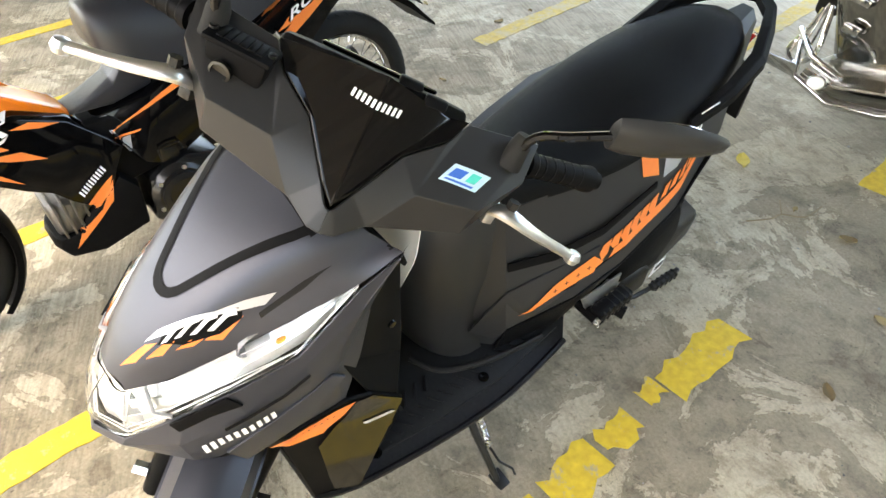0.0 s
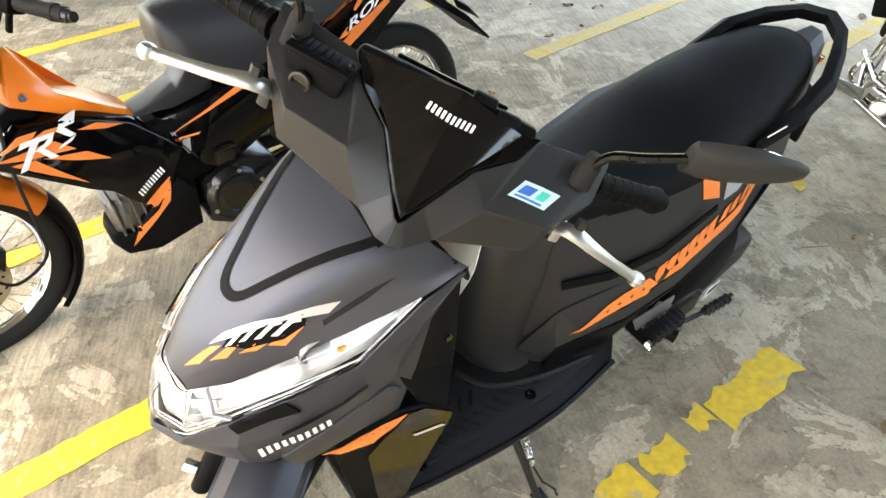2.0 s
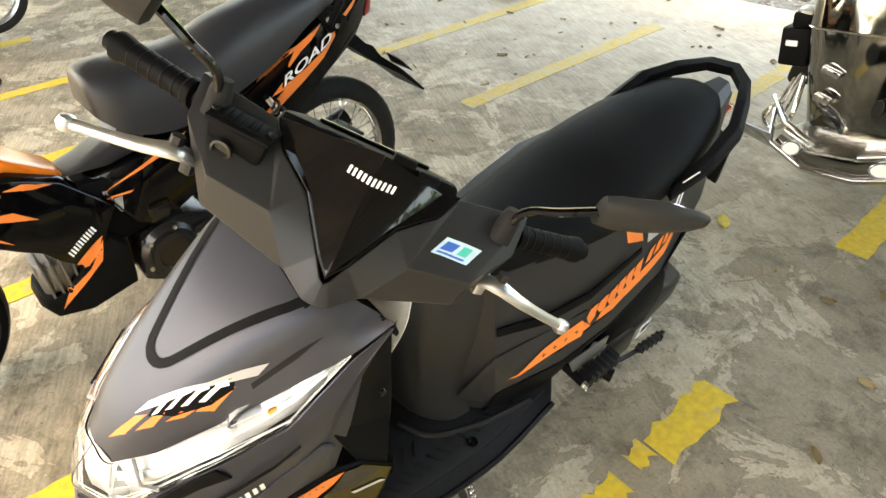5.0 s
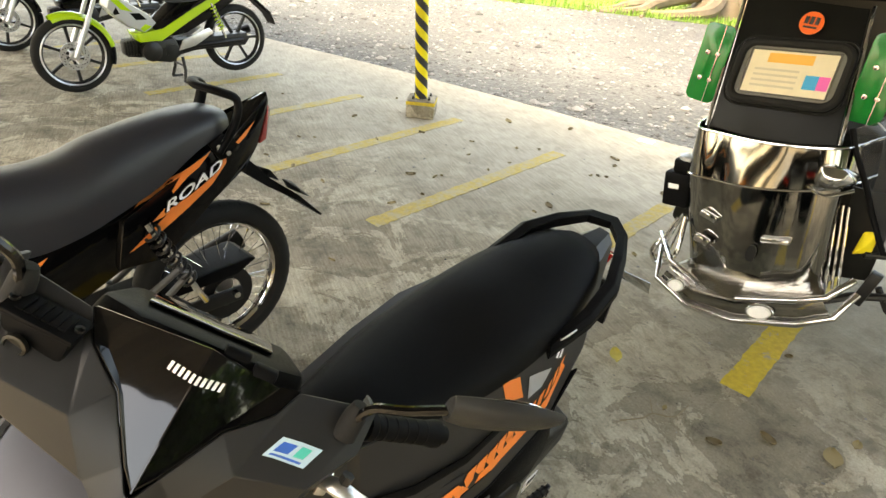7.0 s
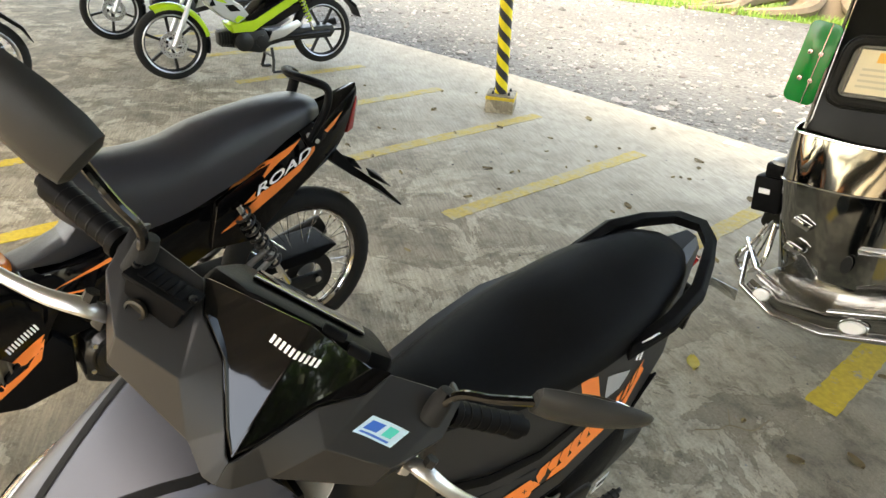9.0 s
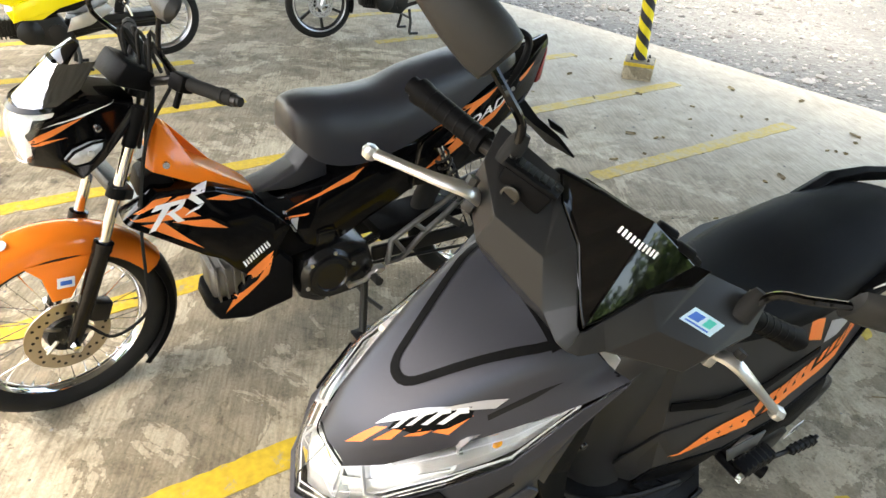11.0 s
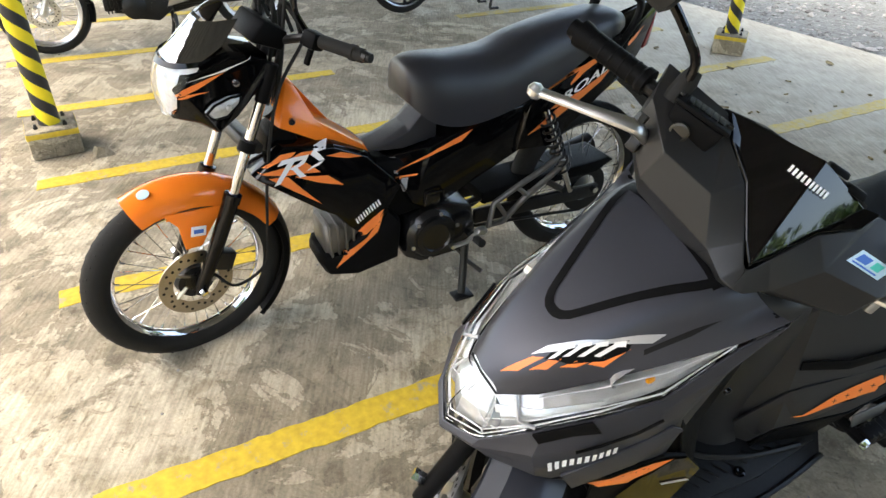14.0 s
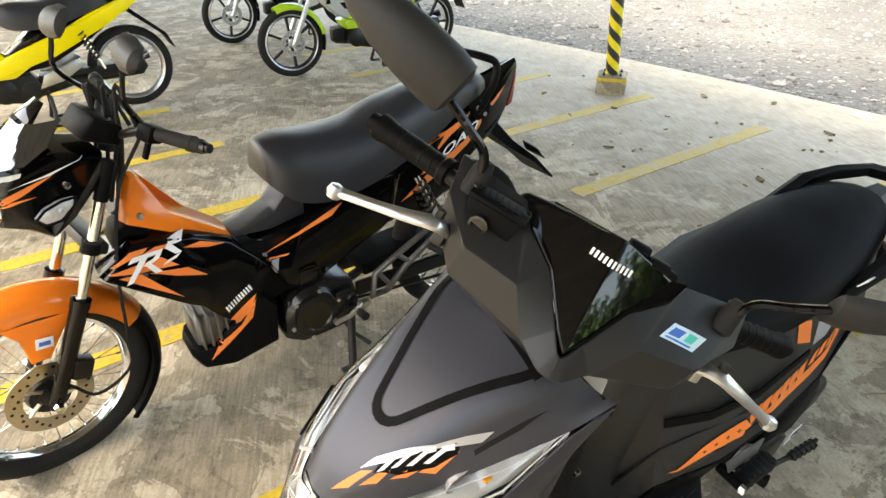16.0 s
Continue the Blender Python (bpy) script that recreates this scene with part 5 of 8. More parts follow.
for k in range(6):
    part("cap_rib", box((0.008, 0.024, 0.0025), (-0.022 + 0.0088 * k, 0.001, 0.0302), 0.001), M_BLACKP, mc)
for k in (-1, 1):
    part("cap_screw", lathe([(0.0, 0.001), (0.003, 0.001), (0.005, 0.003), (0.005, 0.0)], 10, "Z", (0.034 * k, 0, 0.0295)), M_IRON, mc, "cap screw")
part("sight_glass", moved(lathe([(0.0125, 0.0), (0.0125, -0.005), (0.0095, -0.006), (0.0095, -0.001), (0.0, -0.001)], 20, "Y"), Matrix.Translation((-0.010, -0.0195, -0.003))), M_DULL_RIM, mc, "round sight glass with a bright rim")
# stickers on the left bar cover
cow = [o for o in bars.children if o.name.startswith("front_cowl_half")]
q = [(0.104, 0.026), (0.152, 0.027), (0.166, 0.046), (0.118, 0.046)]
st = part("sticker", drape(cow, q, "XZ", (0, 1, 0), 0.0014, 3), M_STICK, bars, "pale foil sticker with blue and teal print")
for q, m_ in (([(0.113, 0.0325), (0.130, 0.033), (0.138, 0.0425), (0.121, 0.0425)], M_BLUE), ([(0.136, 0.033), (0.148, 0.0335), (0.155, 0.043), (0.143, 0.043)], M_TEAL), ([(0.110, 0.0285), (0.146, 0.029), (0.148, 0.031), (0.112, 0.0305)], M_BLUE)):
    part("sticker_print", drape(cow, q, "XZ", (0, 1, 0), 0.002, 2), m_, st)
# fork, fender and front wheel
ax = (0, -0.045, -0.727)
wheel(bars, 0.244, 0.082, 0.172, spokes=5, at=ax, rim_mat=M_IRON, name="front_wheel", disc=(0.095, -0.055, M_ALU))
for s in (1, -1):
    part("fork_leg", join(tube([(s * 0.078, -0.005, -0.26), (s * 0.078, -0.03, -0.50)], 0.014, 12), tube([(s * 0.078, -0.025, -0.46), (s * 0.078, -0.045, -0.77)], [0.021, 0.021, 0.018], 12)), M_BLACKP, bars, "black fork leg")
    part("axle_nut", lathe([(0.0, -0.012), (0.013, -0.012), (0.013, 0.012), (0.0, 0.012)], 6, "X", (s * 0.108, ax[1], ax[2])), M_CHROME, bars, "axle nut")
fr = []
for a in range(-50, 131, 12):
    c, sn = math.cos(radians(a)), math.sin(radians(a))
    fr.append([(x, ax[1] - (0.272 + 0.02 * (1 - abs(x) / 0.07) + ((-0.05) if abs(x) > 0.06 else 0)) * sn * 1.0, ax[2] + (0.272 + 0.02 * (1 - abs(x) / 0.07) + ((-0.05) if abs(x) > 0.06 else 0)) * c) for x in (-0.066, -0.062, -0.045, -0.02, 0, 0.02, 0.045, 0.062, 0.066)])
fd = loft(fr, closed=False, caps=False)
bmesh.ops.recalc_face_normals(fd, faces=fd.faces)
bmesh.ops.solidify(fd, geom=fd.faces[:], thickness=0.004)
part("front_fender", fd, M_MATT, bars, "matt grey front mudguard")
part("caliper", hull([(-0.085, ax[1] + 0.05 + a, ax[2] + 0.06 + b) for a in (0, 0.06) for b in (0, 0.07)] + [(-0.045, ax[1] + 0.05 + a, ax[2] + 0.06 + b) for a in (0, 0.06) for b in (0, 0.07)], 0.008), M_IRON, bars, "brake caliper")
part("brake_hose", tube([(-0.06, 0.02, -0.10), (-0.08, 0.02, -0.25), (-0.10, 0.0, -0.45), (-0.10, 0.03, -0.62), (-0.07, 0.03, -0.69)], 0.005, 8, curve=6), M_RUBBER, bars, "brake hose")

# ---- the orange and black underbone motorcycle on its centre stand ----
def slab(poly, w, inset=0.012, step=0.02, bevel=0.003, widths=None):
    """A body of that side outline, symmetric about x = 0, its flanks drawn in towards the rim; widths: one half width for each corner."""
    cy = sum(p[0] for p in poly) / len(poly)
    cz = sum(p[1] for p in poly) / len(poly)
    ws = widths or [w] * len(poly)
    def ring(f, dx, s):
        out = []
        for (y, z), hw in zip(poly, ws):
            d = Vector((y - cy, z - cz))
            k = max(0.0, 1 - f / max(d.length, 1e-6))
            out.append((s * max(hw - dx, 0.001), cy + d.x * k, cz + d.y * k))
        return out
    bm = bmesh.new()
    rs = [[bm.verts.new(p) for p in r] for r in (ring(inset, 0, -1), ring(0, step, -1), ring(0, step, 1), ring(inset, 0, 1))]
    n = len(poly)
    for a, b in zip(rs, rs[1:]):
        for k in range(n):
            bm.faces.new((a[k], a[(k + 1) % n], b[(k + 1) % n], b[k]))
    for r in (rs[0], rs[-1]):
        bmesh.ops.triangulate(bm, faces=[bm.faces.new(r)])
    bmesh.ops.recalc_face_normals(bm, faces=bm.faces)
    if bevel:
        bmesh.ops.bevel(bm, geom=[e for e in bm.edges if len(e.link_faces) == 2 and e.calc_face_angle(0) > 0.3], offset=bevel, segments=2, affect="EDGES", profile=0.5)
    return bm


def fender(r, a0, a1, w, at, lip=0.03, step=8):
    rows = []
    for a in range(a0, a1 + 1, step):
        c, sn = math.cos(radians(a)), math.sin(radians(a))
        row = []
        for x, dr in ((-w, -lip), (-w * 0.96, -lip * 0.4), (-w * 0.7, 0), (-w * 0.35, 0.008), (0, 0.012), (w * 0.35, 0.008), (w * 0.7, 0), (w * 0.96, -lip * 0.4), (w, -lip)):
            row.append((x, at[1] - (r + dr) * sn, at[2] + (r + dr) * c))
        rows.append(row)
    bm = loft(rows, closed=False, caps=False)
    bmesh.ops.recalc_face_normals(bm, faces=bm.faces)
    bmesh.ops.solidify(bm, geom=bm.faces[:], thickness=0.004)
    return bm


def decals(parent, targets, polys, material, label="", both=True, cuts=4):
    for poly in polys:
        for s in ((1, -1) if both else (1,)):
            part("decal", drape(targets, poly, "YZ", (-s, 0, 0), 0.0015, cuts), material, parent, label)


M_LAMPW = mat("faceted_lamp_white", (0.58, 0.59, 0.60), 0.18, 0.35, 0.5, 60, 0.9, 70, coat=0.5)
M_DULL = mat("dull_cast_alloy", (0.17, 0.165, 0.155), 0.45, 0.8, 0.3, 40, 0.3, 200)
M_VINYL2 = mat("grey_black_vinyl", (0.017, 0.018, 0.0225), 0.36, 0, 0.15, 12, 0.2, 900, spec=0.6)
rs = thing("motorcycle", "orange and black underbone motorcycle with wire wheels on its centre stand", "motorcycle", "parked motorcycles", m=Matrix.Translation((-0.945, 0.592, -0.003)))
# steering
SR = Matrix.Translation((0, 0.240, 0.85)) @ Matrix.Rotation(radians(-23.5), 4, "X") @ Matrix.Rotation(radians(12), 4, "Z")
rbar = part("handlebar", tube([(-0.30, 0.10, 0.132), (-0.12, 0.05, 0.110), (-0.05, 0.02, 0.07), (0.05, 0.02, 0.07), (0.12, 0.05, 0.110), (0.30, 0.10, 0.132)], 0.011, 10), M_IRON, rs, "black steering bars")
rbar.matrix_local = SR
ra = (0, -0.012, -0.640)
wheel(rbar, 0.283, 0.072, 0.222, at=ra, n=36, name="front_wheel", disc=(0.105, 0.052, mat("brass_toned_disc", (0.50, 0.44, 0.34), 0.3, 1.0, 0.2, 30)))
for s in (1, -1):
    part("fork_tube", tube([(s * 0.085, 0, 0.0), (s * 0.085, 0, -0.38)], 0.0135, 14), M_CHROME, rbar, "chrome fork tube")
    part("fork_leg", join(tube([(s * 0.085, 0.0, -0.355), (s * 0.085, -0.004, -0.50), (s * 0.083, -0.010, -0.655)], [0.022, 0.021, 0.018], 14), lathe([(0.024, -0.012), (0.024, 0.012), (0.018, 0.014)], 16, "Z", (s * 0.085, 0, -0.352))), M_GLOSSB, rbar, "black fork leg")
    part("fork_clamp", lathe([(0.024, -0.014), (0.024, 0.014)], 16, "Z", (s * 0.085, 0, -0.20)), M_BLACKP, rbar)
    part("axle_nut", lathe([(0.0, -0.01), (0.012, -0.01), (0.012, 0.01), (0.0, 0.012)], 6, "X", (s * 0.112, ra[1], ra[2])), M_CHROME, rbar, "axle nut")
    part("fork_cover", tube([(s * 0.085, 0.0, 0.02), (s * 0.085, 0.0, -0.08)], 0.017, 12), M_BLACKP, rbar, "black upper fork cover")
part("hub_drum", lathe([(0.0, 0.05), (0.05, 0.05), (0.055, 0.03), (0.035, 0.0)], 28, "X", (0.0, ra[1], ra[2])), M_IRON, rbar, "black hub")
part("yoke", box((0.21, 0.05, 0.03), (0, 0.01, -0.20), 0.008), M_IRON, rbar, "black lower yoke")
ff = part("front_fender", fender(0.300, -40, 48, 0.062, ra, 0.05), M_ORANGE, rbar, "glossy orange front mudguard")
part("fender_flap", fender(0.298, -118, -38, 0.055, ra, 0.03), M_BLACKP, rbar, "black rear mudguard flap")
for s in (1, -1):
    va = [(0.064, -0.16, -0.430), (0.066, 0.02, -0.375), (0.072, -0.020, -0.425), (0.078, -0.040, -0.505), (0.076, -0.080, -0.520), (0.072, -0.115, -0.455)]
    part("fender_flank", shell([(s * x, y, z) for x, y, z in va], [(0, 1, 2, 3, 4, 5)], 0.005, 0.002), M_ORANGE, ff, "orange flank of the mudguard")
part("sticker", moved(box((0.002, 0.040, 0.030), (0, 0, 0), 0.0005), Matrix.Translation((0.0790, -0.062, -0.460)) @ Matrix.Rotation(radians(12), 4, "X")), M_WHITE, ff, "small white and blue sticker")
part("sticker_print", moved(box((0.002, 0.026, 0.012), (0, 0, 0), 0.0004), Matrix.Translation((0.0805, -0.062, -0.460)) @ Matrix.Rotation(radians(12), 4, "X")), M_BLUE, ff)
part("round_sticker", moved(lathe([(0.0, 0.0), (0.016, 0.0), (0.016, 0.002), (0.0, 0.002)], 20, "Z"), Matrix.Translation((0.022, ra[1] - 0.189, ra[2] + 0.2475)) @ Matrix.Rotation(radians(37), 4, "X") @ Matrix.Rotation(radians(10), 4, "Y")), M_STICK, ff, "round pale sticker")
part("caliper", hull([(x, ra[1] + 0.035 + a, ra[2] + 0.05 + b) for x in (0.035, 0.075) for a in (0, 0.05) for b in (0, 0.06)], 0.008), M_IRON, rbar, "brake caliper")
part("brake_hose", tube([(0.09, 0.06, 0.09), (0.10, 0.03, -0.05), (0.11, 0.06, -0.25), (0.095, 0.13, -0.45), (0.09, 0.16, -0.56), (0.09, 0.09, -0.63), (0.075, 0.02, -0.60)], 0.0045, 8, curve=6), M_RUBBER, rbar, "black brake hose")
# head lamp fairing, turns with the bars
hp = [(-0.100, -0.012), (-0.140, -0.050), (-0.146, -0.090), (-0.118, -0.168), (-0.07, -0.160), (-0.02, -0.172), (0.015, -0.115), (0.055, -0.010), (0.05, 0.045), (-0.05, 0.030)]
fair = part("headlamp_fairing", slab(hp, 0.105, 0.010, 0.020, 0.003, [0.080, 0.078, 0.070, 0.046, 0.075, 0.088, 0.096, 0.096, 0.086, 0.088]), M_GLOSSB, rbar, "glossy black headlamp fairing", angle=20)
fair.location = (0, -0.058, -0.012)


def bowed(rows, turns, full):
    """Rings that sweep back and rise from the centre line to both sides."""
    out = []
    for w_, y, z, back, rise in rows:
        ring_ = []
        for a in turns:
            k = (1 - math.cos(radians(a))) / (1 - math.cos(radians(full)))
            ring_.append((w_ * math.sin(radians(a)) / math.sin(radians(full)), y + back * k, z + rise * k))
        out.append(ring_)
    bm = loft(out, closed=False, caps=False)
    bmesh.ops.recalc_face_normals(bm, faces=bm.faces)
    bmesh.ops.solidify(bm, geom=bm.faces[:], thickness=0.003)
    return bm


lamp_rows = [(0.080, -0.172, -0.046, 0.052, 0.026), (0.079, -0.175, -0.076, 0.046, 0.012), (0.072, -0.168, -0.106, 0.036, 0.002), (0.060, -0.155, -0.136, 0.030, 0.004), (0.040, -0.136, -0.164, 0.022, 0.012)]
lens = part("headlamp_lens", bowed(lamp_rows, range(-80, 81, 16), 80), M_LENS, fair, "clear headlamp lens")
lens.visible_shadow = False
part("headlamp_reflector", bowed([(w_ * 0.93, y + 0.012, z, b_, r_) for w_, y, z, b_, r_ in lamp_rows], range(-80, 81, 16), 80), M_LAMPW, fair, "bright faceted reflector", angle=3)
part("lamp_brow", bowed([(0.084, -0.176, -0.050, 0.056, 0.030), (0.084, -0.172, -0.036, 0.056, 0.030)], range(-80, 81, 16), 80), M_GLOSSB, fair, "black rim over the headlamp")
screen = part("windscreen", bowed([(0.080, -0.168, -0.038, 0.060, 0.034), (0.084, -0.146, 0.012, 0.074, 0.032), (0.074, -0.120, 0.070, 0.070, 0.040)], (-78, -48, -22, 22, 48, 78), 78), mat("mirror_tinted_screen", (0.17, 0.19, 0.22), 0.03, 1.0), fair, "dark tinted faceted windscreen", angle=40)
part("screen_crest", hull([(-0.045, -0.104, 0.078), (0.045, -0.104, 0.078), (-0.03, -0.070, 0.128), (0.03, -0.070, 0.128), (-0.04, -0.090, 0.074), (0.04, -0.090, 0.074)], 0.003), M_GLOSSB, screen, "black crest of the windscreen")
for s in (1, -1):
    va = [(-0.073, -0.121), (-0.060, -0.096), (-0.028, -0.070), (-0.001, -0.059), (0.001, -0.075), (-0.022, -0.117), (-0.054, -0.132)]
    cy_, cz_ = -0.034, -0.096
    ind = part("indicator", hull([(s * 0.080, y, z) for y, z in va] + [(s * 0.099, cy_ + 0.86 * (y - cy_), cz_ + 0.86 * (z - cz_)) for y, z in va] + [(s * 0.104, cy_ - 0.01, cz_ - 0.004), (s * 0.104, cy_ + 0.012, cz_ + 0.014)], 0.002), M_LAMPW, fair, "clear indicator lens", angle=3)
    part("indicator_rim", tube([(s * 0.096, y, z) for y, z in va], 0.0035, 6, closed=True), M_BLACKP, ind, "black rim")
    part("indicator_bulb", lathe([(0.0, 0.010), (0.006, 0.008), (0.009, 0.0), (0.009, -0.006)], 12, "X", (s * 0.100, cy_ + 0.006, cz_ + 0.004)), M_SILVER, ind, "bulb behind the lens")
    part("fairing_bolt", lathe([(0.0, 0.008), (0.008, 0.006), (0.009, 0.0)], 14, "X", (s * 0.102, -0.028, -0.030)), M_CHROME, fair, "chrome bolt")
decals(fair, [fair], [[(-0.140, -0.106), (-0.134, -0.082), (-0.078, -0.036), (-0.050, -0.016), (-0.085, -0.056), (-0.100, -0.072)], [(-0.138, -0.112), (-0.120, -0.090), (-0.072, -0.070), (-0.100, -0.086)]], M_DECAL, "orange printed flash", cuts=3)
decals(fair, [fair], [[(-0.138, -0.066), (-0.070, -0.022), (0.006, 0.036), (-0.055, -0.018)]], M_WHITE, "white printed flash", cuts=3)
for s in (1, -1):
    g = part("grip", tube([(s * 0.165, 0.062, 0.116), (s * 0.285, 0.100, 0.132)], 0.0165, 14), M_RUBBER, rbar, "black rubber grip")
    part("grip_ring", tube([(s * 0.250, 0.089, 0.127), (s * 0.262, 0.093, 0.129)], 0.019, 14), M_RUBBER, g)
    part("bar_end", tube([(s * 0.285, 0.100, 0.132), (s * 0.305, 0.106, 0.135)], [0.015, 0.011], 12), M_IRON, g)
    part("switch_box", moved(box((0.045, 0.045, 0.042), (0, 0, 0), 0.008), Matrix.Translation((s * 0.140, 0.055, 0.110)) @ Matrix.Rotation(radians(16 * s), 4, "Z")), M_BLACKP, rbar, "black switch box")
    part("switch_lever", box((0.016, 0.012, 0.05), (s * 0.150, 0.050, 0.075), 0.004), M_BLACKP, rbar)
    my = -0.005 if s > 0 else -0.06
    part("mirror_stem", tube([(s * 0.125, 0.045, 0.120), (s * 0.122, my, 0.165), (s * 0.122, my - 0.02, 0.235)], [0.007, 0.006, 0.006], 8, curve=4), M_GLOSSB, rbar, "black mirror stem")
    rr = []
    for u, wv_, hh in ((-0.055, 0.004, 0.02), (-0.045, 0.022, 0.036), (0.0, 0.026, 0.042), (0.04, 0.022, 0.034), (0.055, 0.006, 0.012)):
        rr.append([(s * u, (wv_ * math.cos(a) if math.cos(a) < 0 else 0.1 * wv_ * math.cos(a)), hh * math.sin(a)) for a in [2 * math.pi * k / 14 for k in range(14)]])
    mi = part("mirror", loft(rr), M_MIRP, rbar, "black plastic rear-view mirror shell")
    mi.matrix_local = Matrix.Translation((s * 0.130, my - 0.012, 0.272)) @ Matrix.Rotation(radians(-10), 4, "X") @ Matrix.Rotation(radians(8 * s), 4, "Y")
part("instrument", hull([(x, y, z) for x in (-0.07, 0.07) for y, z in ((-0.04, 0.11), (0.03, 0.10), (0.03, 0.05), (-0.06, 0.05))], 0.01), M_BLACKP, rbar, "black instrument panel")
part("cable", tube([(0.10, 0.05, 0.12), (0.05, 0.0, 0.16), (0.02, 0.05, 0.05), (0.03, 0.08, -0.12)], 0.008, 8, curve=5), M_RUBBER, rbar, "black sheathed cable")
part("cable", tube([(-0.10, 0.05, 0.12), (-0.03, 0.0, 0.17), (0.0, 0.05, 0.05), (0.02, 0.08, -0.12)], 0.007, 8, curve=5), M_RUBBER, rbar, "black sheathed cable")

for k, (x0, y0) in enumerate(((-0.05, -0.02), (-0.015, -0.03), (0.03, -0.02), (0.06, -0.01))):
    part("cable", tube([(x0 * 1.6, 0.05, 0.10), (x0 * 1.2, y0, 0.155 + 0.012 * k), (x0, y0 + 0.03, 0.08), (x0 * 0.6, 0.05, -0.10)], 0.005, 8, curve=5), M_RUBBER, rbar, "black sheathed cable")
part("ignition", lathe([(0.020, 0.0), (0.020, 0.05), (0.014, 0.055), (0.0, 0.055)], 16, "Z", (0.0, 0.03, 0.02)), M_IRON, rbar, "ignition switch")

# frame spine and covers
orange = [(0.252, 0.690), (0.295, 0.800), (0.318, 0.792), (0.360, 0.690), (0.430, 0.640), (0.512, 0.580), (0.530, 0.545), (0.505, 0.543)]
oc = part("leg_cover", slab(orange, 0.06, 0.012, 0.03, 0.004, [0.075, 0.030, 0.025, 0.055, 0.060, 0.050, 0.045, 0.050]), M_ORANGE, rs, "glossy orange leg cover")
for s in (1, -1):
    part("cover_bolt", lathe([(0.0, 0.006), (0.009, 0.006), (0.011, 0.0)], 14, "X", (s * 0.062, 0.300, 0.695)), M_CHROME, oc, "bolt")
cowl = [(0.170, 0.578), (0.255, 0.648), (0.400, 0.626), (0.505, 0.572), (0.570, 0.500), (0.605, 0.455), (0.560, 0.385), (0.520, 0.300), (0.478, 0.300), (0.425, 0.350), (0.390, 0.395), (0.338, 0.432)]
cw = part("side_cowl", slab(cowl, 0.10, 0.010, 0.03, 0.004, [0.118, 0.100, 0.095, 0.082, 0.090, 0.100, 0.100, 0.095, 0.095, 0.098, 0.10, 0.105]), M_GLOSSB, rs, "glossy black side cowl with orange stripes")
belly = [(0.520, 0.330), (0.560, 0.385), (0.600, 0.330), (0.590, 0.200), (0.449, 0.162), (0.358, 0.180), (0.337, 0.225), (0.346, 0.250), (0.405, 0.252), (0.430, 0.285), (0.478, 0.320)]
bl = part("lower_cowl", slab(belly, 0.09, 0.010, 0.03, 0.004, [0.095, 0.100, 0.105, 0.100, 0.090, 0.080, 0.078, 0.080, 0.088, 0.092, 0.095]), M_BLACKP, rs, "black lower cowl under the engine")
orange_q = [[(0.198, 0.596), (0.250, 0.627), (0.294, 0.626), (0.280, 0.614), (0.227, 0.604)], [(0.282, 0.613), (0.310, 0.622), (0.348, 0.620), (0.334, 0.612), (0.300, 0.608)], [(0.186, 0.588), (0.265, 0.589), (0.318, 0.590), (0.356, 0.554), (0.258, 0.566), (0.209, 0.580)],
            [(0.281, 0.557), (0.376, 0.539), (0.422, 0.497), (0.343, 0.526)], [(0.211, 0.570), (0.263, 0.562), (0.301, 0.514), (0.350, 0.457), (0.277, 0.515)], [(0.375, 0.598), (0.420, 0.600), (0.484, 0.570), (0.437, 0.576)]]
decals(cw, [cw, oc], orange_q, M_DECAL, "orange printed stripe")
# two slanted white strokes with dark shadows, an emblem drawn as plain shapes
white_q = [[(0.222, 0.546), (0.240, 0.548), (0.292, 0.606), (0.272, 0.606)], [(0.238, 0.598), (0.252, 0.612), (0.328, 0.613), (0.313, 0.602)], [(0.312, 0.604), (0.328, 0.613), (0.313, 0.590), (0.282, 0.577), (0.270, 0.582), (0.298, 0.593)], [(0.276, 0.582), (0.292, 0.582), (0.314, 0.552), (0.296, 0.552)], [(0.330, 0.610), (0.346, 0.629), (0.392, 0.632), (0.376, 0.619), (0.350, 0.616)], [(0.332, 0.611), (0.350, 0.617), (0.370, 0.590), (0.354, 0.588)], [(0.316, 0.566), (0.330, 0.576), (0.370, 0.590), (0.354, 0.577)]]
for q in white_q:
    part("emblem", drape([cw, oc], q, "YZ", (-1, 0, 0), 0.0035, 4), M_WHITE, cw, "white printed emblem")
decals(cw, [bl, cw], [[(0.424, 0.285), (0.438, 0.323), (0.54, 0.388), (0.516, 0.341), (0.481, 0.314)], [(0.381, 0.208), (0.412, 0.258), (0.482, 0.302), (0.537, 0.375), (0.517, 0.315), (0.465, 0.272)]], M_DECAL, "orange printed stripe")
for s in (1, -1):
    print_bars(cw, [cw, bl], 0.490, 0.392, 0.095, 0.019, "YZ", (-s, 0, 0), M_WHITE, 5, 0.55, 0.15, 0.2)
part("front_inner_cover", hull([(x, y, z) for x in (-0.055, 0.055) for y, z in ((0.215, 0.600), (0.235, 0.665), (0.300, 0.690), (0.340, 0.560), (0.270, 0.545))], 0.008), M_BLACKP, rs, "black inner cover behind the fork")
part("inner_cover", slab([(0.480, 0.540), (0.600, 0.540), (0.700, 0.450), (0.680, 0.345), (0.580, 0.330), (0.520, 0.360)], 0.075, 0.008, 0.02, 0.004), M_BLACKP, rs, "black inner cover over the frame")
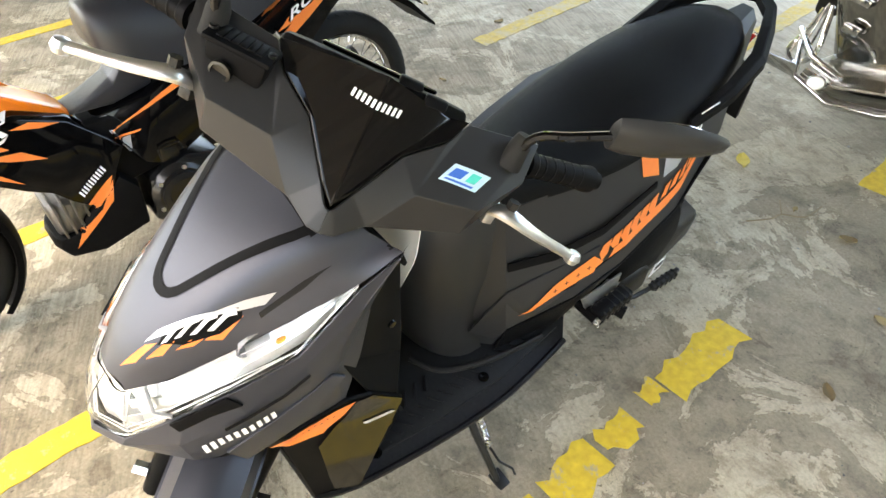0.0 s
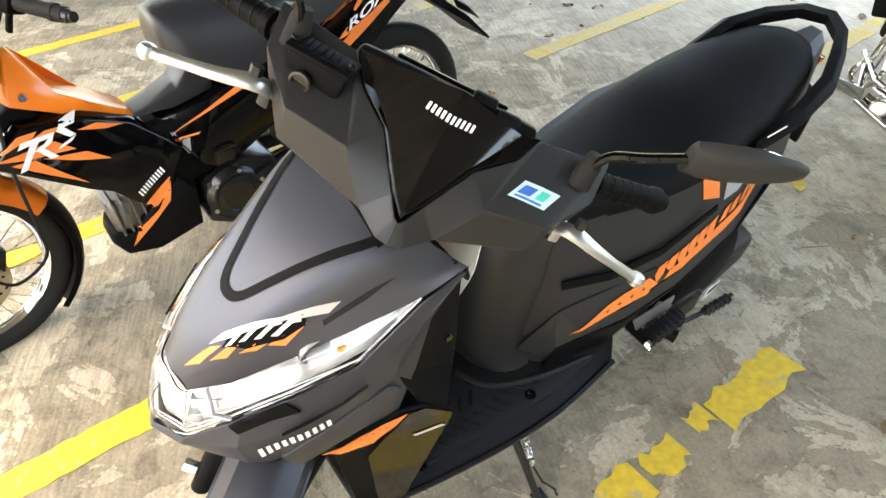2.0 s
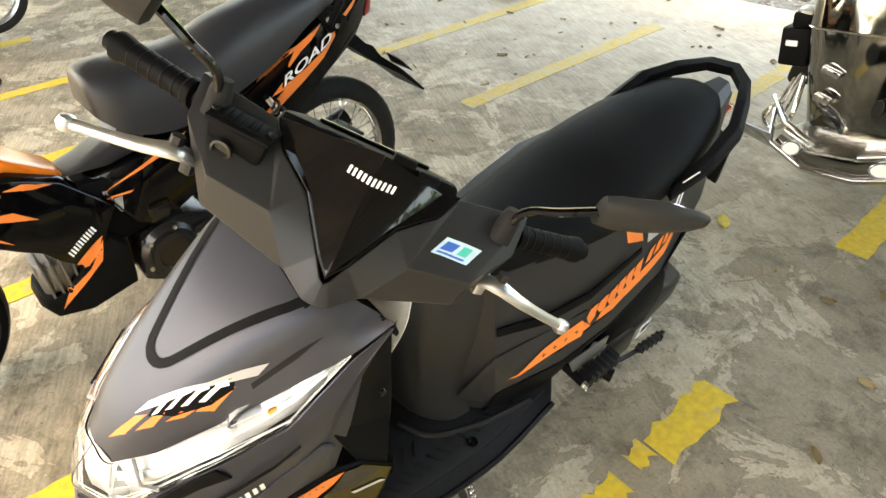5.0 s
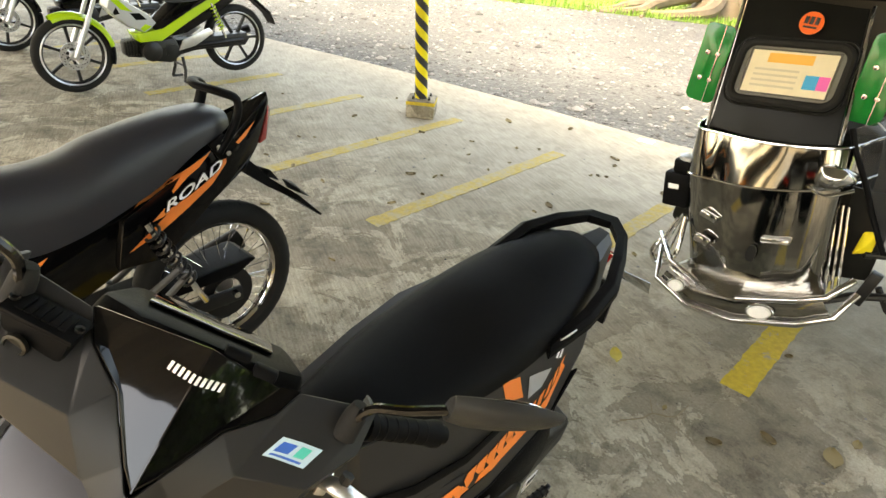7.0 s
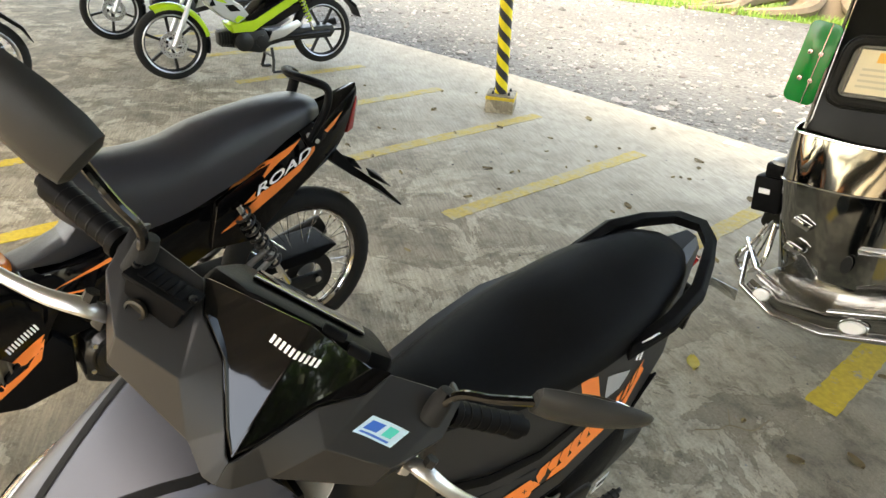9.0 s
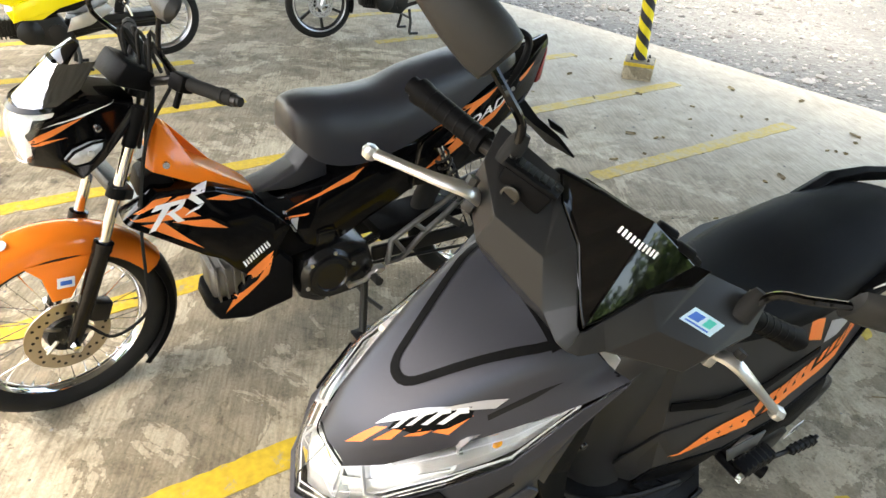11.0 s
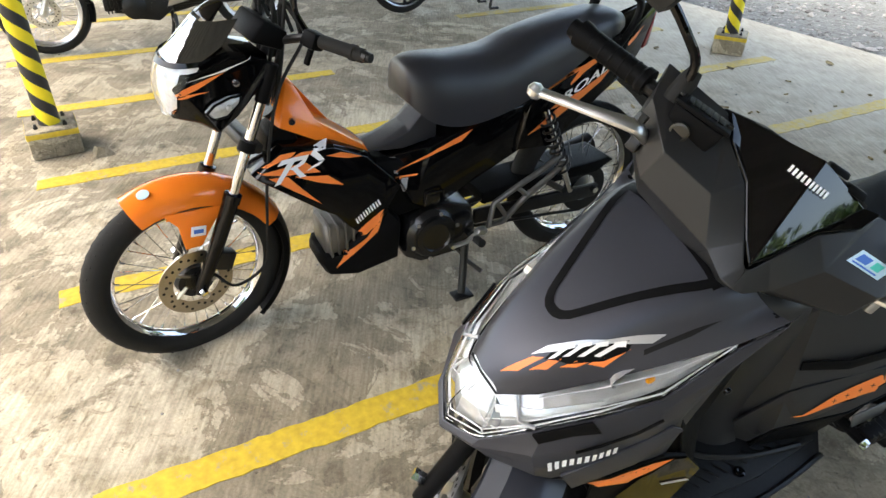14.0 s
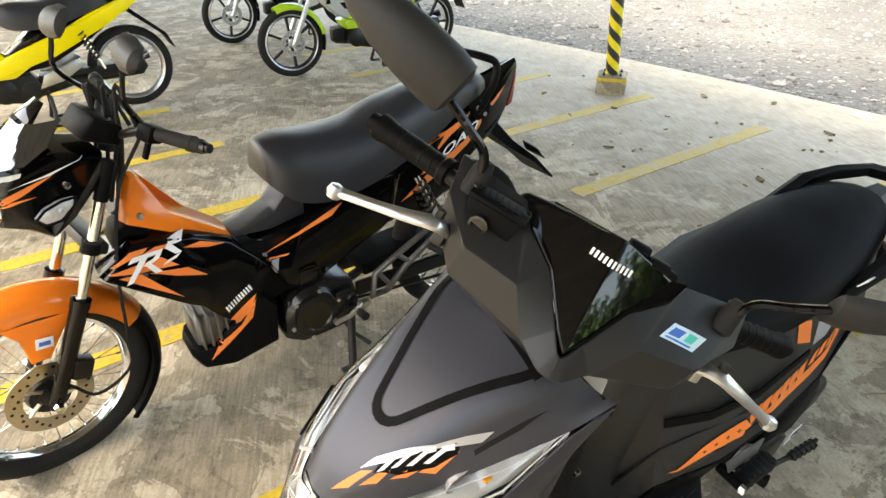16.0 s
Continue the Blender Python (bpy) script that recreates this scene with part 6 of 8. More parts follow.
side = [(0.560, 0.540), (0.700, 0.560), (0.880, 0.640), (1.000, 0.640), (1.300, 0.770), (1.280, 0.700), (1.050, 0.500), (0.860, 0.420), (0.690, 0.340), (0.630, 0.380), (0.590, 0.460)]
sd = part("side_cover", slab(side, 0.09, 0.010, 0.02, 0.004, [0.060, 0.085, 0.095, 0.100, 0.085, 0.08, 0.09, 0.095, 0.095, 0.10, 0.095]), M_GLOSSB, rs, "glossy black centre cover")
decals(sd, [sd], [[(0.560, 0.474), (0.569, 0.486), (0.835, 0.595), (0.799, 0.561), (0.68, 0.524), (0.612, 0.502)], [(0.544, 0.476), (0.658, 0.48), (0.649, 0.474), (0.578, 0.472)]], M_DECAL, "orange printed stripe")
decals(sd, [sd], [[(0.562, 0.500), (0.572, 0.545), (0.592, 0.545), (0.584, 0.508), (0.594, 0.485), (0.574, 0.482)], [(0.582, 0.424), (0.605, 0.47), (0.626, 0.472), (0.617, 0.437), (0.584, 0.396)]], M_SILVER, "silver chevron")
tail = [(0.99, 0.490), (1.02, 0.640), (1.28, 0.785), (1.38, 0.800), (1.560, 0.895), (1.565, 0.870), (1.500, 0.740), (1.440, 0.690), (1.300, 0.610), (1.120, 0.480)]
tc_ = part("tail_cover", slab(tail, 0.085, 0.010, 0.025, 0.004, [0.10, 0.105, 0.098, 0.085, 0.02, 0.02, 0.045, 0.07, 0.09, 0.10]), M_GLOSSB, rs, "glossy black tail cover with orange stripes")
decals(tc_, [tc_, sd], [[(1.065, 0.666), (1.174, 0.722), (1.306, 0.780), (1.264, 0.741), (1.224, 0.719), (1.177, 0.682), (1.174, 0.690), (1.201, 0.726), (1.162, 0.712), (1.100, 0.680)],
                        [(1.106, 0.613), (1.149, 0.646), (1.142, 0.630), (1.229, 0.662), (1.310, 0.703), (1.357, 0.755), (1.357, 0.729), (1.301, 0.676), (1.218, 0.624), (1.133, 0.577), (1.029, 0.540), (1.131, 0.600), (1.153, 0.624), (1.131, 0.617)],
                        [(1.398, 0.782), (1.487, 0.825), (1.444, 0.789), (1.410, 0.773)]], M_DECAL, "orange printed stripe")


def print_word(parent, targets, word, start, length, height, slope, off, material, bold=0.0):
    """A printed word that climbs along the side of a machine, laid on its surface."""
    cu_ = bpy.data.curves.new("word", "FONT")
    cu_.body, cu_.size, cu_.shear, cu_.offset = word, 1.0, 0.35, bold
    ob = bpy.data.objects.new("word", cu_)
    me = bpy.data.meshes.new_from_object(ob)
    bm = bmesh.new()
    bm.from_mesh(me)
    bpy.data.objects.remove(ob)
    bpy.data.curves.remove(cu_)
    bpy.data.meshes.remove(me)
    xs, ys = [v.co.x for v in bm.verts], [v.co.y for v in bm.verts]
    kx, ky = length / (max(xs) - min(xs)), height / (max(ys) - min(ys))
    trees = []
    for o in targets:
        b_ = bmesh.new()
        b_.from_mesh(o.data)
        trees.append(BVHTree.FromBMesh(b_))
        b_.free()
    ca, sa = math.cos(slope), math.sin(slope)
    for v in bm.verts:
        u, w_ = (v.co.x - min(xs)) * kx, (v.co.y - min(ys)) * ky
        y, z = start[0] + u * ca - w_ * sa * 0.7, start[1] + u * sa + w_ * ca
        hits = [h for h in (t_.ray_cast(Vector((1, y, z)), Vector((-1, 0, 0)))[0] for t_ in trees) if h is not None]
        v.co = (max(h.x for h in hits) + off if hits else 0.09, y, z)
    return part("lettering", bm, material, parent, smooth=False)


print_word(tc_, [tc_], "ROAD", (1.146, 0.626), 0.226, 0.036, 0.445, 0.0030, M_BLACKP, 0.045)
print_word(tc_, [tc_], "ROAD", (1.149, 0.630), 0.219, 0.029, 0.445, 0.0045, M_WHITE, 0.02)
# seat
def rs_ring(y, w_, top, bot):
    out = []
    for k in range(15):
        a = math.pi * k / 14
        out.append((w_ * (abs(math.cos(a)) ** 0.75) * (1 if math.cos(a) > 0 else -1), y, bot + (top - bot) * math.sin(a) ** 0.6))
    return out


sr = [(0.625, 0.045, 0.770, 0.715), (0.640, 0.085, 0.800, 0.690), (0.70, 0.112, 0.812, 0.640), (0.80, 0.122, 0.806, 0.620), (0.92, 0.126, 0.812, 0.640), (1.02, 0.120, 0.846, 0.672), (1.14, 0.108, 0.872, 0.715), (1.26, 0.098, 0.886, 0.785), (1.34, 0.085, 0.886, 0.815), (1.39, 0.060, 0.872, 0.830)]
cols = list(zip(*[rs_ring(*r) for r in sr]))
grid = [smooth_path(c, 4) for c in cols]
part("seat", loft([[g[i] for g in grid] for i in range(len(grid[0]))]), M_VINYL2, rs, "long black vinyl seat", angle=50)
front_pad = [(0.505, 0.560), (0.560, 0.575), (0.640, 0.615), (0.690, 0.660), (0.74, 0.66), (0.74, 0.57), (0.62, 0.545)]
part("tank_pad", slab(front_pad, 0.055, 0.010, 0.025, 0.004), M_VINYL2, rs, "black pad before the seat")
part("grab_rail", tube([(0.098, 1.330, 0.770), (0.105, 1.385, 0.850), (0.100, 1.400, 0.915), (0.075, 1.36, 0.940), (0.0, 1.335, 0.945), (-0.075, 1.36, 0.940), (-0.100, 1.400, 0.915), (-0.105, 1.385, 0.850), (-0.098, 1.330, 0.770)], 0.012, 10, curve=5, flat=1.4), M_BLACKP, rs, "black grab rail")
for s in (1, -1):
    pl = part("rail_plate", plate([(1.30, 0.800), (1.345, 0.825), (1.385, 0.800), (1.370, 0.750), (1.33, 0.745)], 0.012, "YZ", s * 0.095, 0.003), M_BLACKP, rs)
    for y, z in ((1.325, 0.790), (1.355, 0.765), (1.345, 0.805)):
        part("bolt", lathe([(0.0, 0.006), (0.008, 0.006), (0.009, -0.004)], 12, "X", (s * 0.102, y, z)), M_CHROME, pl)
part("tail_lamp", hull([(s * 0.045, 1.50, 0.745) for s in (1, -1)] + [(s * 0.02, 1.555, 0.86) for s in (1, -1)] + [(s * 0.03, 1.535, 0.75) for s in (1, -1)] + [(0, 1.575, 0.83)], 0.004), mat("red_lamp", (0.25, 0.02, 0.02), 0.1, 0, coat=0.5), rs, "tail lamp")
arm = [[(-0.04, 1.46, 0.70), (0.04, 1.46, 0.70), (0.045, 1.44, 0.66), (-0.045, 1.44, 0.66)], [(-0.05, 1.53, 0.62), (0.05, 1.53, 0.62), (0.055, 1.51, 0.60), (-0.055, 1.51, 0.60)], [(-0.075, 1.62, 0.545), (0.075, 1.62, 0.545), (0.075, 1.61, 0.53), (-0.075, 1.61, 0.53)], [(-0.08, 1.71, 0.45), (0.08, 1.71, 0.45), (0.08, 1.705, 0.445), (-0.08, 1.705, 0.445)]]
part("rear_fender", loft(arm), M_BLACKP, rs, "black rear mudguard with plate holder")
for s in (1, -1):
    part("rear_indicator", hull([(s * 0.06, 1.56, 0.62), (s * 0.06, 1.60, 0.60), (s * 0.13, 1.58, 0.60), (s * 0.13, 1.59, 0.58), (s * 0.09, 1.66, 0.53), (s * 0.06, 1.58, 0.58)], 0.004), M_BLACKP, rs, "rear indicator")
# engine and running gear
M_ENGINE = mat("black_enamelled_casting", (0.006, 0.006, 0.0063), 0.24, 0, 0.3, 30, 0.15, 300, spec=0.5)
part("engine_case", join(hull([(x, y, z) for x in (-0.11, 0.11) for y, z in ((0.60, 0.20), (0.62, 0.33), (0.74, 0.37), (0.84, 0.34), (0.86, 0.24), (0.80, 0.17), (0.66, 0.165))], 0.014), lathe([(0.085, -0.12), (0.09, 0.105), (0.075, 0.125), (0.0, 0.128)], 32, "X", (0.0, 0.70, 0.265))), M_ENGINE, rs, "black engine case")
cc = part("clutch_cover", join(lathe([(0.070, 0.118), (0.066, 0.134), (0.050, 0.138), (0.046, 0.132), (0.0, 0.132)], 28, "X", (0.0, 0.70, 0.265)), hull([(x, y, z) for x in (0.10, 0.128) for y, z in ((0.755, 0.225), (0.770, 0.315), (0.825, 0.325), (0.842, 0.265), (0.815, 0.205))], 0.008)), M_ENGINE, rs, "black engine side covers")
for k in range(6):
    part("bolt", lathe([(0.0, 0.005), (0.006, 0.005), (0.007, 0.0)], 6, "X", (0.127, 0.70 + 0.081 * math.cos(k * 1.047 + 0.3), 0.265 + 0.081 * math.sin(k * 1.047 + 0.3))), M_ALU, cc, "cover bolt")
part("carburettor", join(box((0.05, 0.06, 0.05), (0.075, 0.70, 0.385), 0.008), tube([(0.102, 0.675, 0.375), (0.104, 0.680, 0.412), (0.104, 0.735, 0.412), (0.102, 0.742, 0.385)], 0.004, 8)), M_ENGINE, rs, "black carburettor")
cyl = part("cylinder_head", hull([(-0.055, 0.36, 0.25), (0.055, 0.36, 0.25), (0.075, 0.38, 0.26), (0.075, 0.42, 0.34), (0.055, 0.52, 0.36), (-0.055, 0.52, 0.36), (0.055, 0.36, 0.35), (-0.055, 0.36, 0.35), (0.055, 0.52, 0.24), (-0.055, 0.52, 0.24)], 0.008), M_DULL, rs, "grey cast cylinder head")
for k in range(6):
    part("fin", hull([(x, y + 0.024 * k, z + 0.004 * k) for x in (-0.082, 0.082) for y, z in ((0.372, 0.235), (0.372, 0.355), (0.379, 0.355), (0.379, 0.235))], 0.0015), M_DULL, cyl)
part("gear_lever", join(tube([(0.145, 0.755, 0.222), (0.152, 0.800, 0.232), (0.156, 0.842, 0.262)], 0.008, 8), hull([(x, y, z) for x in (0.146, 0.172) for y, z in ((0.826, 0.262), (0.838, 0.276), (0.864, 0.276), (0.868, 0.264), (0.850, 0.252))], 0.003), tube([(0.12, 0.755, 0.222), (0.150, 0.755, 0.222)], 0.009, 8)), M_ALU, rs, "silver gear lever")
part("foot_peg", tube([(0.09, 0.83, 0.235), (0.20, 0.83, 0.245)], [0.012, 0.014], 12), M_RUBBER, rs, "rubber foot peg")
part("foot_peg", tube([(-0.09, 0.83, 0.235), (-0.20, 0.83, 0.245)], [0.012, 0.014], 12), M_RUBBER, rs, "rubber foot peg")
for s in (1, -1):
    loop_ = [(0.900, 0.248), (0.914, 0.330), (1.000, 0.374), (1.090, 0.415), (1.150, 0.448), (1.188, 0.430), (1.110, 0.372), (1.030, 0.322), (0.952, 0.252)]
    pb = part("peg_bracket", join(tube([(s * 0.120, y, z) for y, z in loop_], 0.0105, 8, closed=True), tube([(s * 0.120, 0.925, 0.330), (s * 0.120, 0.965, 0.272)], 0.008, 8), tube([(s * 0.120, 1.0, 0.370), (s * 0.120, 1.045, 0.330)], 0.008, 8)), M_DULL, rs, "dull grey cast peg bracket")
    part("pillion_peg", tube([(s * 0.12, 1.12, 0.365), (s * 0.20, 1.13, 0.37)], 0.011, 10), M_RUBBER, pb, "rubber peg")
    part("swing_arm", hull([(s * 0.075, 0.86, 0.30), (s * 0.075, 0.86, 0.25), (s * 0.095, 0.86, 0.30), (s * 0.095, 0.86, 0.25), (s * 0.075, 1.37, 0.29), (s * 0.075, 1.37, 0.24), (s * 0.095, 1.37, 0.29), (s * 0.095, 1.37, 0.24)], 0.006), M_IRON, rs, "black swing arm")
    sh = part("shock", tube([(s * 0.108, 1.085, 0.62), (s * 0.108, 1.23, 0.30)], 0.011, 10), M_CHROME, rs, "rear shock absorber")
    part("spring", spring((s * 0.108, 1.090, 0.600), (s * 0.108, 1.190, 0.390), 0.024, 0.0048, 8), M_IRON, sh, "black coil spring")
part("chain_guard", slab([(0.90, 0.345), (1.15, 0.365), (1.42, 0.375), (1.44, 0.365), (1.37, 0.330), (1.15, 0.325), (0.90, 0.305)], 0.075, 0.004, 0.012, 0.002), M_BLACKP, rs, "black chain guard")
part("sprocket", lathe([(0.092, 0.058), (0.092, 0.064), (0.05, 0.064), (0.05, 0.058)], 44, "X", (0, 1.33, 0.268), closed=True), M_IRON, rs, "rear sprocket")
part("chain", tube([(0.061, 0.84, 0.315), (0.061, 1.33, 0.362)], 0.006, 6), M_IRON, rs, "chain run")
part("chain", tube([(0.061, 0.84, 0.225), (0.061, 1.33, 0.176)], 0.006, 6), M_IRON, rs, "chain run")
wheel(rs, 0.283, 0.080, 0.220, at=(0, 1.33, 0.288), n=36, name="rear_wheel")
for s in (1, -1):
    part("axle_nut", lathe([(0.0, -0.01), (0.012, -0.01), (0.012, 0.01), (0.0, 0.012)], 6, "X", (s * 0.118, 1.33, 0.288)), M_CHROME, rs)
part("centre_stand", join(tube([(0.075, 0.84, 0.20), (0.105, 0.82, 0.10), (0.135, 0.80, 0.012)], 0.014, 10), tube([(-0.075, 0.84, 0.20), (-0.105, 0.82, 0.10), (-0.135, 0.80, 0.012)], 0.014, 10), tube([(-0.10, 0.83, 0.13), (0.10, 0.83, 0.13)], 0.010, 8), box((0.05, 0.07, 0.012), (0.138, 0.80, 0.006), 0.003), box((0.05, 0.07, 0.012), (-0.138, 0.80, 0.006), 0.003), tube([(0.10, 0.83, 0.12), (0.16, 0.86, 0.10)], 0.008, 8)), M_IRON, rs, "black centre stand")
part("exhaust", join(tube([(-0.05, 0.40, 0.24), (-0.09, 0.48, 0.15), (-0.12, 0.85, 0.16), (-0.13, 1.05, 0.22)], 0.017, 12, curve=4), tube([(-0.13, 1.02, 0.21), (-0.135, 1.10, 0.235), (-0.14, 1.50, 0.33)], [0.025, 0.042, 0.040], 18)), M_IRON, rs, "dark exhaust pipe and silencer")
part("spine", tube([(0, 0.26, 0.72), (0, 0.45, 0.52), (0, 0.80, 0.42), (0, 1.05, 0.52), (0, 1.40, 0.76)], 0.03, 10), M_IRON, rs, "black frame tube")

# ---- chrome passenger tricycle ----
TR = Matrix.Translation((0.25, 3.27, 0)) @ Matrix.Scale(0.96, 4)
trike = thing("tricycle", "polished stainless passenger tricycle sidecar with a black windscreen panel", "tricycle", "parked motorcycles", m=TR)
M_TREAD = mat("chequer_plate", (0.72, 0.71, 0.69), 0.16, 1.0, 0.2, 30, 0.9, 55)
M_GREEN = mat("green_acrylic", (0.0, 0.17, 0.03), 0.15, 0, 0.1, 8, coat=0.15)
M_FILM = mat("smoky_curtain_film", (0.03, 0.033, 0.036), 0.10, 0, 0.3, 10, 0.6, 18, spec=0.12)
M_FILM.node_tree.nodes["Principled BSDF"].inputs["Alpha"].default_value = 0.38
M_FIBRE = mat("black_fibreglass", (0.010, 0.010, 0.009), 0.3, 0, 0.2, 8, spec=0.12)
# curved front of the sidecar, in two bands of bright sheet
top = [(-0.36, 0.45, 0.80), (-0.312, 0.20, 0.812), (-0.215, 0.182, 0.814), (-0.075, 0.165, 0.825), (0.086, 0.155, 0.851), (0.215, 0.19, 0.880), (0.27, 0.45, 0.88)]
mid = [(-0.36, 0.42, 0.62), (-0.300, 0.19, 0.625), (-0.180, 0.145, 0.640), (-0.030, 0.13, 0.662), (0.120, 0.135, 0.700), (0.240, 0.17, 0.742), (0.30, 0.42, 0.75)]
bot = [(-0.25, 0.40, 0.26), (-0.190, 0.18, 0.265), (-0.060, 0.125, 0.255), (0.060, 0.115, 0.268), (0.170, 0.12, 0.300), (0.290, 0.16, 0.360), (0.34, 0.40, 0.38)]
part("upper_panel", patch([top, mid], 6, 5, 0.003, False), M_STEEL, trike, "polished upper front sheet")
part("lower_panel", patch([mid, bot], 6, 5, 0.003, False), M_STEEL, trike, "polished lower front sheet")
part("seam", tube([(x, y - 0.004, z) for x, y, z in mid], 0.004, 8, curve=5), M_CHROME, trike, "chrome seam moulding")
part("top_moulding", tube([(x, y - 0.004, z) for x, y, z in top], 0.006, 8, curve=5), M_CHROME, trike, "chrome top moulding")
part("cabin_back", hull([(-0.42, 0.45, 0.28), (0.32, 0.45, 0.38), (-0.36, 0.45, 0.80), (0.27, 0.45, 0.88), (-0.36, 1.5, 0.30), (0.36, 1.5, 0.40), (-0.40, 1.5, 0.9), (0.34, 1.5, 0.95)], 0.02), M_FIBRE, trike, "dark sidecar body")
# floor lip, chequered, and tubular bumper
fl = [(-0.205, 0.0, 0.290), (-0.085, -0.03, 0.250), (0.079, -0.03, 0.280), (0.265, -0.03, 0.362), (0.345, -0.02, 0.415), (0.31, 0.16, 0.40), (0.06, 0.13, 0.30), (-0.19, 0.18, 0.268)]
part("foot_plate", shell(fl, [(0, 1, 7), (1, 2, 6, 7), (2, 3, 6), (3, 4, 5, 6)], 0.006, 0.001), M_TREAD, trike, "chequered bright foot plate")
for pts in ([(-0.36, 0.24, 0.30), (-0.214, 0.02, 0.305), (-0.091, 0.02, 0.261)], [(0.079, -0.03, 0.288), (0.265, -0.03, 0.370), (0.348, -0.03, 0.423), (0.402, 0.04, 0.491)],
            [(-0.30, 0.12, 0.300), (-0.224, -0.05, 0.246), (-0.083, -0.05, 0.186), (0.093, -0.05, 0.206), (0.298, -0.05, 0.295), (0.393, -0.04, 0.367), (0.425, 0.03, 0.45)]):
    part("bumper_tube", tube(pts, 0.0125, 12), M_CHROME, trike, "chrome bumper tube")
bv = [(-0.20, -0.035, 0.285), (-0.085, -0.035, 0.245), (0.08, -0.035, 0.275), (0.26, -0.035, 0.355), (0.345, -0.035, 0.410), (0.385, -0.03, 0.365), (0.298, -0.038, 0.300), (0.093, -0.038, 0.212), (-0.083, -0.038, 0.192), (-0.215, -0.035, 0.250)]
part("bumper_plate", shell(bv, [(0, 1, 8, 9), (1, 2, 7, 8), (2, 3, 6, 7), (3, 4, 5, 6)], 0.004, 0.001), M_STEEL, trike, "bright plate between the bumper tubes")
for x, y, z, w_ in ((-0.146, -0.044, 0.245, 0.034), (0.172, -0.046, 0.282, 0.046)):
    l = moved(lathe([(0.0, -0.014), (0.8, -0.012), (1.0, 0.0), (1.0, 0.02), (0.0, 0.02)], 24, "Y"), Matrix.Translation((x, y, z)) @ Matrix.Rotation(radians(-24), 4, "Y") @ Matrix.Diagonal((w_, 1, 0.026, 1)))
    fg = part("fog_lamp", l, mat("pale_lamp_lens", (0.85, 0.85, 0.82), 0.15, 0, coat=0.6), trike, "oval fog lamp")
    part("lamp_rim", moved(tube([(math.cos(a), 0, math.sin(a)) for a in [2 * math.pi * k / 24 for k in range(24)]], 0.12, 6, closed=True), Matrix.Translation((x, y - 0.002, z)) @ Matrix.Rotation(radians(-24), 4, "Y") @ Matrix.Diagonal((w_, 0.03, 0.027, 1))), M_CHROME, fg, "chrome lamp rim")
# left step rack
part("step_frame", tube([(-0.265, 0.19, 0.44), (-0.335, 0.22, 0.30), (-0.362, 0.18, 0.232), (-0.30, 0.13, 0.212), (-0.23, 0.10, 0.29), (-0.25, 0.17, 0.44)], 0.010, 10, curve=4), M_CHROME, trike, "chrome step frame")
for k in range(4):
    part("step_bar", tube([(-0.29 + 0.012 * k, 0.19, 0.42), (-0.345 + 0.03 * k, 0.165, 0.235)], 0.005, 8), M_CHROME, trike)
# black box lamp on the left
part("side_box", box((0.115, 0.09, 0.15), (-0.340, 0.26, 0.52), 0.012, (0, -8, 0)), M_BLACKP, trike, "black plastic box on the side")
part("side_box_top", box((0.09, 0.08, 0.06), (-0.335, 0.26, 0.625), 0.012, (0, -8, 0)), M_BLACKP, trike)
part("box_lamp", box((0.045, 0.006, 0.022), (-0.352, 0.212, 0.535), 0.003, (0, -8, 0)), M_WHITE, trike, "small white reflector")
part("marker_lamp", lathe([(0.035, 0.0), (0.034, 0.012), (0.02, 0.022), (0.0, 0.024)], 18, "Z", (-0.335, 0.25, 0.652)), M_REFL, trike, "clear marker lamp")
# black windscreen panel with its rounded window
blk = [(-0.275, 0.215, 0.818), (-0.096, 0.20, 0.822), (0.060, 0.205, 0.840), (0.170, 0.22, 0.866), (0.085, 0.41, 1.30), (-0.120, 0.39, 1.30), (-0.330, 0.40, 1.285)]
part("windscreen_panel", shell(blk, [(0, 1, 2, 3, 4, 5, 6)], 0.02, 0.006), M_FIBRE, trike, "black windscreen panel")
axis_u = (Vector(blk[3]) - Vector(blk[0])).normalized()
axis_v = (Vector(blk[5]) - Vector(blk[1])).normalized()
nrm = axis_u.cross(axis_v).normalized()
c = Vector((-0.072, 0.294, 1.052)) + (nrm * -0.014 if nrm.y > 0 else nrm * 0.014)
def rrect(w_, h_, r, off=0.0, n=6):
    out = []
    for sx, sy, a0 in ((1, 1, 0), (-1, 1, 90), (-1, -1, 180), (1, -1, 270)):
        for k in range(n + 1):
            a = radians(a0 + 90 * k / n)
            out.append(c + axis_u * (sx * (w_ - r) + r * math.cos(a)) + axis_v * (sy * (h_ - r) + r * math.sin(a)) + (nrm if nrm.y < 0 else -nrm) * off)
    return out


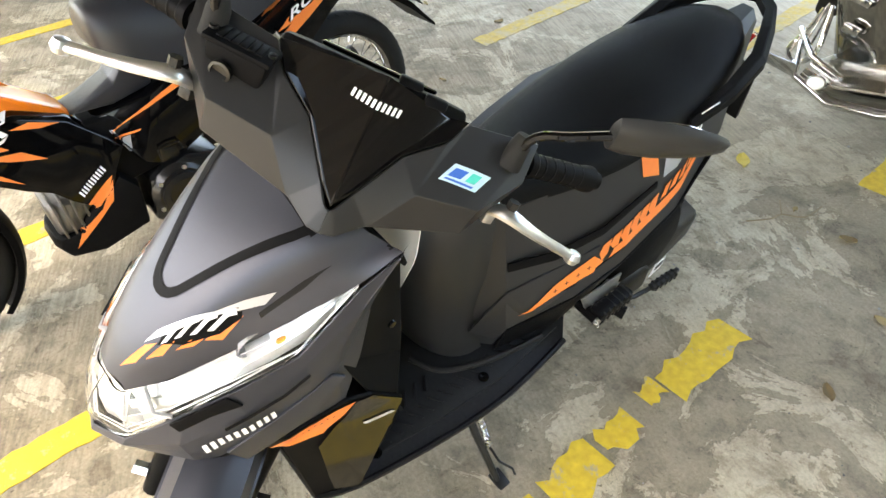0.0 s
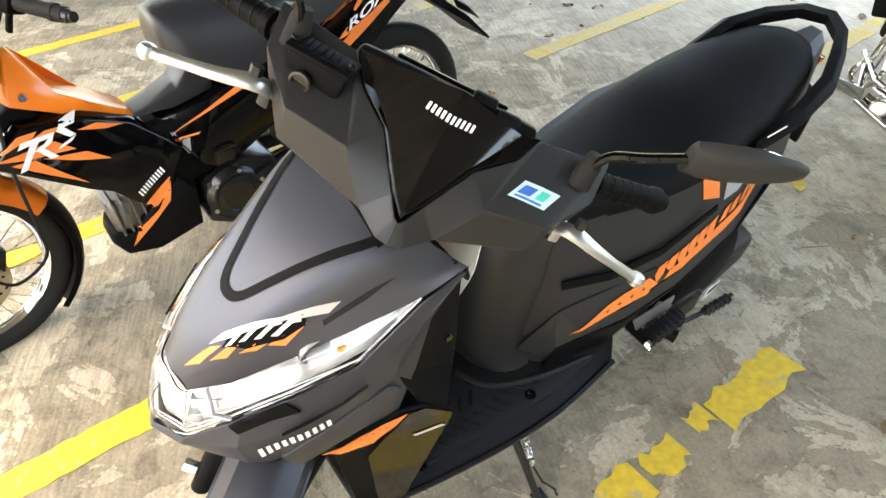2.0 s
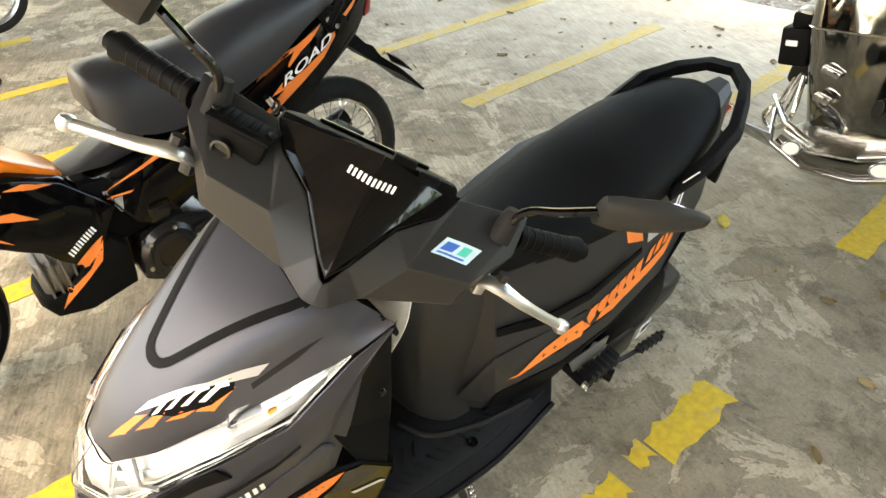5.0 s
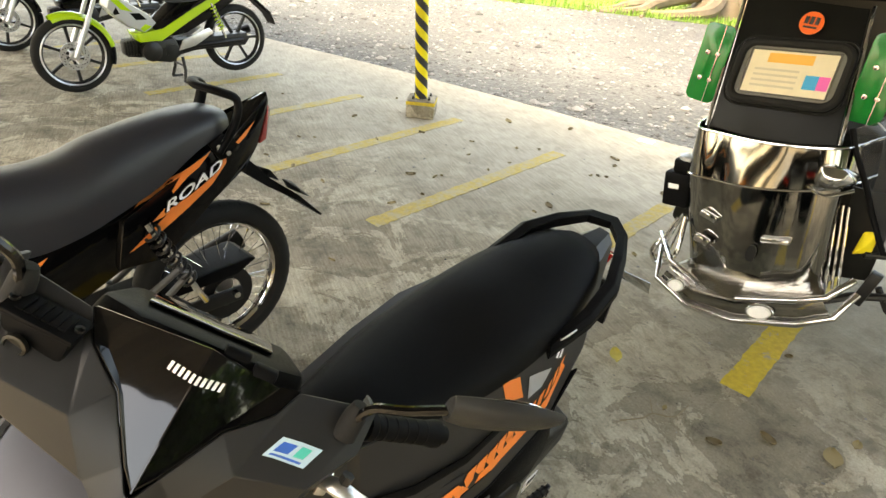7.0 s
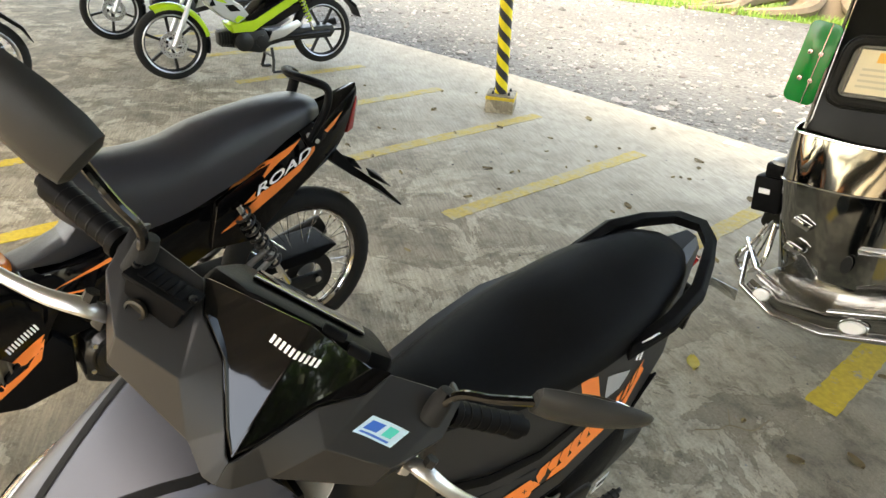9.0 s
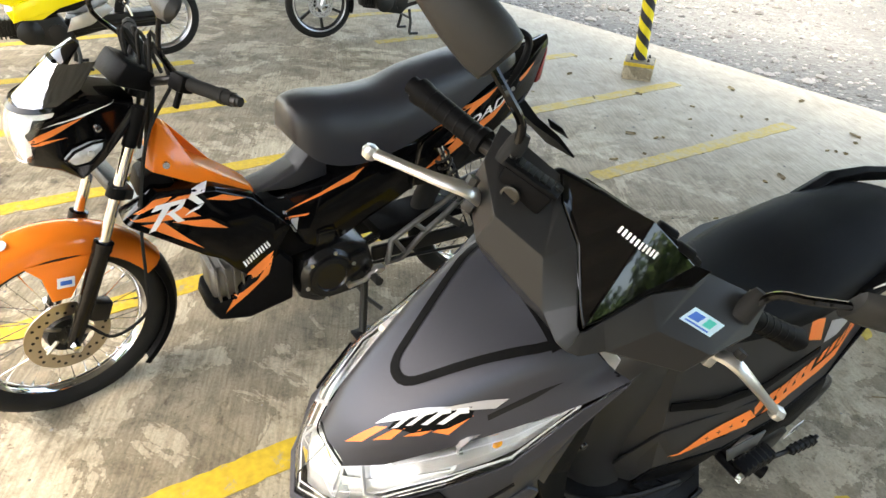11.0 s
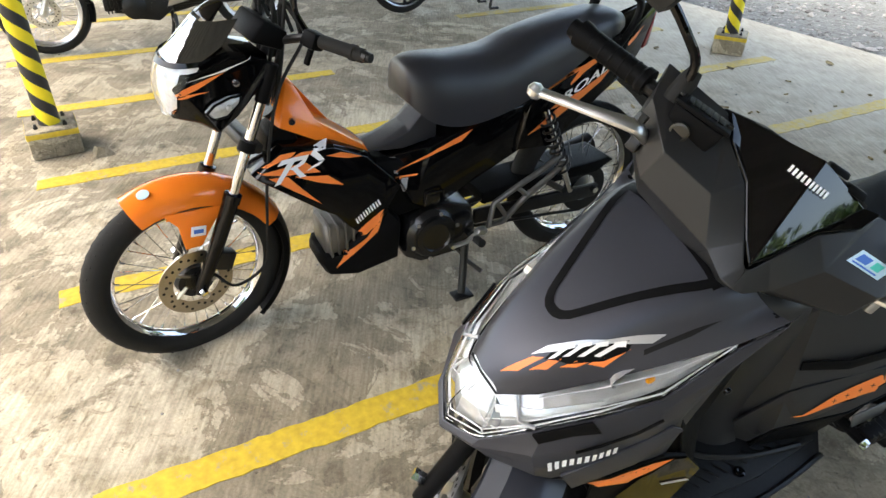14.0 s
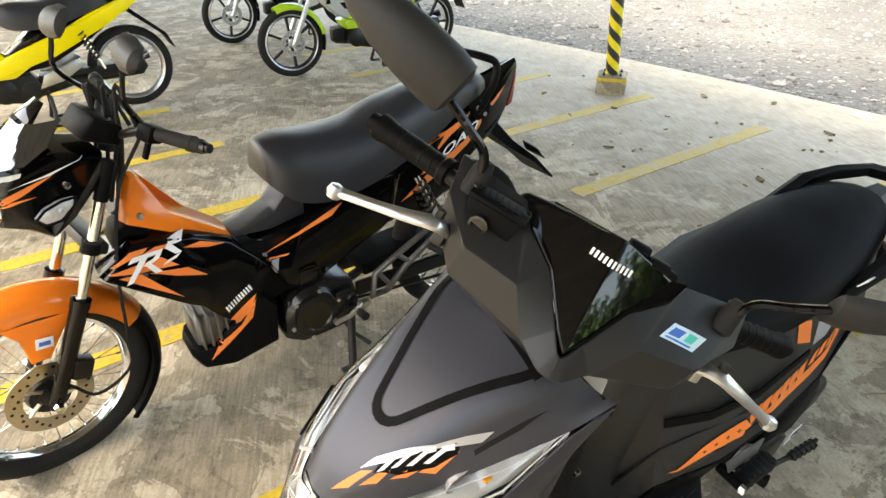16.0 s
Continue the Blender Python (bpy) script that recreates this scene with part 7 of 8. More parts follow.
part("window_rubber", tube(rrect(0.185, 0.108, 0.05, 0.006), 0.016, 8, closed=True), M_RUBBER, trike, "black window rubber")
part("window_moulding", tube(rrect(0.205, 0.128, 0.06, 0.004), 0.0045, 8, closed=True), M_FIBRE, trike, "raised black window surround")
bm = bmesh.new()
bm.faces.new([bm.verts.new(p) for p in rrect(0.183, 0.106, 0.05, 0.003)])
part("window_pane", bm, mat("dusty_window", (0.18, 0.18, 0.16), 0.06, 0, coat=0.8), trike, "dusty window pane")
def card(u0, v0, u1, v1, off, m_, name, parent, label=""):
    out = nrm if nrm.y < 0 else -nrm
    b = bmesh.new()
    q = [b.verts.new(c + axis_u * u + axis_v * v + out * off) for u, v in ((u0, v0), (u1, v0), (u1, v1), (u0, v1))]
    q2 = [b.verts.new(v.co - out * 0.001) for v in q]
    b.faces.new(q)
    b.faces.new(q2[::-1])
    for k in range(4):
        b.faces.new((q[k], q2[k], q2[(k + 1) % 4], q[(k + 1) % 4]))
    return part(name, b, m_, parent, label, smooth=False)


cd = card(-0.145, -0.078, 0.145, 0.078, 0.006, mat("cream_card", (0.72, 0.62, 0.42), 0.4, 0, 0.1, 20), "route_card", trike, "cream and orange printed card behind the window")
card(-0.085, 0.035, 0.070, 0.070, 0.0075, mat("orange_card_print", (0.80, 0.42, 0.08), 0.5), "card_print", cd, "orange print")
card(0.060, -0.050, 0.105, 0.000, 0.0075, mat("cyan_card_print", (0.02, 0.35, 0.60), 0.5), "card_print", cd, "blue print")
card(0.105, -0.050, 0.142, 0.000, 0.0075, mat("pink_card_print", (0.80, 0.12, 0.40), 0.5), "card_print", cd, "pink print")
for k in range(4):
    card(-0.12, -0.055 + 0.02 * k, 0.035, -0.047 + 0.02 * k, 0.0075, mat("grey_card_print", (0.55, 0.48, 0.34), 0.5) if k == 0 else bpy.data.materials["grey_card_print"], "card_print", cd)
for s in (1, -1):
    for u in (0.150,):
        card(s * u - 0.003, -0.084, s * u + 0.003, 0.084, 0.010, M_CHROME, "card_frame", cd)
    card(-0.15, s * 0.081 - 0.003, 0.15, s * 0.081 + 0.003, 0.010, M_CHROME, "card_frame", cd)
rsg = moved(lathe([(0.0, -0.003), (0.040, -0.003), (0.040, 0.003), (0.0, 0.003)], 32, "Y"), Matrix.Translation((-0.068, 0.345, 1.232)) @ Matrix.Rotation(radians(-20), 4, "X"))
rd = part("round_plate", rsg, mat("orange_red_enamel", (0.80, 0.13, 0.02), 0.35), trike, "round orange number disc")
for k in range(3):
    part("plate_bar", moved(box((0.013, 0.002, 0.026), (0.018 * (k - 1), -0.005, 0.008), 0.0005), Matrix.Translation((-0.068, 0.345, 1.232)) @ Matrix.Rotation(radians(-20), 4, "X")), M_BPAINT, rd)
part("plate_bar", moved(box((0.045, 0.002, 0.007), (0, -0.005, -0.016), 0.0005), Matrix.Translation((-0.068, 0.345, 1.232)) @ Matrix.Rotation(radians(-20), 4, "X")), M_BPAINT, rd)
# green wind flaps
for x, z, a in ((-0.365, 1.035, 4), (0.206, 1.095, 1)):
    r = []
    for sx, sy, a0 in ((1, 1, 0), (-1, 1, 90), (-1, -1, 180), (1, -1, 270)):
        for k in range(5):
            q = radians(a0 + 22.5 * k)
            r.append((sx * (0.058 - 0.025) + 0.025 * math.cos(q), sy * (0.15 - 0.025) + 0.025 * math.sin(q)))
    fp = part("wind_flap", moved(plate(r, 0.006, "XZ", 0, 0.001), Matrix.Translation((x, 0.29, z)) @ Matrix.Rotation(radians(a), 4, "Y")), M_GREEN, trike, "green acrylic wind flap")
    part("flap_rod", moved(tube([(0.02, -0.012, -0.15), (0.02, -0.012, 0.15)], 0.0022, 8), Matrix.Translation((x, 0.29, z)) @ Matrix.Rotation(radians(a), 4, "Y")), M_CHROME, fp)
    for u, v in ((-0.02, 0.04), (0.02, 0.04), (-0.02, -0.06), (0.02, -0.06)):
        part("flap_bolt", moved(lathe([(0.0, -0.008), (0.009, -0.006), (0.010, 0.0)], 14, "Y", (u, -0.004, v)), Matrix.Translation((x, 0.29, z)) @ Matrix.Rotation(radians(a), 4, "Y")), M_CHROME, fp, "chrome bolt")
part("pillar", tube([(-0.285, 0.21, 0.82), (-0.338, 0.40, 1.30)], 0.007, 10), M_CHROME, trike, "chrome windscreen pillar")
part("pillar", tube([(0.180, 0.22, 0.87), (0.095, 0.41, 1.31)], 0.007, 10), M_CHROME, trike, "chrome windscreen pillar")
part("roof_visor", loft([[(-0.48, y, z), (-0.1, y - 0.02, z + 0.03), (0.30, y, z + 0.03), (0.30, y + 0.01, z + 0.05), (-0.1, y - 0.01, z + 0.05), (-0.48, y + 0.01, z + 0.02)] for y, z in ((0.30, 1.335), (0.42, 1.36), (1.5, 1.40))]), M_STEEL, trike, "polished roof with a front lip")
# fittings on the sheet
part("bracket", box((0.07, 0.03, 0.025), (-0.150, 0.125, 0.50), 0.004, (0, 12, 0)), M_CHROME, trike, "chrome bracket")
part("bracket", box((0.06, 0.03, 0.03), (-0.145, 0.11, 0.40), 0.004, (0, 12, 0)), M_CHROME, trike, "chrome bracket")
part("bracket", box((0.10, 0.025, 0.018), (0.11, 0.11, 0.50), 0.004, (0, -14, 0)), M_CHROME, trike, "chrome bracket")
part("slot", moved(lathe([(0.0, -0.004), (1.0, -0.004), (1.0, 0.004), (0.0, 0.004)], 20, "Y"), Matrix.Translation((0.045, 0.108, 0.42)) @ Matrix.Diagonal((0.018, 1, 0.035, 1))), M_IRON, trike, "dark oval slot")
part("lamp_pod", hull([(0.15, 0.13, 0.738), (0.168, 0.10, 0.822), (0.250, 0.10, 0.835), (0.288, 0.14, 0.775), (0.22, 0.10, 0.738), (0.20, 0.065, 0.785), (0.24, 0.07, 0.79), (0.16, 0.2, 0.80), (0.28, 0.2, 0.80)], 0.012, 3), M_CHROME, trike, "rounded chrome lamp pod")
part("pod_rim", tube([(0.150, 0.118, 0.730), (0.215, 0.085, 0.728), (0.285, 0.125, 0.760)], 0.007, 8, curve=4), M_CHROME, trike, "chrome rim")
for x in (0.262, 0.281, 0.300, 0.319, 0.338):
    part("grille_bar", tube([(x + 0.015, 0.17, 0.36 + 0.2 * (x - 0.262)), (x - 0.055, 0.19, 0.68)], 0.0055, 8), M_CHROME, trike, "chrome upright")
# dark plate added in place of the shade inside the opening
part("door_fill", plate([(0.27, 0.38), (0.42, 0.42), (0.42, 0.75), (0.27, 0.74)], 0.01, "XZ", 0.24, 0.002), M_FIBRE, trike, "dark plate put in for the shaded side opening")
part("yellow_cloth", hull([(0.34, 0.225, 0.50), (0.40, 0.225, 0.53), (0.40, 0.225, 0.62), (0.35, 0.225, 0.60), (0.37, 0.20, 0.55)], 0.004), mat("yellow_cloth", (0.75, 0.60, 0.03), 0.8, 0, 0.2, 15), trike, "folded yellow cloth")
# clear curtain and link bars towards the towing motorcycle
cu = [(0.197, 0.22, 0.937), (0.261, 0.23, 0.974), (0.290, 0.24, 1.040), (0.382, 0.25, 1.025), (0.395, 0.24, 0.883), (0.443, 0.24, 0.785), (0.542, 0.24, 0.649), (0.482, 0.215, 0.592), (0.433, 0.20, 0.549), (0.358, 0.20, 0.669), (0.305, 0.205, 0.760), (0.236, 0.21, 0.866)]
fi = part("curtain", shell(cu, [(0, 1, 11), (1, 2, 3, 4), (1, 4, 10, 11), (4, 5, 9, 10), (5, 6, 7, 9), (7, 8, 9)], 0.002, 0), M_FILM, trike, "smoky clear plastic curtain", angle=8)
fi.visible_shadow = False
part("curtain_hem", tube([cu[k] for k in (0, 11, 10, 9, 8)], 0.010, 8, curve=3), M_BLACKP, fi, "black curtain hem")
part("curtain_hem", tube([cu[k] for k in (8, 7, 6)], 0.008, 8), M_BLACKP, fi, "black curtain hem")
part("curtain_hem", tube([cu[k] for k in (6, 5, 4, 3)], 0.010, 8, curve=3), M_BLACKP, fi, "black curtain hem")
# glints on the folds, drawn as thin silver lines
part("curtain_fold", tube([cu[1], (0.330, 0.225, 0.930), cu[4]], 0.0025, 6), M_SILVER, fi, "silver line drawn for the glint on a fold")
part("curtain_fold", tube([cu[2], (0.350, 0.235, 0.960), cu[4]], 0.0025, 6), M_SILVER, fi, "silver line drawn for the glint on a fold")
part("link_bar", tube([(0.20, 0.10, 0.25), (0.40, 0.20, 0.36), (0.75, 0.40, 0.42)], 0.016, 10), M_IRON, trike, "black link bar")
part("link_bar", tube([(0.38, 0.22, 0.52), (0.80, 0.45, 0.56)], 0.014, 10), M_IRON, trike, "black link bar")
for pts, r_ in (([(0.49, 0.30, 0.42), (0.515, 0.30, 0.75), (0.555, 0.36, 1.06)], 0.012), ([(0.545, 0.33, 0.44), (0.560, 0.34, 0.80), (0.60, 0.42, 1.02)], 0.009), ([(0.45, 0.28, 0.66), (0.66, 0.34, 0.70)], 0.010), ([(0.50, 0.30, 0.86), (0.68, 0.40, 0.90)], 0.010), ([(0.46, 0.26, 0.40), (0.54, 0.28, 0.30), (0.66, 0.30, 0.34)], 0.012)):
    part("guard_bar", tube(pts, r_, 8, curve=3), M_IRON, trike, "black guard bar beside the sidecar")
part("link_clamp", box((0.04, 0.04, 0.14), (0.43, 0.22, 0.40), 0.005, (0, 12, 0)), M_IRON, trike, "black clamp")
wheel(trike, 0.27, 0.075, 0.215, at=(-0.30, 0.95, 0.27), n=24, name="sidecar_wheel")
tm = part("towing_frame", tube([(0.70, 0.36, 0.70), (0.70, 0.70, 0.60), (0.70, 1.2, 0.62)], 0.03, 10), M_IRON, trike, "black frame of the towing motorcycle")
wheel(tm, 0.285, 0.075, 0.225, at=(0.70, 0.25, 0.285), n=30, name="front_wheel")
wheel(tm, 0.285, 0.085, 0.225, at=(0.70, 1.50, 0.285), n=30, name="rear_wheel")
for s in (1, -1):
    part("fork_leg", tube([(0.70 + s * 0.085, 0.25, 0.285), (0.70 + s * 0.085, 0.38, 0.62), (0.70 + s * 0.085, 0.50, 0.95)], [0.018, 0.020, 0.014], 12), M_CHROME, tm, "chrome fork leg")
part("tank", hull([(0.70 + x, y, z) for x in (-0.12, 0.12) for y, z in ((0.62, 0.80), (0.65, 0.92), (0.95, 0.90), (1.0, 0.74), (0.65, 0.70))], 0.03), M_GLOSSB, tm, "black fuel tank")
part("engine", hull([(0.70 + x, y, z) for x in (-0.13, 0.13) for y, z in ((0.60, 0.30), (0.60, 0.60), (0.95, 0.62), (1.0, 0.30))], 0.03), M_IRON, tm, "dark engine")
part("handlebar", tube([(0.37, 0.62, 1.02), (0.60, 0.52, 1.00), (0.80, 0.52, 1.00), (1.03, 0.62, 1.02)], 0.011, 10, curve=4), M_CHROME, tm, "chrome handlebar")
part("front_fender", fender(0.30, -70, 60, 0.055, (0, 0.25, 0.285), 0.03), M_CHROME, tm, "chrome mudguard").location = (0.70, 0, 0)
part("head_lamp", lathe([(0.0, -0.055), (0.06, -0.045), (0.078, -0.015), (0.075, 0.02), (0.03, 0.06), (0.0, 0.065)], 24, "Y", (0.70, 0.40, 0.93)), M_GLOSSB, tm, "black headlamp shell")
part("leg_shield", hull([(0.56, 0.50, 0.86), (0.60, 0.44, 0.88), (0.62, 0.50, 0.48), (0.57, 0.56, 0.46), (0.55, 0.60, 0.70)], 0.01), mat("dark_blue_paint", (0.02, 0.03, 0.07), 0.2, 0, 0.1, 8, coat=0.3), tm, "dark blue leg shield")
part("grip", tube([(0.37, 0.62, 1.02), (0.47, 0.575, 1.012)], 0.017, 12), M_RUBBER, tm, "black rubber grip")
tm.location = (0.06, 0.42, 0)
part("cabin_lining", hull([(-0.30, 0.50, 0.90), (0.24, 0.50, 0.92), (0.30, 0.50, 1.42), (-0.34, 0.50, 1.38), (-0.30, 0.53, 0.90), (0.24, 0.53, 0.92), (0.30, 0.53, 1.42), (-0.34, 0.53, 1.38)], 0.006), mat("dark_brown_lining", (0.05, 0.042, 0.034), 0.6, 0, 0.3, 8), trike, "dark brown cabin lining")
part("roof_lip", tube([(-0.36, 0.36, 1.318), (-0.10, 0.345, 1.332), (0.12, 0.36, 1.345), (0.45, 0.40, 1.36)], 0.014, 10, curve=4), M_BLACKP, trike, "black roof lip")

# ---- parked motorcycles further off ----
M_LIME = mat("lime_green_paint", (0.36, 0.55, 0.02), 0.2, 0, 0.08, 8, coat=0.6)
M_YELLOW = mat("yellow_body_paint", (0.80, 0.66, 0.01), 0.2, 0, 0.08, 8, coat=0.6)


def underbone(label, paint, panel, rim, spokes, m, base=1.17, steer=0.0, front=None, group="parked motorcycles"):
    """A small motorcycle on its centre stand, heading along -y, its front axle over the origin."""
    b = thing("motorcycle", label, "motorcycle", group, m=m)
    R = base
    wheel(b, 0.272, 0.075, 0.215, spokes=spokes, at=(0, R, 0.300), rim_mat=rim, name="rear_wheel")
    h = part("handlebar", tube([(-0.30, 0.10, 0.10), (-0.12, 0.04, 0.13), (0.12, 0.04, 0.13), (0.30, 0.10, 0.10)], 0.011, 10, curve=3), M_IRON, b, "black steering bars")
    h.matrix_local = Matrix.Translation((0, 0.26, 0.85)) @ Matrix.Rotation(radians(-24), 4, "X") @ Matrix.Rotation(radians(steer), 4, "Z")
    a = (0, -0.01, -0.638)
    wheel(h, 0.272, 0.070, 0.215, spokes=spokes, at=a, rim_mat=rim, name="front_wheel", disc=(0.10, 0.05, M_ALU))
    for s in (1, -1):
        part("fork_leg", tube([(s * 0.08, 0, 0.0), (s * 0.08, 0, -0.34), (s * 0.08, 0, -0.36), (s * 0.08, -0.01, -0.645)], [0.014, 0.014, 0.020, 0.018], 12), M_ALU, h, "silver fork leg")
        part("grip", tube([(s * 0.19, 0.063, 0.122), (s * 0.31, 0.103, 0.10)], 0.016, 12), M_RUBBER, h, "black grip")
        part("mirror_stem", tube([(s * 0.14, 0.05, 0.13), (s * 0.16, 0.05, 0.26)], 0.006, 8), M_IRON, h)
        part("mirror", moved(lathe([(0.0, -0.02), (0.8, -0.015), (1.0, 0.0), (0.0, 0.002)], 20, "Y"), Matrix.Translation((s * 0.18, 0.05, 0.29)) @ Matrix.Diagonal((0.06, 1, 0.038, 1))), M_BLACKP, h, "black mirror")
    part("front_fender", fender(0.290, -56, 48, 0.06, a, 0.035), front or paint, h, "painted front mudguard")
    part("fender_flap", fender(0.286, -84, -54, 0.05, a, 0.03), M_BLACKP, h, "black mudguard flap")
    for hub, wy, wz, wr in ((h, a[1], a[2], 0.214), (b, R, 0.300, 0.214)):
        for sx in (1, -1):
            part("rim_edge", lathe([(wr, -0.004), (wr + 0.007, 0.0), (wr, 0.004), (wr - 0.006, 0.0)], 40, "X", (sx * 0.030, wy, wz), closed=True), M_ALU, hub, "bright rim edge")
    f = part("headlamp_fairing", slab([(-0.15, 0.02), (-0.18, -0.05), (-0.14, -0.13), (-0.02, -0.12), (0.05, 0.0), (0.02, 0.06), (-0.07, 0.09)], 0.09, 0.02, 0.03, 0.005), paint, h, "painted headlamp fairing")
    part("headlamp_lens", hull([(x, y, z) for x in (-0.06, 0.06) for y, z in ((-0.165, 0.0), (-0.198, -0.05), (-0.17, -0.10), (-0.14, -0.05))], 0.008), M_REFL, f, "headlamp lens")
    part("leg_cover", slab([(0.24, 0.60), (0.29, 0.72), (0.35, 0.66), (0.54, 0.54), (0.60, 0.46), (0.50, 0.40), (0.38, 0.45), (0.29, 0.53)], 0.085, 0.012, 0.03, 0.004), panel, b, "painted leg cover")
    sd_ = part("side_stripe", slab([(0.42, 0.40), (0.62, 0.43), (0.86, 0.56), (1.10, 0.68), (1.30, 0.75), (1.10, 0.62), (0.80, 0.45), (0.60, 0.34), (0.44, 0.34)], 0.108, 0.006, 0.02, 0.003), paint, b, "painted side stripe")
    part("side_cover", slab([(0.55, 0.45), (0.80, 0.64), (1.20, 0.74), (1.36, 0.80), (1.30, 0.66), (1.05, 0.50), (0.80, 0.38), (0.60, 0.36)], 0.098, 0.010, 0.02, 0.004), M_GLOSSB, b, "black side cover")
    sr_ = [(0.60, 0.06, 0.74, 0.66), (0.68, 0.10, 0.775, 0.62), (0.85, 0.12, 0.770, 0.62), (1.0, 0.12, 0.805, 0.65), (1.2, 0.105, 0.835, 0.72), (1.34, 0.07, 0.835, 0.77)]
    cols_ = list(zip(*[rs_ring(*r) for r in sr_]))
    g_ = [smooth_path(c_, 3) for c_ in cols_]
    part("seat", loft([[q[i] for q in g_] for i in range(len(g_[0]))]), M_VINYL2, b, "black vinyl seat", angle=50)
    part("grab_rail", tube([(0.09, 1.22, 0.74), (0.10, 1.36, 0.84), (0.0, 1.42, 0.87), (-0.10, 1.36, 0.84), (-0.09, 1.22, 0.74)], 0.011, 10, curve=4), M_BLACKP, b, "black grab rail")
    part("tail_cover", slab([(1.15, 0.66), (1.25, 0.76), (1.48, 0.84), (1.47, 0.77), (1.34, 0.66)], 0.07, 0.01, 0.02, 0.004), panel, b, "painted tail cover")
    part("rear_fender", loft([[(-0.05, 1.36, 0.68), (0.05, 1.36, 0.68), (0.05, 1.34, 0.66), (-0.05, 1.34, 0.66)], [(-0.07, 1.56, 0.50), (0.07, 1.56, 0.50), (0.07, 1.55, 0.48), (-0.07, 1.55, 0.48)], [(-0.07, 1.60, 0.40), (0.07, 1.60, 0.40), (0.07, 1.595, 0.40), (-0.07, 1.595, 0.40)]]), M_BLACKP, b, "black rear mudguard")
    part("engine_case", join(hull([(x, y, z) for x in (-0.11, 0.11) for y, z in ((0.50, 0.20), (0.50, 0.34), (0.70, 0.36), (0.76, 0.24), (0.66, 0.17))], 0.014), lathe([(0.07, -0.12), (0.075, 0.115), (0.05, 0.13), (0.0, 0.132)], 28, "X", (0.0, 0.52, 0.27)), lathe([(0.05, -0.12), (0.052, 0.115), (0.0, 0.125)], 24, "X", (0.0, 0.67, 0.26))), M_IRON, b, "dark engine case")
    cy_ = part("cylinder", box((0.09, 0.16, 0.10), (0, 0.42, 0.29), 0.01), M_IRON, b, "dark cylinder")
    for k in range(6):
        part("fin", box((0.12, 0.008, 0.12), (0, 0.36 + 0.022 * k, 0.29), 0.002), M_IRON, cy_)
    for s in (1, -1):
        part("swing_arm", hull([(s * 0.075, 0.74, 0.30), (s * 0.075, 0.74, 0.25), (s * 0.095, 0.74, 0.28), (s * 0.075, R + 0.04, 0.32), (s * 0.075, R + 0.04, 0.28), (s * 0.095, R + 0.04, 0.30)], 0.004), M_IRON, b, "black swing arm")
        part("peg_bracket", plate([(0.72, 0.26), (0.76, 0.34), (0.98, 0.42), (1.02, 0.38), (0.86, 0.29)], 0.01, "YZ", s * 0.115, 0.003), M_ALU, b, "silver peg bracket")
        sh_ = part("shock", tube([(s * 0.105, 1.02, 0.60), (s * 0.105, 1.12, 0.33)], 0.010, 8), M_CHROME, b, "rear shock absorber")
        part("spring", spring((s * 0.105, 1.025, 0.585), (s * 0.105, 1.095, 0.40), 0.022, 0.005, 7, 10), paint if paint is M_LIME else M_IRON, sh_)
    part("chain_case", slab([(0.74, 0.33), (R + 0.08, 0.35), (R + 0.10, 0.30), (R + 0.06, 0.25), (0.74, 0.24)], 0.07, 0.006, 0.014, 0.003), M_IRON, b, "dark chain case")
    part("centre_stand", join(tube([(0.07, 0.76, 0.20), (0.10, 0.76, 0.10), (0.12, 0.74, 0.012)], 0.013, 8), tube([(-0.07, 0.76, 0.20), (-0.10, 0.76, 0.10), (-0.12, 0.74, 0.012)], 0.013, 8), tube([(0.12, 0.74, 0.010), (0.12, 0.82, 0.010)], 0.010, 8), tube([(-0.12, 0.74, 0.010), (-0.12, 0.82, 0.010)], 0.010, 8), tube([(-0.09, 0.76, 0.13), (0.09, 0.76, 0.13)], 0.009, 8)), M_IRON, b, "centre stand")
    part("exhaust", tube([(-0.06, 0.40, 0.22), (-0.11, 0.70, 0.17), (-0.13, 1.0, 0.24), (-0.14, 1.45, 0.34)], [0.016, 0.018, 0.034, 0.036], 14), M_IRON, b, "dark exhaust")
    return b


green = underbone("lime green and white underbone motorcycle with cast wheels", M_LIME, mat("silver_white_body_paint", (0.42, 0.43, 0.42), 0.2, 0, 0.05, 8, coat=0.6), M_IRON, 6, Matrix.Translation((-4.34, 2.75, 0)) @ Matrix.Rotation(radians(-4.5), 4, "Z"), 1.25)
gc = [o for o in green.children if o.name.startswith("leg_cover")]
decals(gc[0], gc, [[(0.42, 0.40), (0.50, 0.47), (0.60, 0.43), (0.50, 0.375)], [(0.34, 0.44), (0.42, 0.42), (0.52, 0.36), (0.46, 0.365)], [(0.27, 0.66), (0.32, 0.66), (0.42, 0.56), (0.34, 0.58)]], M_LIME, "lime green print", cuts=3)
decals(gc[0], gc, [[(0.40, 0.55), (0.47, 0.55), (0.52, 0.50), (0.44, 0.50)], [(0.27, 0.54), (0.31, 0.60), (0.33, 0.55)]], M_BLACKP, "black print", cuts=3)
yellow = underbone("yellow and black underbone motorcycle with a long yellow tail", M_YELLOW, M_YELLOW, M_ALU, "wire", Matrix.Translation((-4.20, 0.20, 0)), 1.30, front=M_BLACKP)
black = underbone("black motorcycle with dark five-spoke cast wheels", M_GLOSSB, M_GLOSSB, M_IRON, 5, Matrix.Translation((-5.85, 2.77, 0)), 1.25)
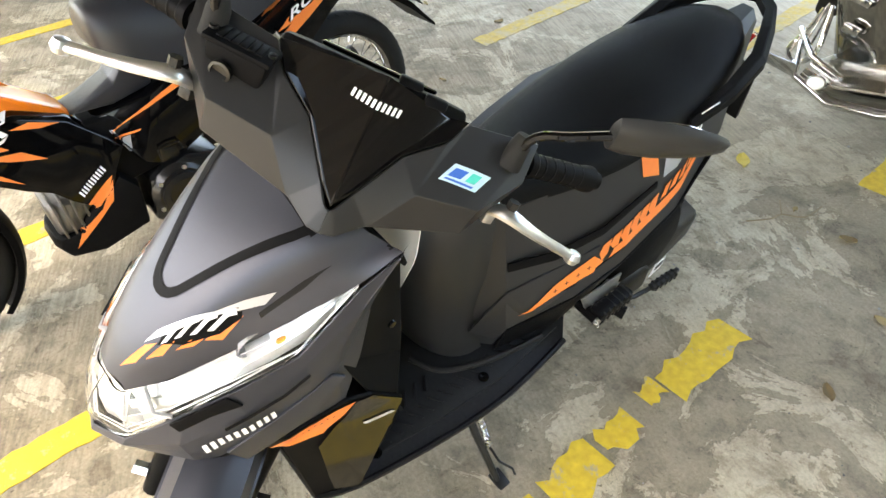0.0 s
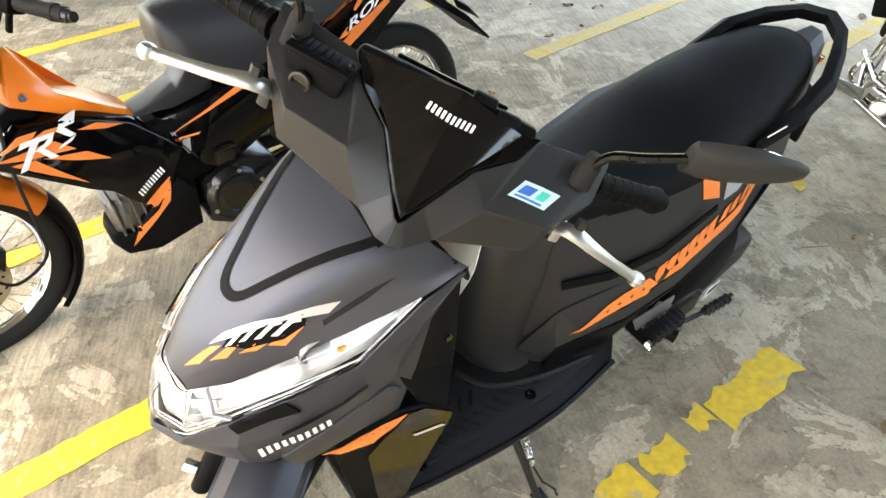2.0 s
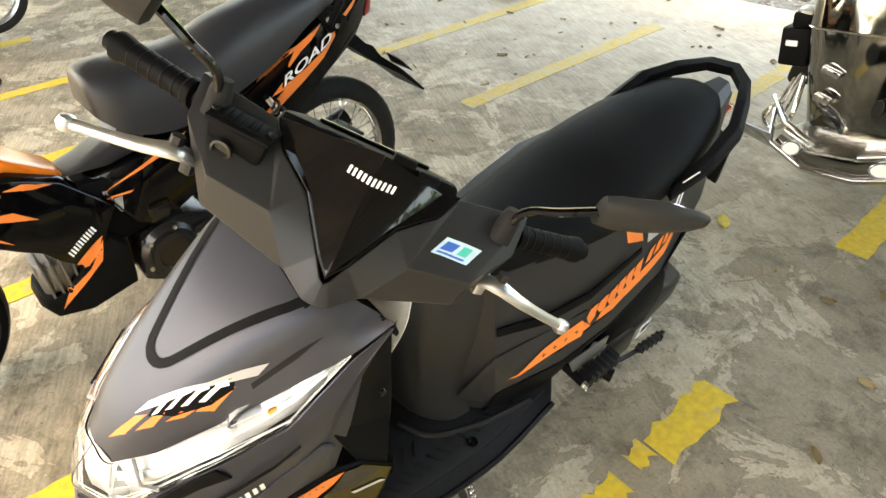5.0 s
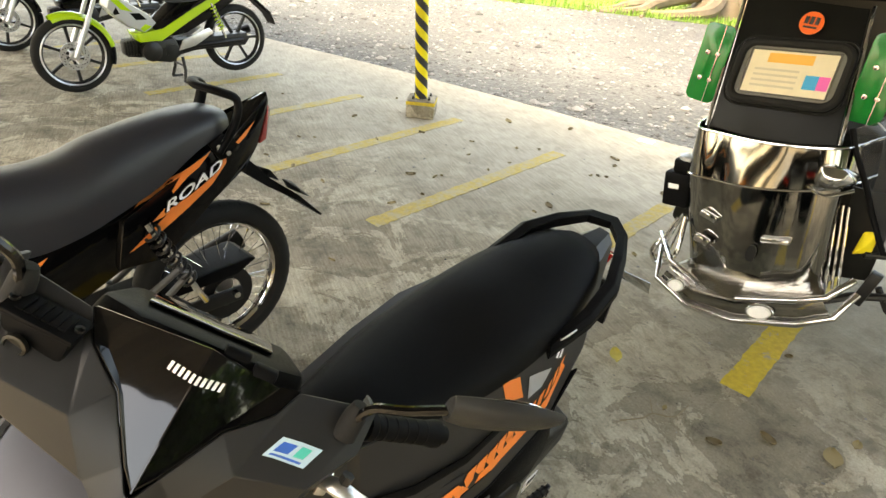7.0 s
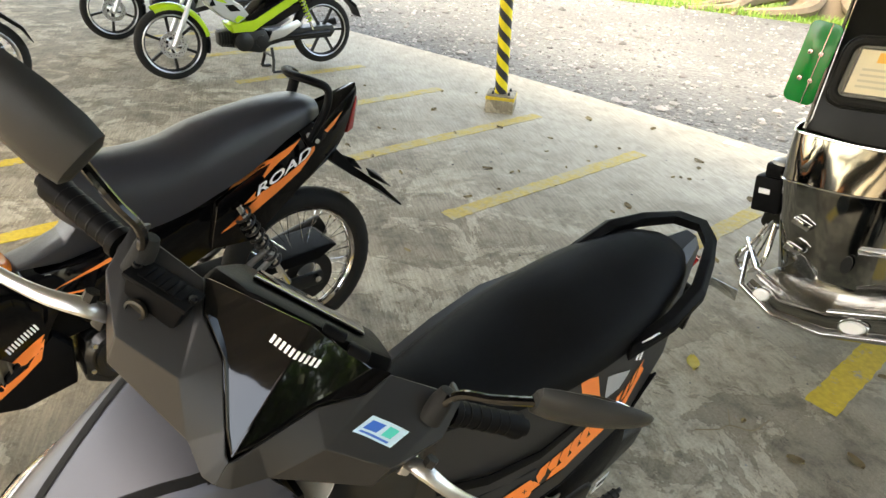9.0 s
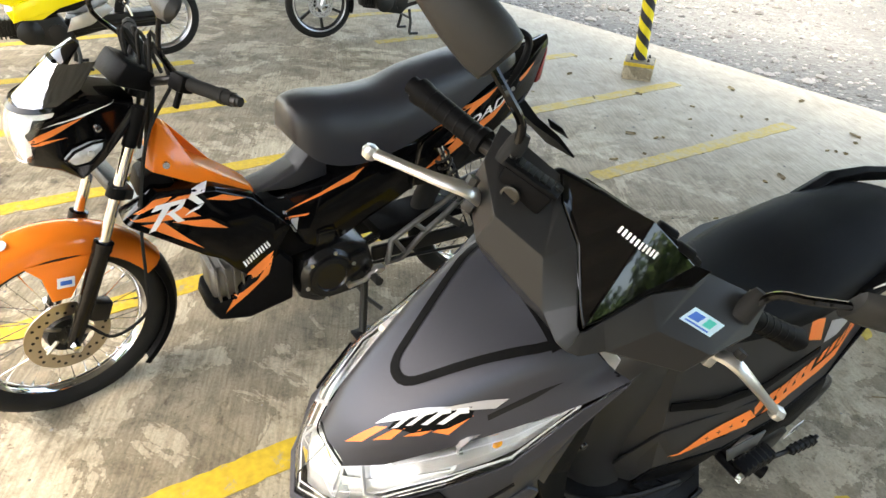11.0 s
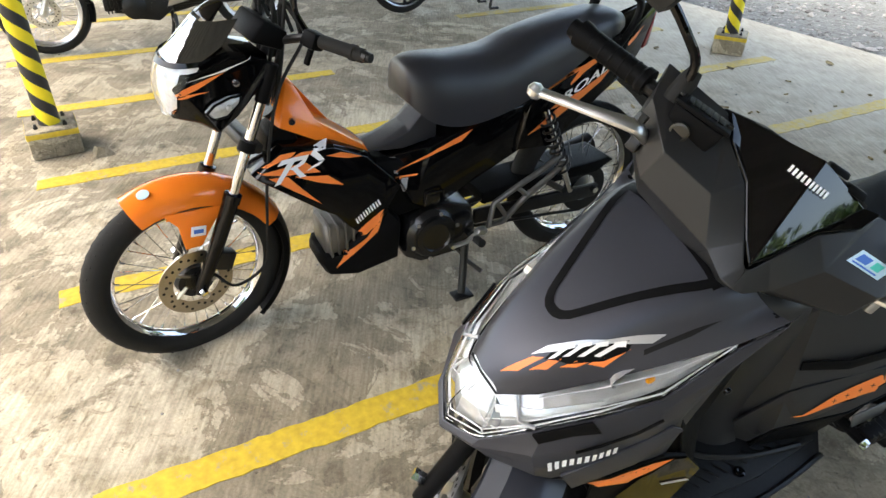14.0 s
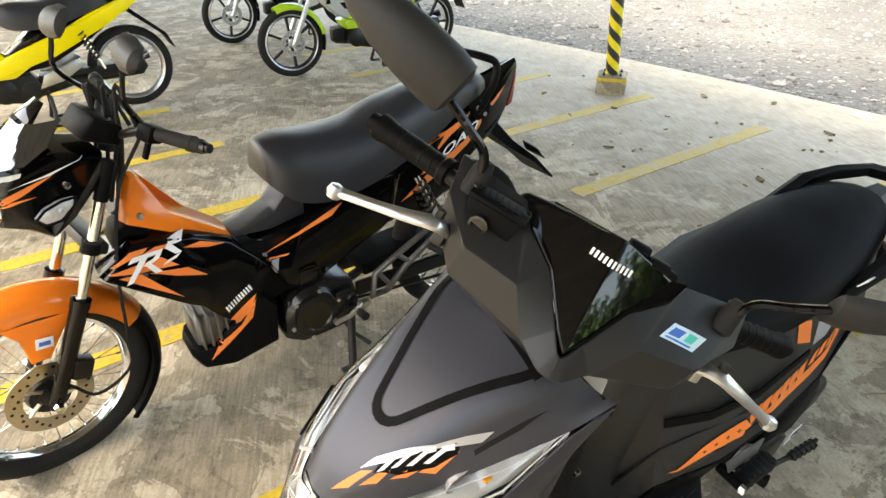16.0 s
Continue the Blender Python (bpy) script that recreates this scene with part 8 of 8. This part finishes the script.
# wide yellow flank of the yellow machine
part("tail_panel", slab([(0.44, 0.33), (0.46, 0.43), (0.80, 0.55), (1.10, 0.66), (1.42, 0.80), (1.46, 0.76), (1.20, 0.60), (0.85, 0.44)], 0.115, 0.006, 0.02, 0.004), M_YELLOW, yellow, "long yellow side panel")

# ---- ground litter, gravel, grass and trees outside ----


def stones(name, n, region, size, material, label, category, seed):
    r = random.Random(seed)
    verts, faces = [], []
    for _ in range(n):
        x, y, z = region(r)
        s = size * (0.5 + r.random() ** 2 * 1.6)
        sh = [(1, 0, 0.3), (0.3, 0.9, 0.35), (-0.8, 0.5, 0.3), (-0.7, -0.6, 0.35), (0.4, -0.9, 0.3), (0.1, 0.1, 0.9)]
        a = r.random() * 6.28
        k = len(verts)
        for u, v, w_ in sh:
            u, v, w_ = u * r.uniform(0.6, 1.2), v * r.uniform(0.6, 1.2), w_ * r.uniform(0.5, 1.2)
            verts.append((x + s * (u * math.cos(a) - v * math.sin(a)), y + s * (u * math.sin(a) + v * math.cos(a)), z + s * w_ * 0.8))
        for j in range(5):
            faces.append((k + j, k + (j + 1) % 5, k + 5))
        for j in range(5):
            verts.append((verts[k + j][0], verts[k + j][1], z - 0.01))
        for j in range(5):
            faces.append((k + j, k + 6 + j, k + 6 + (j + 1) % 5, k + (j + 1) % 5))
    me = bpy.data.meshes.new(name)
    me.from_pydata(verts, [], faces)
    me.materials.append(material)
    return tagged(new(name, me), label, category, kind="stuff")


def island_mat(name, c0, c1, rough=0.85):
    m = bpy.data.materials.new(name)
    m.use_nodes = True
    nt = m.node_tree
    g = nt.nodes.new("ShaderNodeNewGeometry")
    mx = nt.nodes.new("ShaderNodeMixRGB")
    mx.inputs[1].default_value, mx.inputs[2].default_value = (*c0, 1), (*c1, 1)
    nt.links.new(g.outputs["Random Per Island"], mx.inputs[0])
    nt.links.new(mx.outputs[0], nt.nodes["Principled BSDF"].inputs["Base Color"])
    nt.nodes["Principled BSDF"].inputs["Roughness"].default_value = rough
    return m


def yard(r):
    x = r.uniform(-9, 2.0)
    y = float(np.interp(x, (-12, -5.3, -3.63, -2.43, -0.94, 14), (4.1, 5.05, 5.32, 5.45, 5.57, 8.2))) + 0.02 + 9 * r.random() ** 1.8
    return x, y, -0.05


M_STONE = island_mat("mixed_grey_stones", (0.06, 0.06, 0.058), (0.26, 0.26, 0.25))
stones("gravel", 9000, yard, 0.016, M_STONE, "loose pale grey gravel stones", "gravel", 3)
stones("gravel", 700, yard, 0.034, M_STONE, "scattered larger gravel stones", "gravel", 5)
stones("grit", 500, lambda r: (r.uniform(-5, 2), r.uniform(-0.4, 5.0), 0.001), 0.0035, M_STONE, "fine grit on the concrete floor", "grit", 6)

M_LEAFD = island_mat("dry_leaf", (0.10, 0.07, 0.03), (0.28, 0.22, 0.10))
M_LEAFY = mat("yellowed_leaf", (0.45, 0.36, 0.06), 0.6, 0, 0.3, 40)


def dry_leaf(x, y, l, w_, turn, material, label, curl=0.012):
    rows = []
    for k in range(7):
        u = k / 6
        hw = w_ * math.sin(math.pi * min(1, u * 0.95 + 0.03)) ** 0.8
        rows.append([(-hw, l * (u - 0.5), 0.004 + curl * 0.9 * abs(u - 0.4)), (-hw * 0.5, l * (u - 0.5), 0.002 + curl * 0.3 * u), (0, l * (u - 0.5), 0.001 + 0.002 * u), (hw * 0.5, l * (u - 0.5), 0.002 + curl * 0.4 * u), (hw, l * (u - 0.5), 0.005 + curl * abs(u - 0.5))])
    bm = loft(rows, closed=False, caps=False)
    bmesh.ops.solidify(bm, geom=bm.faces[:], thickness=0.0008)
    ob = part("leaf", bm, material)
    ob.matrix_world = pose(x, y, 0.001, 0, 0, turn)
    return tagged(ob, label, "leaf", "fallen leaves")


dry_leaf(0.052, 2.965, 0.085, 0.024, 35, M_LEAFY, "yellowed fallen leaf on the concrete floor")
for x, y, l, w_, t in ((0.62, 2.95, 0.06, 0.018, 70), (0.80, 3.02, 0.09, 0.03, 20), (0.50, 2.80, 0.05, 0.016, 110), (-0.55, 4.6, 0.07, 0.02, 30), (-1.05, 4.9, 0.08, 0.02, 80), (-2.0, 4.95, 0.09, 0.025, 60), (-1.6, 5.2, 0.06, 0.02, 10), (-0.6, 3.1, 0.05, 0.015, 140), (0.95, 2.45, 0.07, 0.024, 160), (0.72, 2.2, 0.05, 0.014, 45), (-2.75, 4.05, 0.06, 0.02, 15), (-2.2, 4.2, 0.05, 0.02, 100), (0.2, 4.0, 0.06, 0.02, 100), (1.02, 2.7, 0.09, 0.03, 80), (-0.9, 3.9, 0.07, 0.02, 60), (-1.7, 3.6, 0.06, 0.02, 130)):
    dry_leaf(x, y, l, w_, t, M_LEAFD, "brown dry leaf lying on the concrete floor")
rl = random.Random(23)
for k in range(46):
    dry_leaf(rl.uniform(-3.6, 1.2), rl.uniform(2.3, 5.0), rl.uniform(0.02, 0.055), rl.uniform(0.007, 0.016), rl.uniform(0, 180), M_LEAFD, "small brown leaf fragment on the concrete floor", 0.008)
tw = part("twig", join(tube([(0.24, 2.66, 0.004), (0.29, 2.72, 0.010), (0.30, 2.77, 0.006), (0.36, 2.80, 0.012), (0.37, 2.90, 0.006)], 0.0028, 6, curve=3), tube([(0.30, 2.77, 0.006), (0.26, 2.83, 0.010)], 0.002, 6)), mat("dry_twig", (0.20, 0.16, 0.10), 0.8, 0, 0.3, 60))
tagged(tw, "thin dry twig lying on the concrete floor", "twig")
slip = part("paper_scrap", box((0.12, 0.08, 0.003), (0, 0, 0.0025), 0.001), M_WHITE)
slip.matrix_world = pose(-1.10, 5.45, 0, 0, 0, 10)
tagged(slip, "white scrap of paper on the slab edge", "paper")

# grass strip
def grass_strip(n, region, h, material, label, seed):
    r = random.Random(seed)
    verts, faces = [], []
    for _ in range(n):
        x, y = region(r)
        a, hh, w_ = r.random() * 6.28, h * (0.5 + r.random()), 0.006 + 0.006 * r.random()
        lx, ly = math.cos(a) * hh * 0.5, math.sin(a) * hh * 0.5
        k = len(verts)
        verts += [(x - w_ * math.sin(a), y + w_ * math.cos(a), -0.05), (x + w_ * math.sin(a), y - w_ * math.cos(a), -0.05), (x + lx * 0.4 + w_ * 0.6 * math.sin(a), y + ly * 0.4 - w_ * 0.6 * math.cos(a), -0.05 + hh * 0.7), (x + lx * 0.4 - w_ * 0.6 * math.sin(a), y + ly * 0.4 + w_ * 0.6 * math.cos(a), -0.05 + hh * 0.7), (x + lx, y + ly, -0.05 + hh)]
        faces += [(k, k + 1, k + 2, k + 3), (k + 3, k + 2, k + 4)]
    me = bpy.data.meshes.new("grass")
    me.from_pydata(verts, [], faces)
    me.materials.append(material)
    return tagged(new("grass", me), label, "grass", kind="stuff")


M_GRASS = island_mat("fresh_grass", (0.09, 0.20, 0.02), (0.22, 0.38, 0.05), 0.6)
lawn = part("lawn", plate([(-40, 8.0), (-9, 9.2), (-5.7, 11.0), (-4.4, 11.7), (-2.2, 12.7), (6, 15), (30, 16), (30, 60), (-40, 60)], 0.02, "XY", -0.045), mat("grassy_soil", (0.14, 0.20, 0.05), 0.95, 0, 0.4, 3, 0.8, 30), smooth=False)
tagged(lawn, "fresh green lawn beyond the gravel yard", "lawn", kind="structure")
def lawn_region(r):
    x = r.uniform(-16, 4)
    return x, 9.2 + max(0, x + 9) * 0.53 + 5 * r.random() ** 1.5


grass_strip(26000, lawn_region, 0.10, M_GRASS, "short fresh green grass", 9)

# trees
M_BARK = mat("rough_bark", (0.16, 0.125, 0.085), 0.9, 0, 0.5, 6, 1.0, 25)
M_LEAF = island_mat("tree_leaves", (0.03, 0.075, 0.012), (0.12, 0.22, 0.04), 0.5)


def tree(x, y, h, r0, seed, spread, roots=0, n=2600, label="broad leafy tree with a thick trunk"):
    r = random.Random(seed)
    t = thing("tree", label, "tree", "trees beyond the yard")
    t.location = (x, y, -0.06)
    trunk = tube([(0, 0, -0.1), (0.02, 0, 0.25), (0.05, 0.05, h * 0.2), (0.0, 0.1, h * 0.45), (0.1, 0.0, h * 0.62)], [r0 * 1.5, r0 * 1.1, r0 * 0.9, r0 * 0.7, r0 * 0.4], 18, curve=4)
    for v in trunk.verts:
        d = noise.noise(v.co * 2.2) * r0 * 0.25
        v.co.x += d
        v.co.y += d * 0.7
    part("trunk", trunk, M_BARK, t, "thick bark-covered trunk")
    for k in range(roots):
        a = 6.28 * k / roots + r.uniform(-0.3, 0.3)
        l = r.uniform(1.0, 2.4)
        pts = [(math.cos(a) * r0 * 0.7, math.sin(a) * r0 * 0.7, 0.45)]
        for j in range(1, 6):
            u = j / 5
            a += r.uniform(-0.25, 0.25)
            pts.append((math.cos(a) * (r0 + l * u), math.sin(a) * (r0 + l * u), 0.30 * (1 - u) ** 2 + 0.05 - 0.04 * u))
        part("root", tube(pts, [0.17, 0.12, 0.08, 0.03], 8, curve=3), M_BARK, t, "gnarled surface root")
    ends = []
    for k in range(7):
        a = 6.28 * k / 7 + r.uniform(-0.3, 0.3)
        z0 = h * r.uniform(0.35, 0.6)
        e = (math.cos(a) * spread * r.uniform(0.5, 0.9), math.sin(a) * spread * r.uniform(0.5, 0.9), h * r.uniform(0.65, 0.95))
        part("limb", tube([(0, 0.05, z0), (e[0] * 0.4, e[1] * 0.4, z0 + (e[2] - z0) * 0.6), e], [r0 * 0.35, r0 * 0.22, r0 * 0.06], 8, curve=3), M_BARK, t)
        ends.append(e)
    ends += [(0, 0, h * 0.95)]
    verts, faces = [], []
    for _ in range(n):
        e = ends[r.randrange(len(ends))]
        d = Vector((r.gauss(0, 1), r.gauss(0, 1), r.gauss(0, 0.8))).normalized() * (spread * 0.42 * r.random() ** 0.4)
        c_ = Vector(e) + d
        s_ = r.uniform(0.10, 0.24)
        q = Euler((r.uniform(-1, 1), r.uniform(-1, 1), r.uniform(0, 6.28))).to_matrix()
        k = len(verts)
        for u, v in ((-0.5, 0), (0, -0.28), (0.5, 0), (0, 0.28)):
            verts.append(c_ + q @ Vector((u * s_ * 2, v * s_ * 2, 0.05 * s_)))
        faces.append((k, k + 1, k + 2, k + 3))
    me = bpy.data.meshes.new("crown")
    me.from_pydata(verts, [], faces)
    me.materials.append(M_LEAF)
    cr = new("crown", me)
    cr.parent = t
    tagged(cr, "uneven leafy crown")
    return t


tree(-3.65, 13.6, 9.0, 0.62, 21, 4.2, roots=11, n=5000, label="large tree with a thick trunk and gnarled surface roots")
for x, y, h, s_ in ((-12, 27, 8, 31), (-22, 24, 9, 32), (5, 30, 9, 33), (-6, 34, 10, 34), (15, 30, 8, 35), (-33, 26, 9, 36)):
    tree(x, y, h, 0.35, s_, 3.6, n=3000, label="leafy green tree beyond the lawn")
# low trees beside the yard, seen mirrored in the visor
for x, y, h, s_ in ((14.0, -1.5, 3.6, 71), (15.5, 3.0, 3.4, 72), (13.5, 7.0, 3.1, 73), (15.0, 11.5, 3.3, 74)):
    tree(x, y, h, 0.18, s_, 2.3, n=3500, label="low leafy tree beside the yard")
# trees across the road before the bays
for k, (x, y, h, s_) in enumerate(((-6.5, -16, 6.0, 61), (-1.0, -19, 7.0, 62), (4.5, -17, 6.5, 63), (9.5, -14, 6.0, 64), (13.0, -5.0, 6.0, 65))):
    tree(x, y, h, 0.3, s_, 3.8, n=4500, label="leafy green tree across the road")
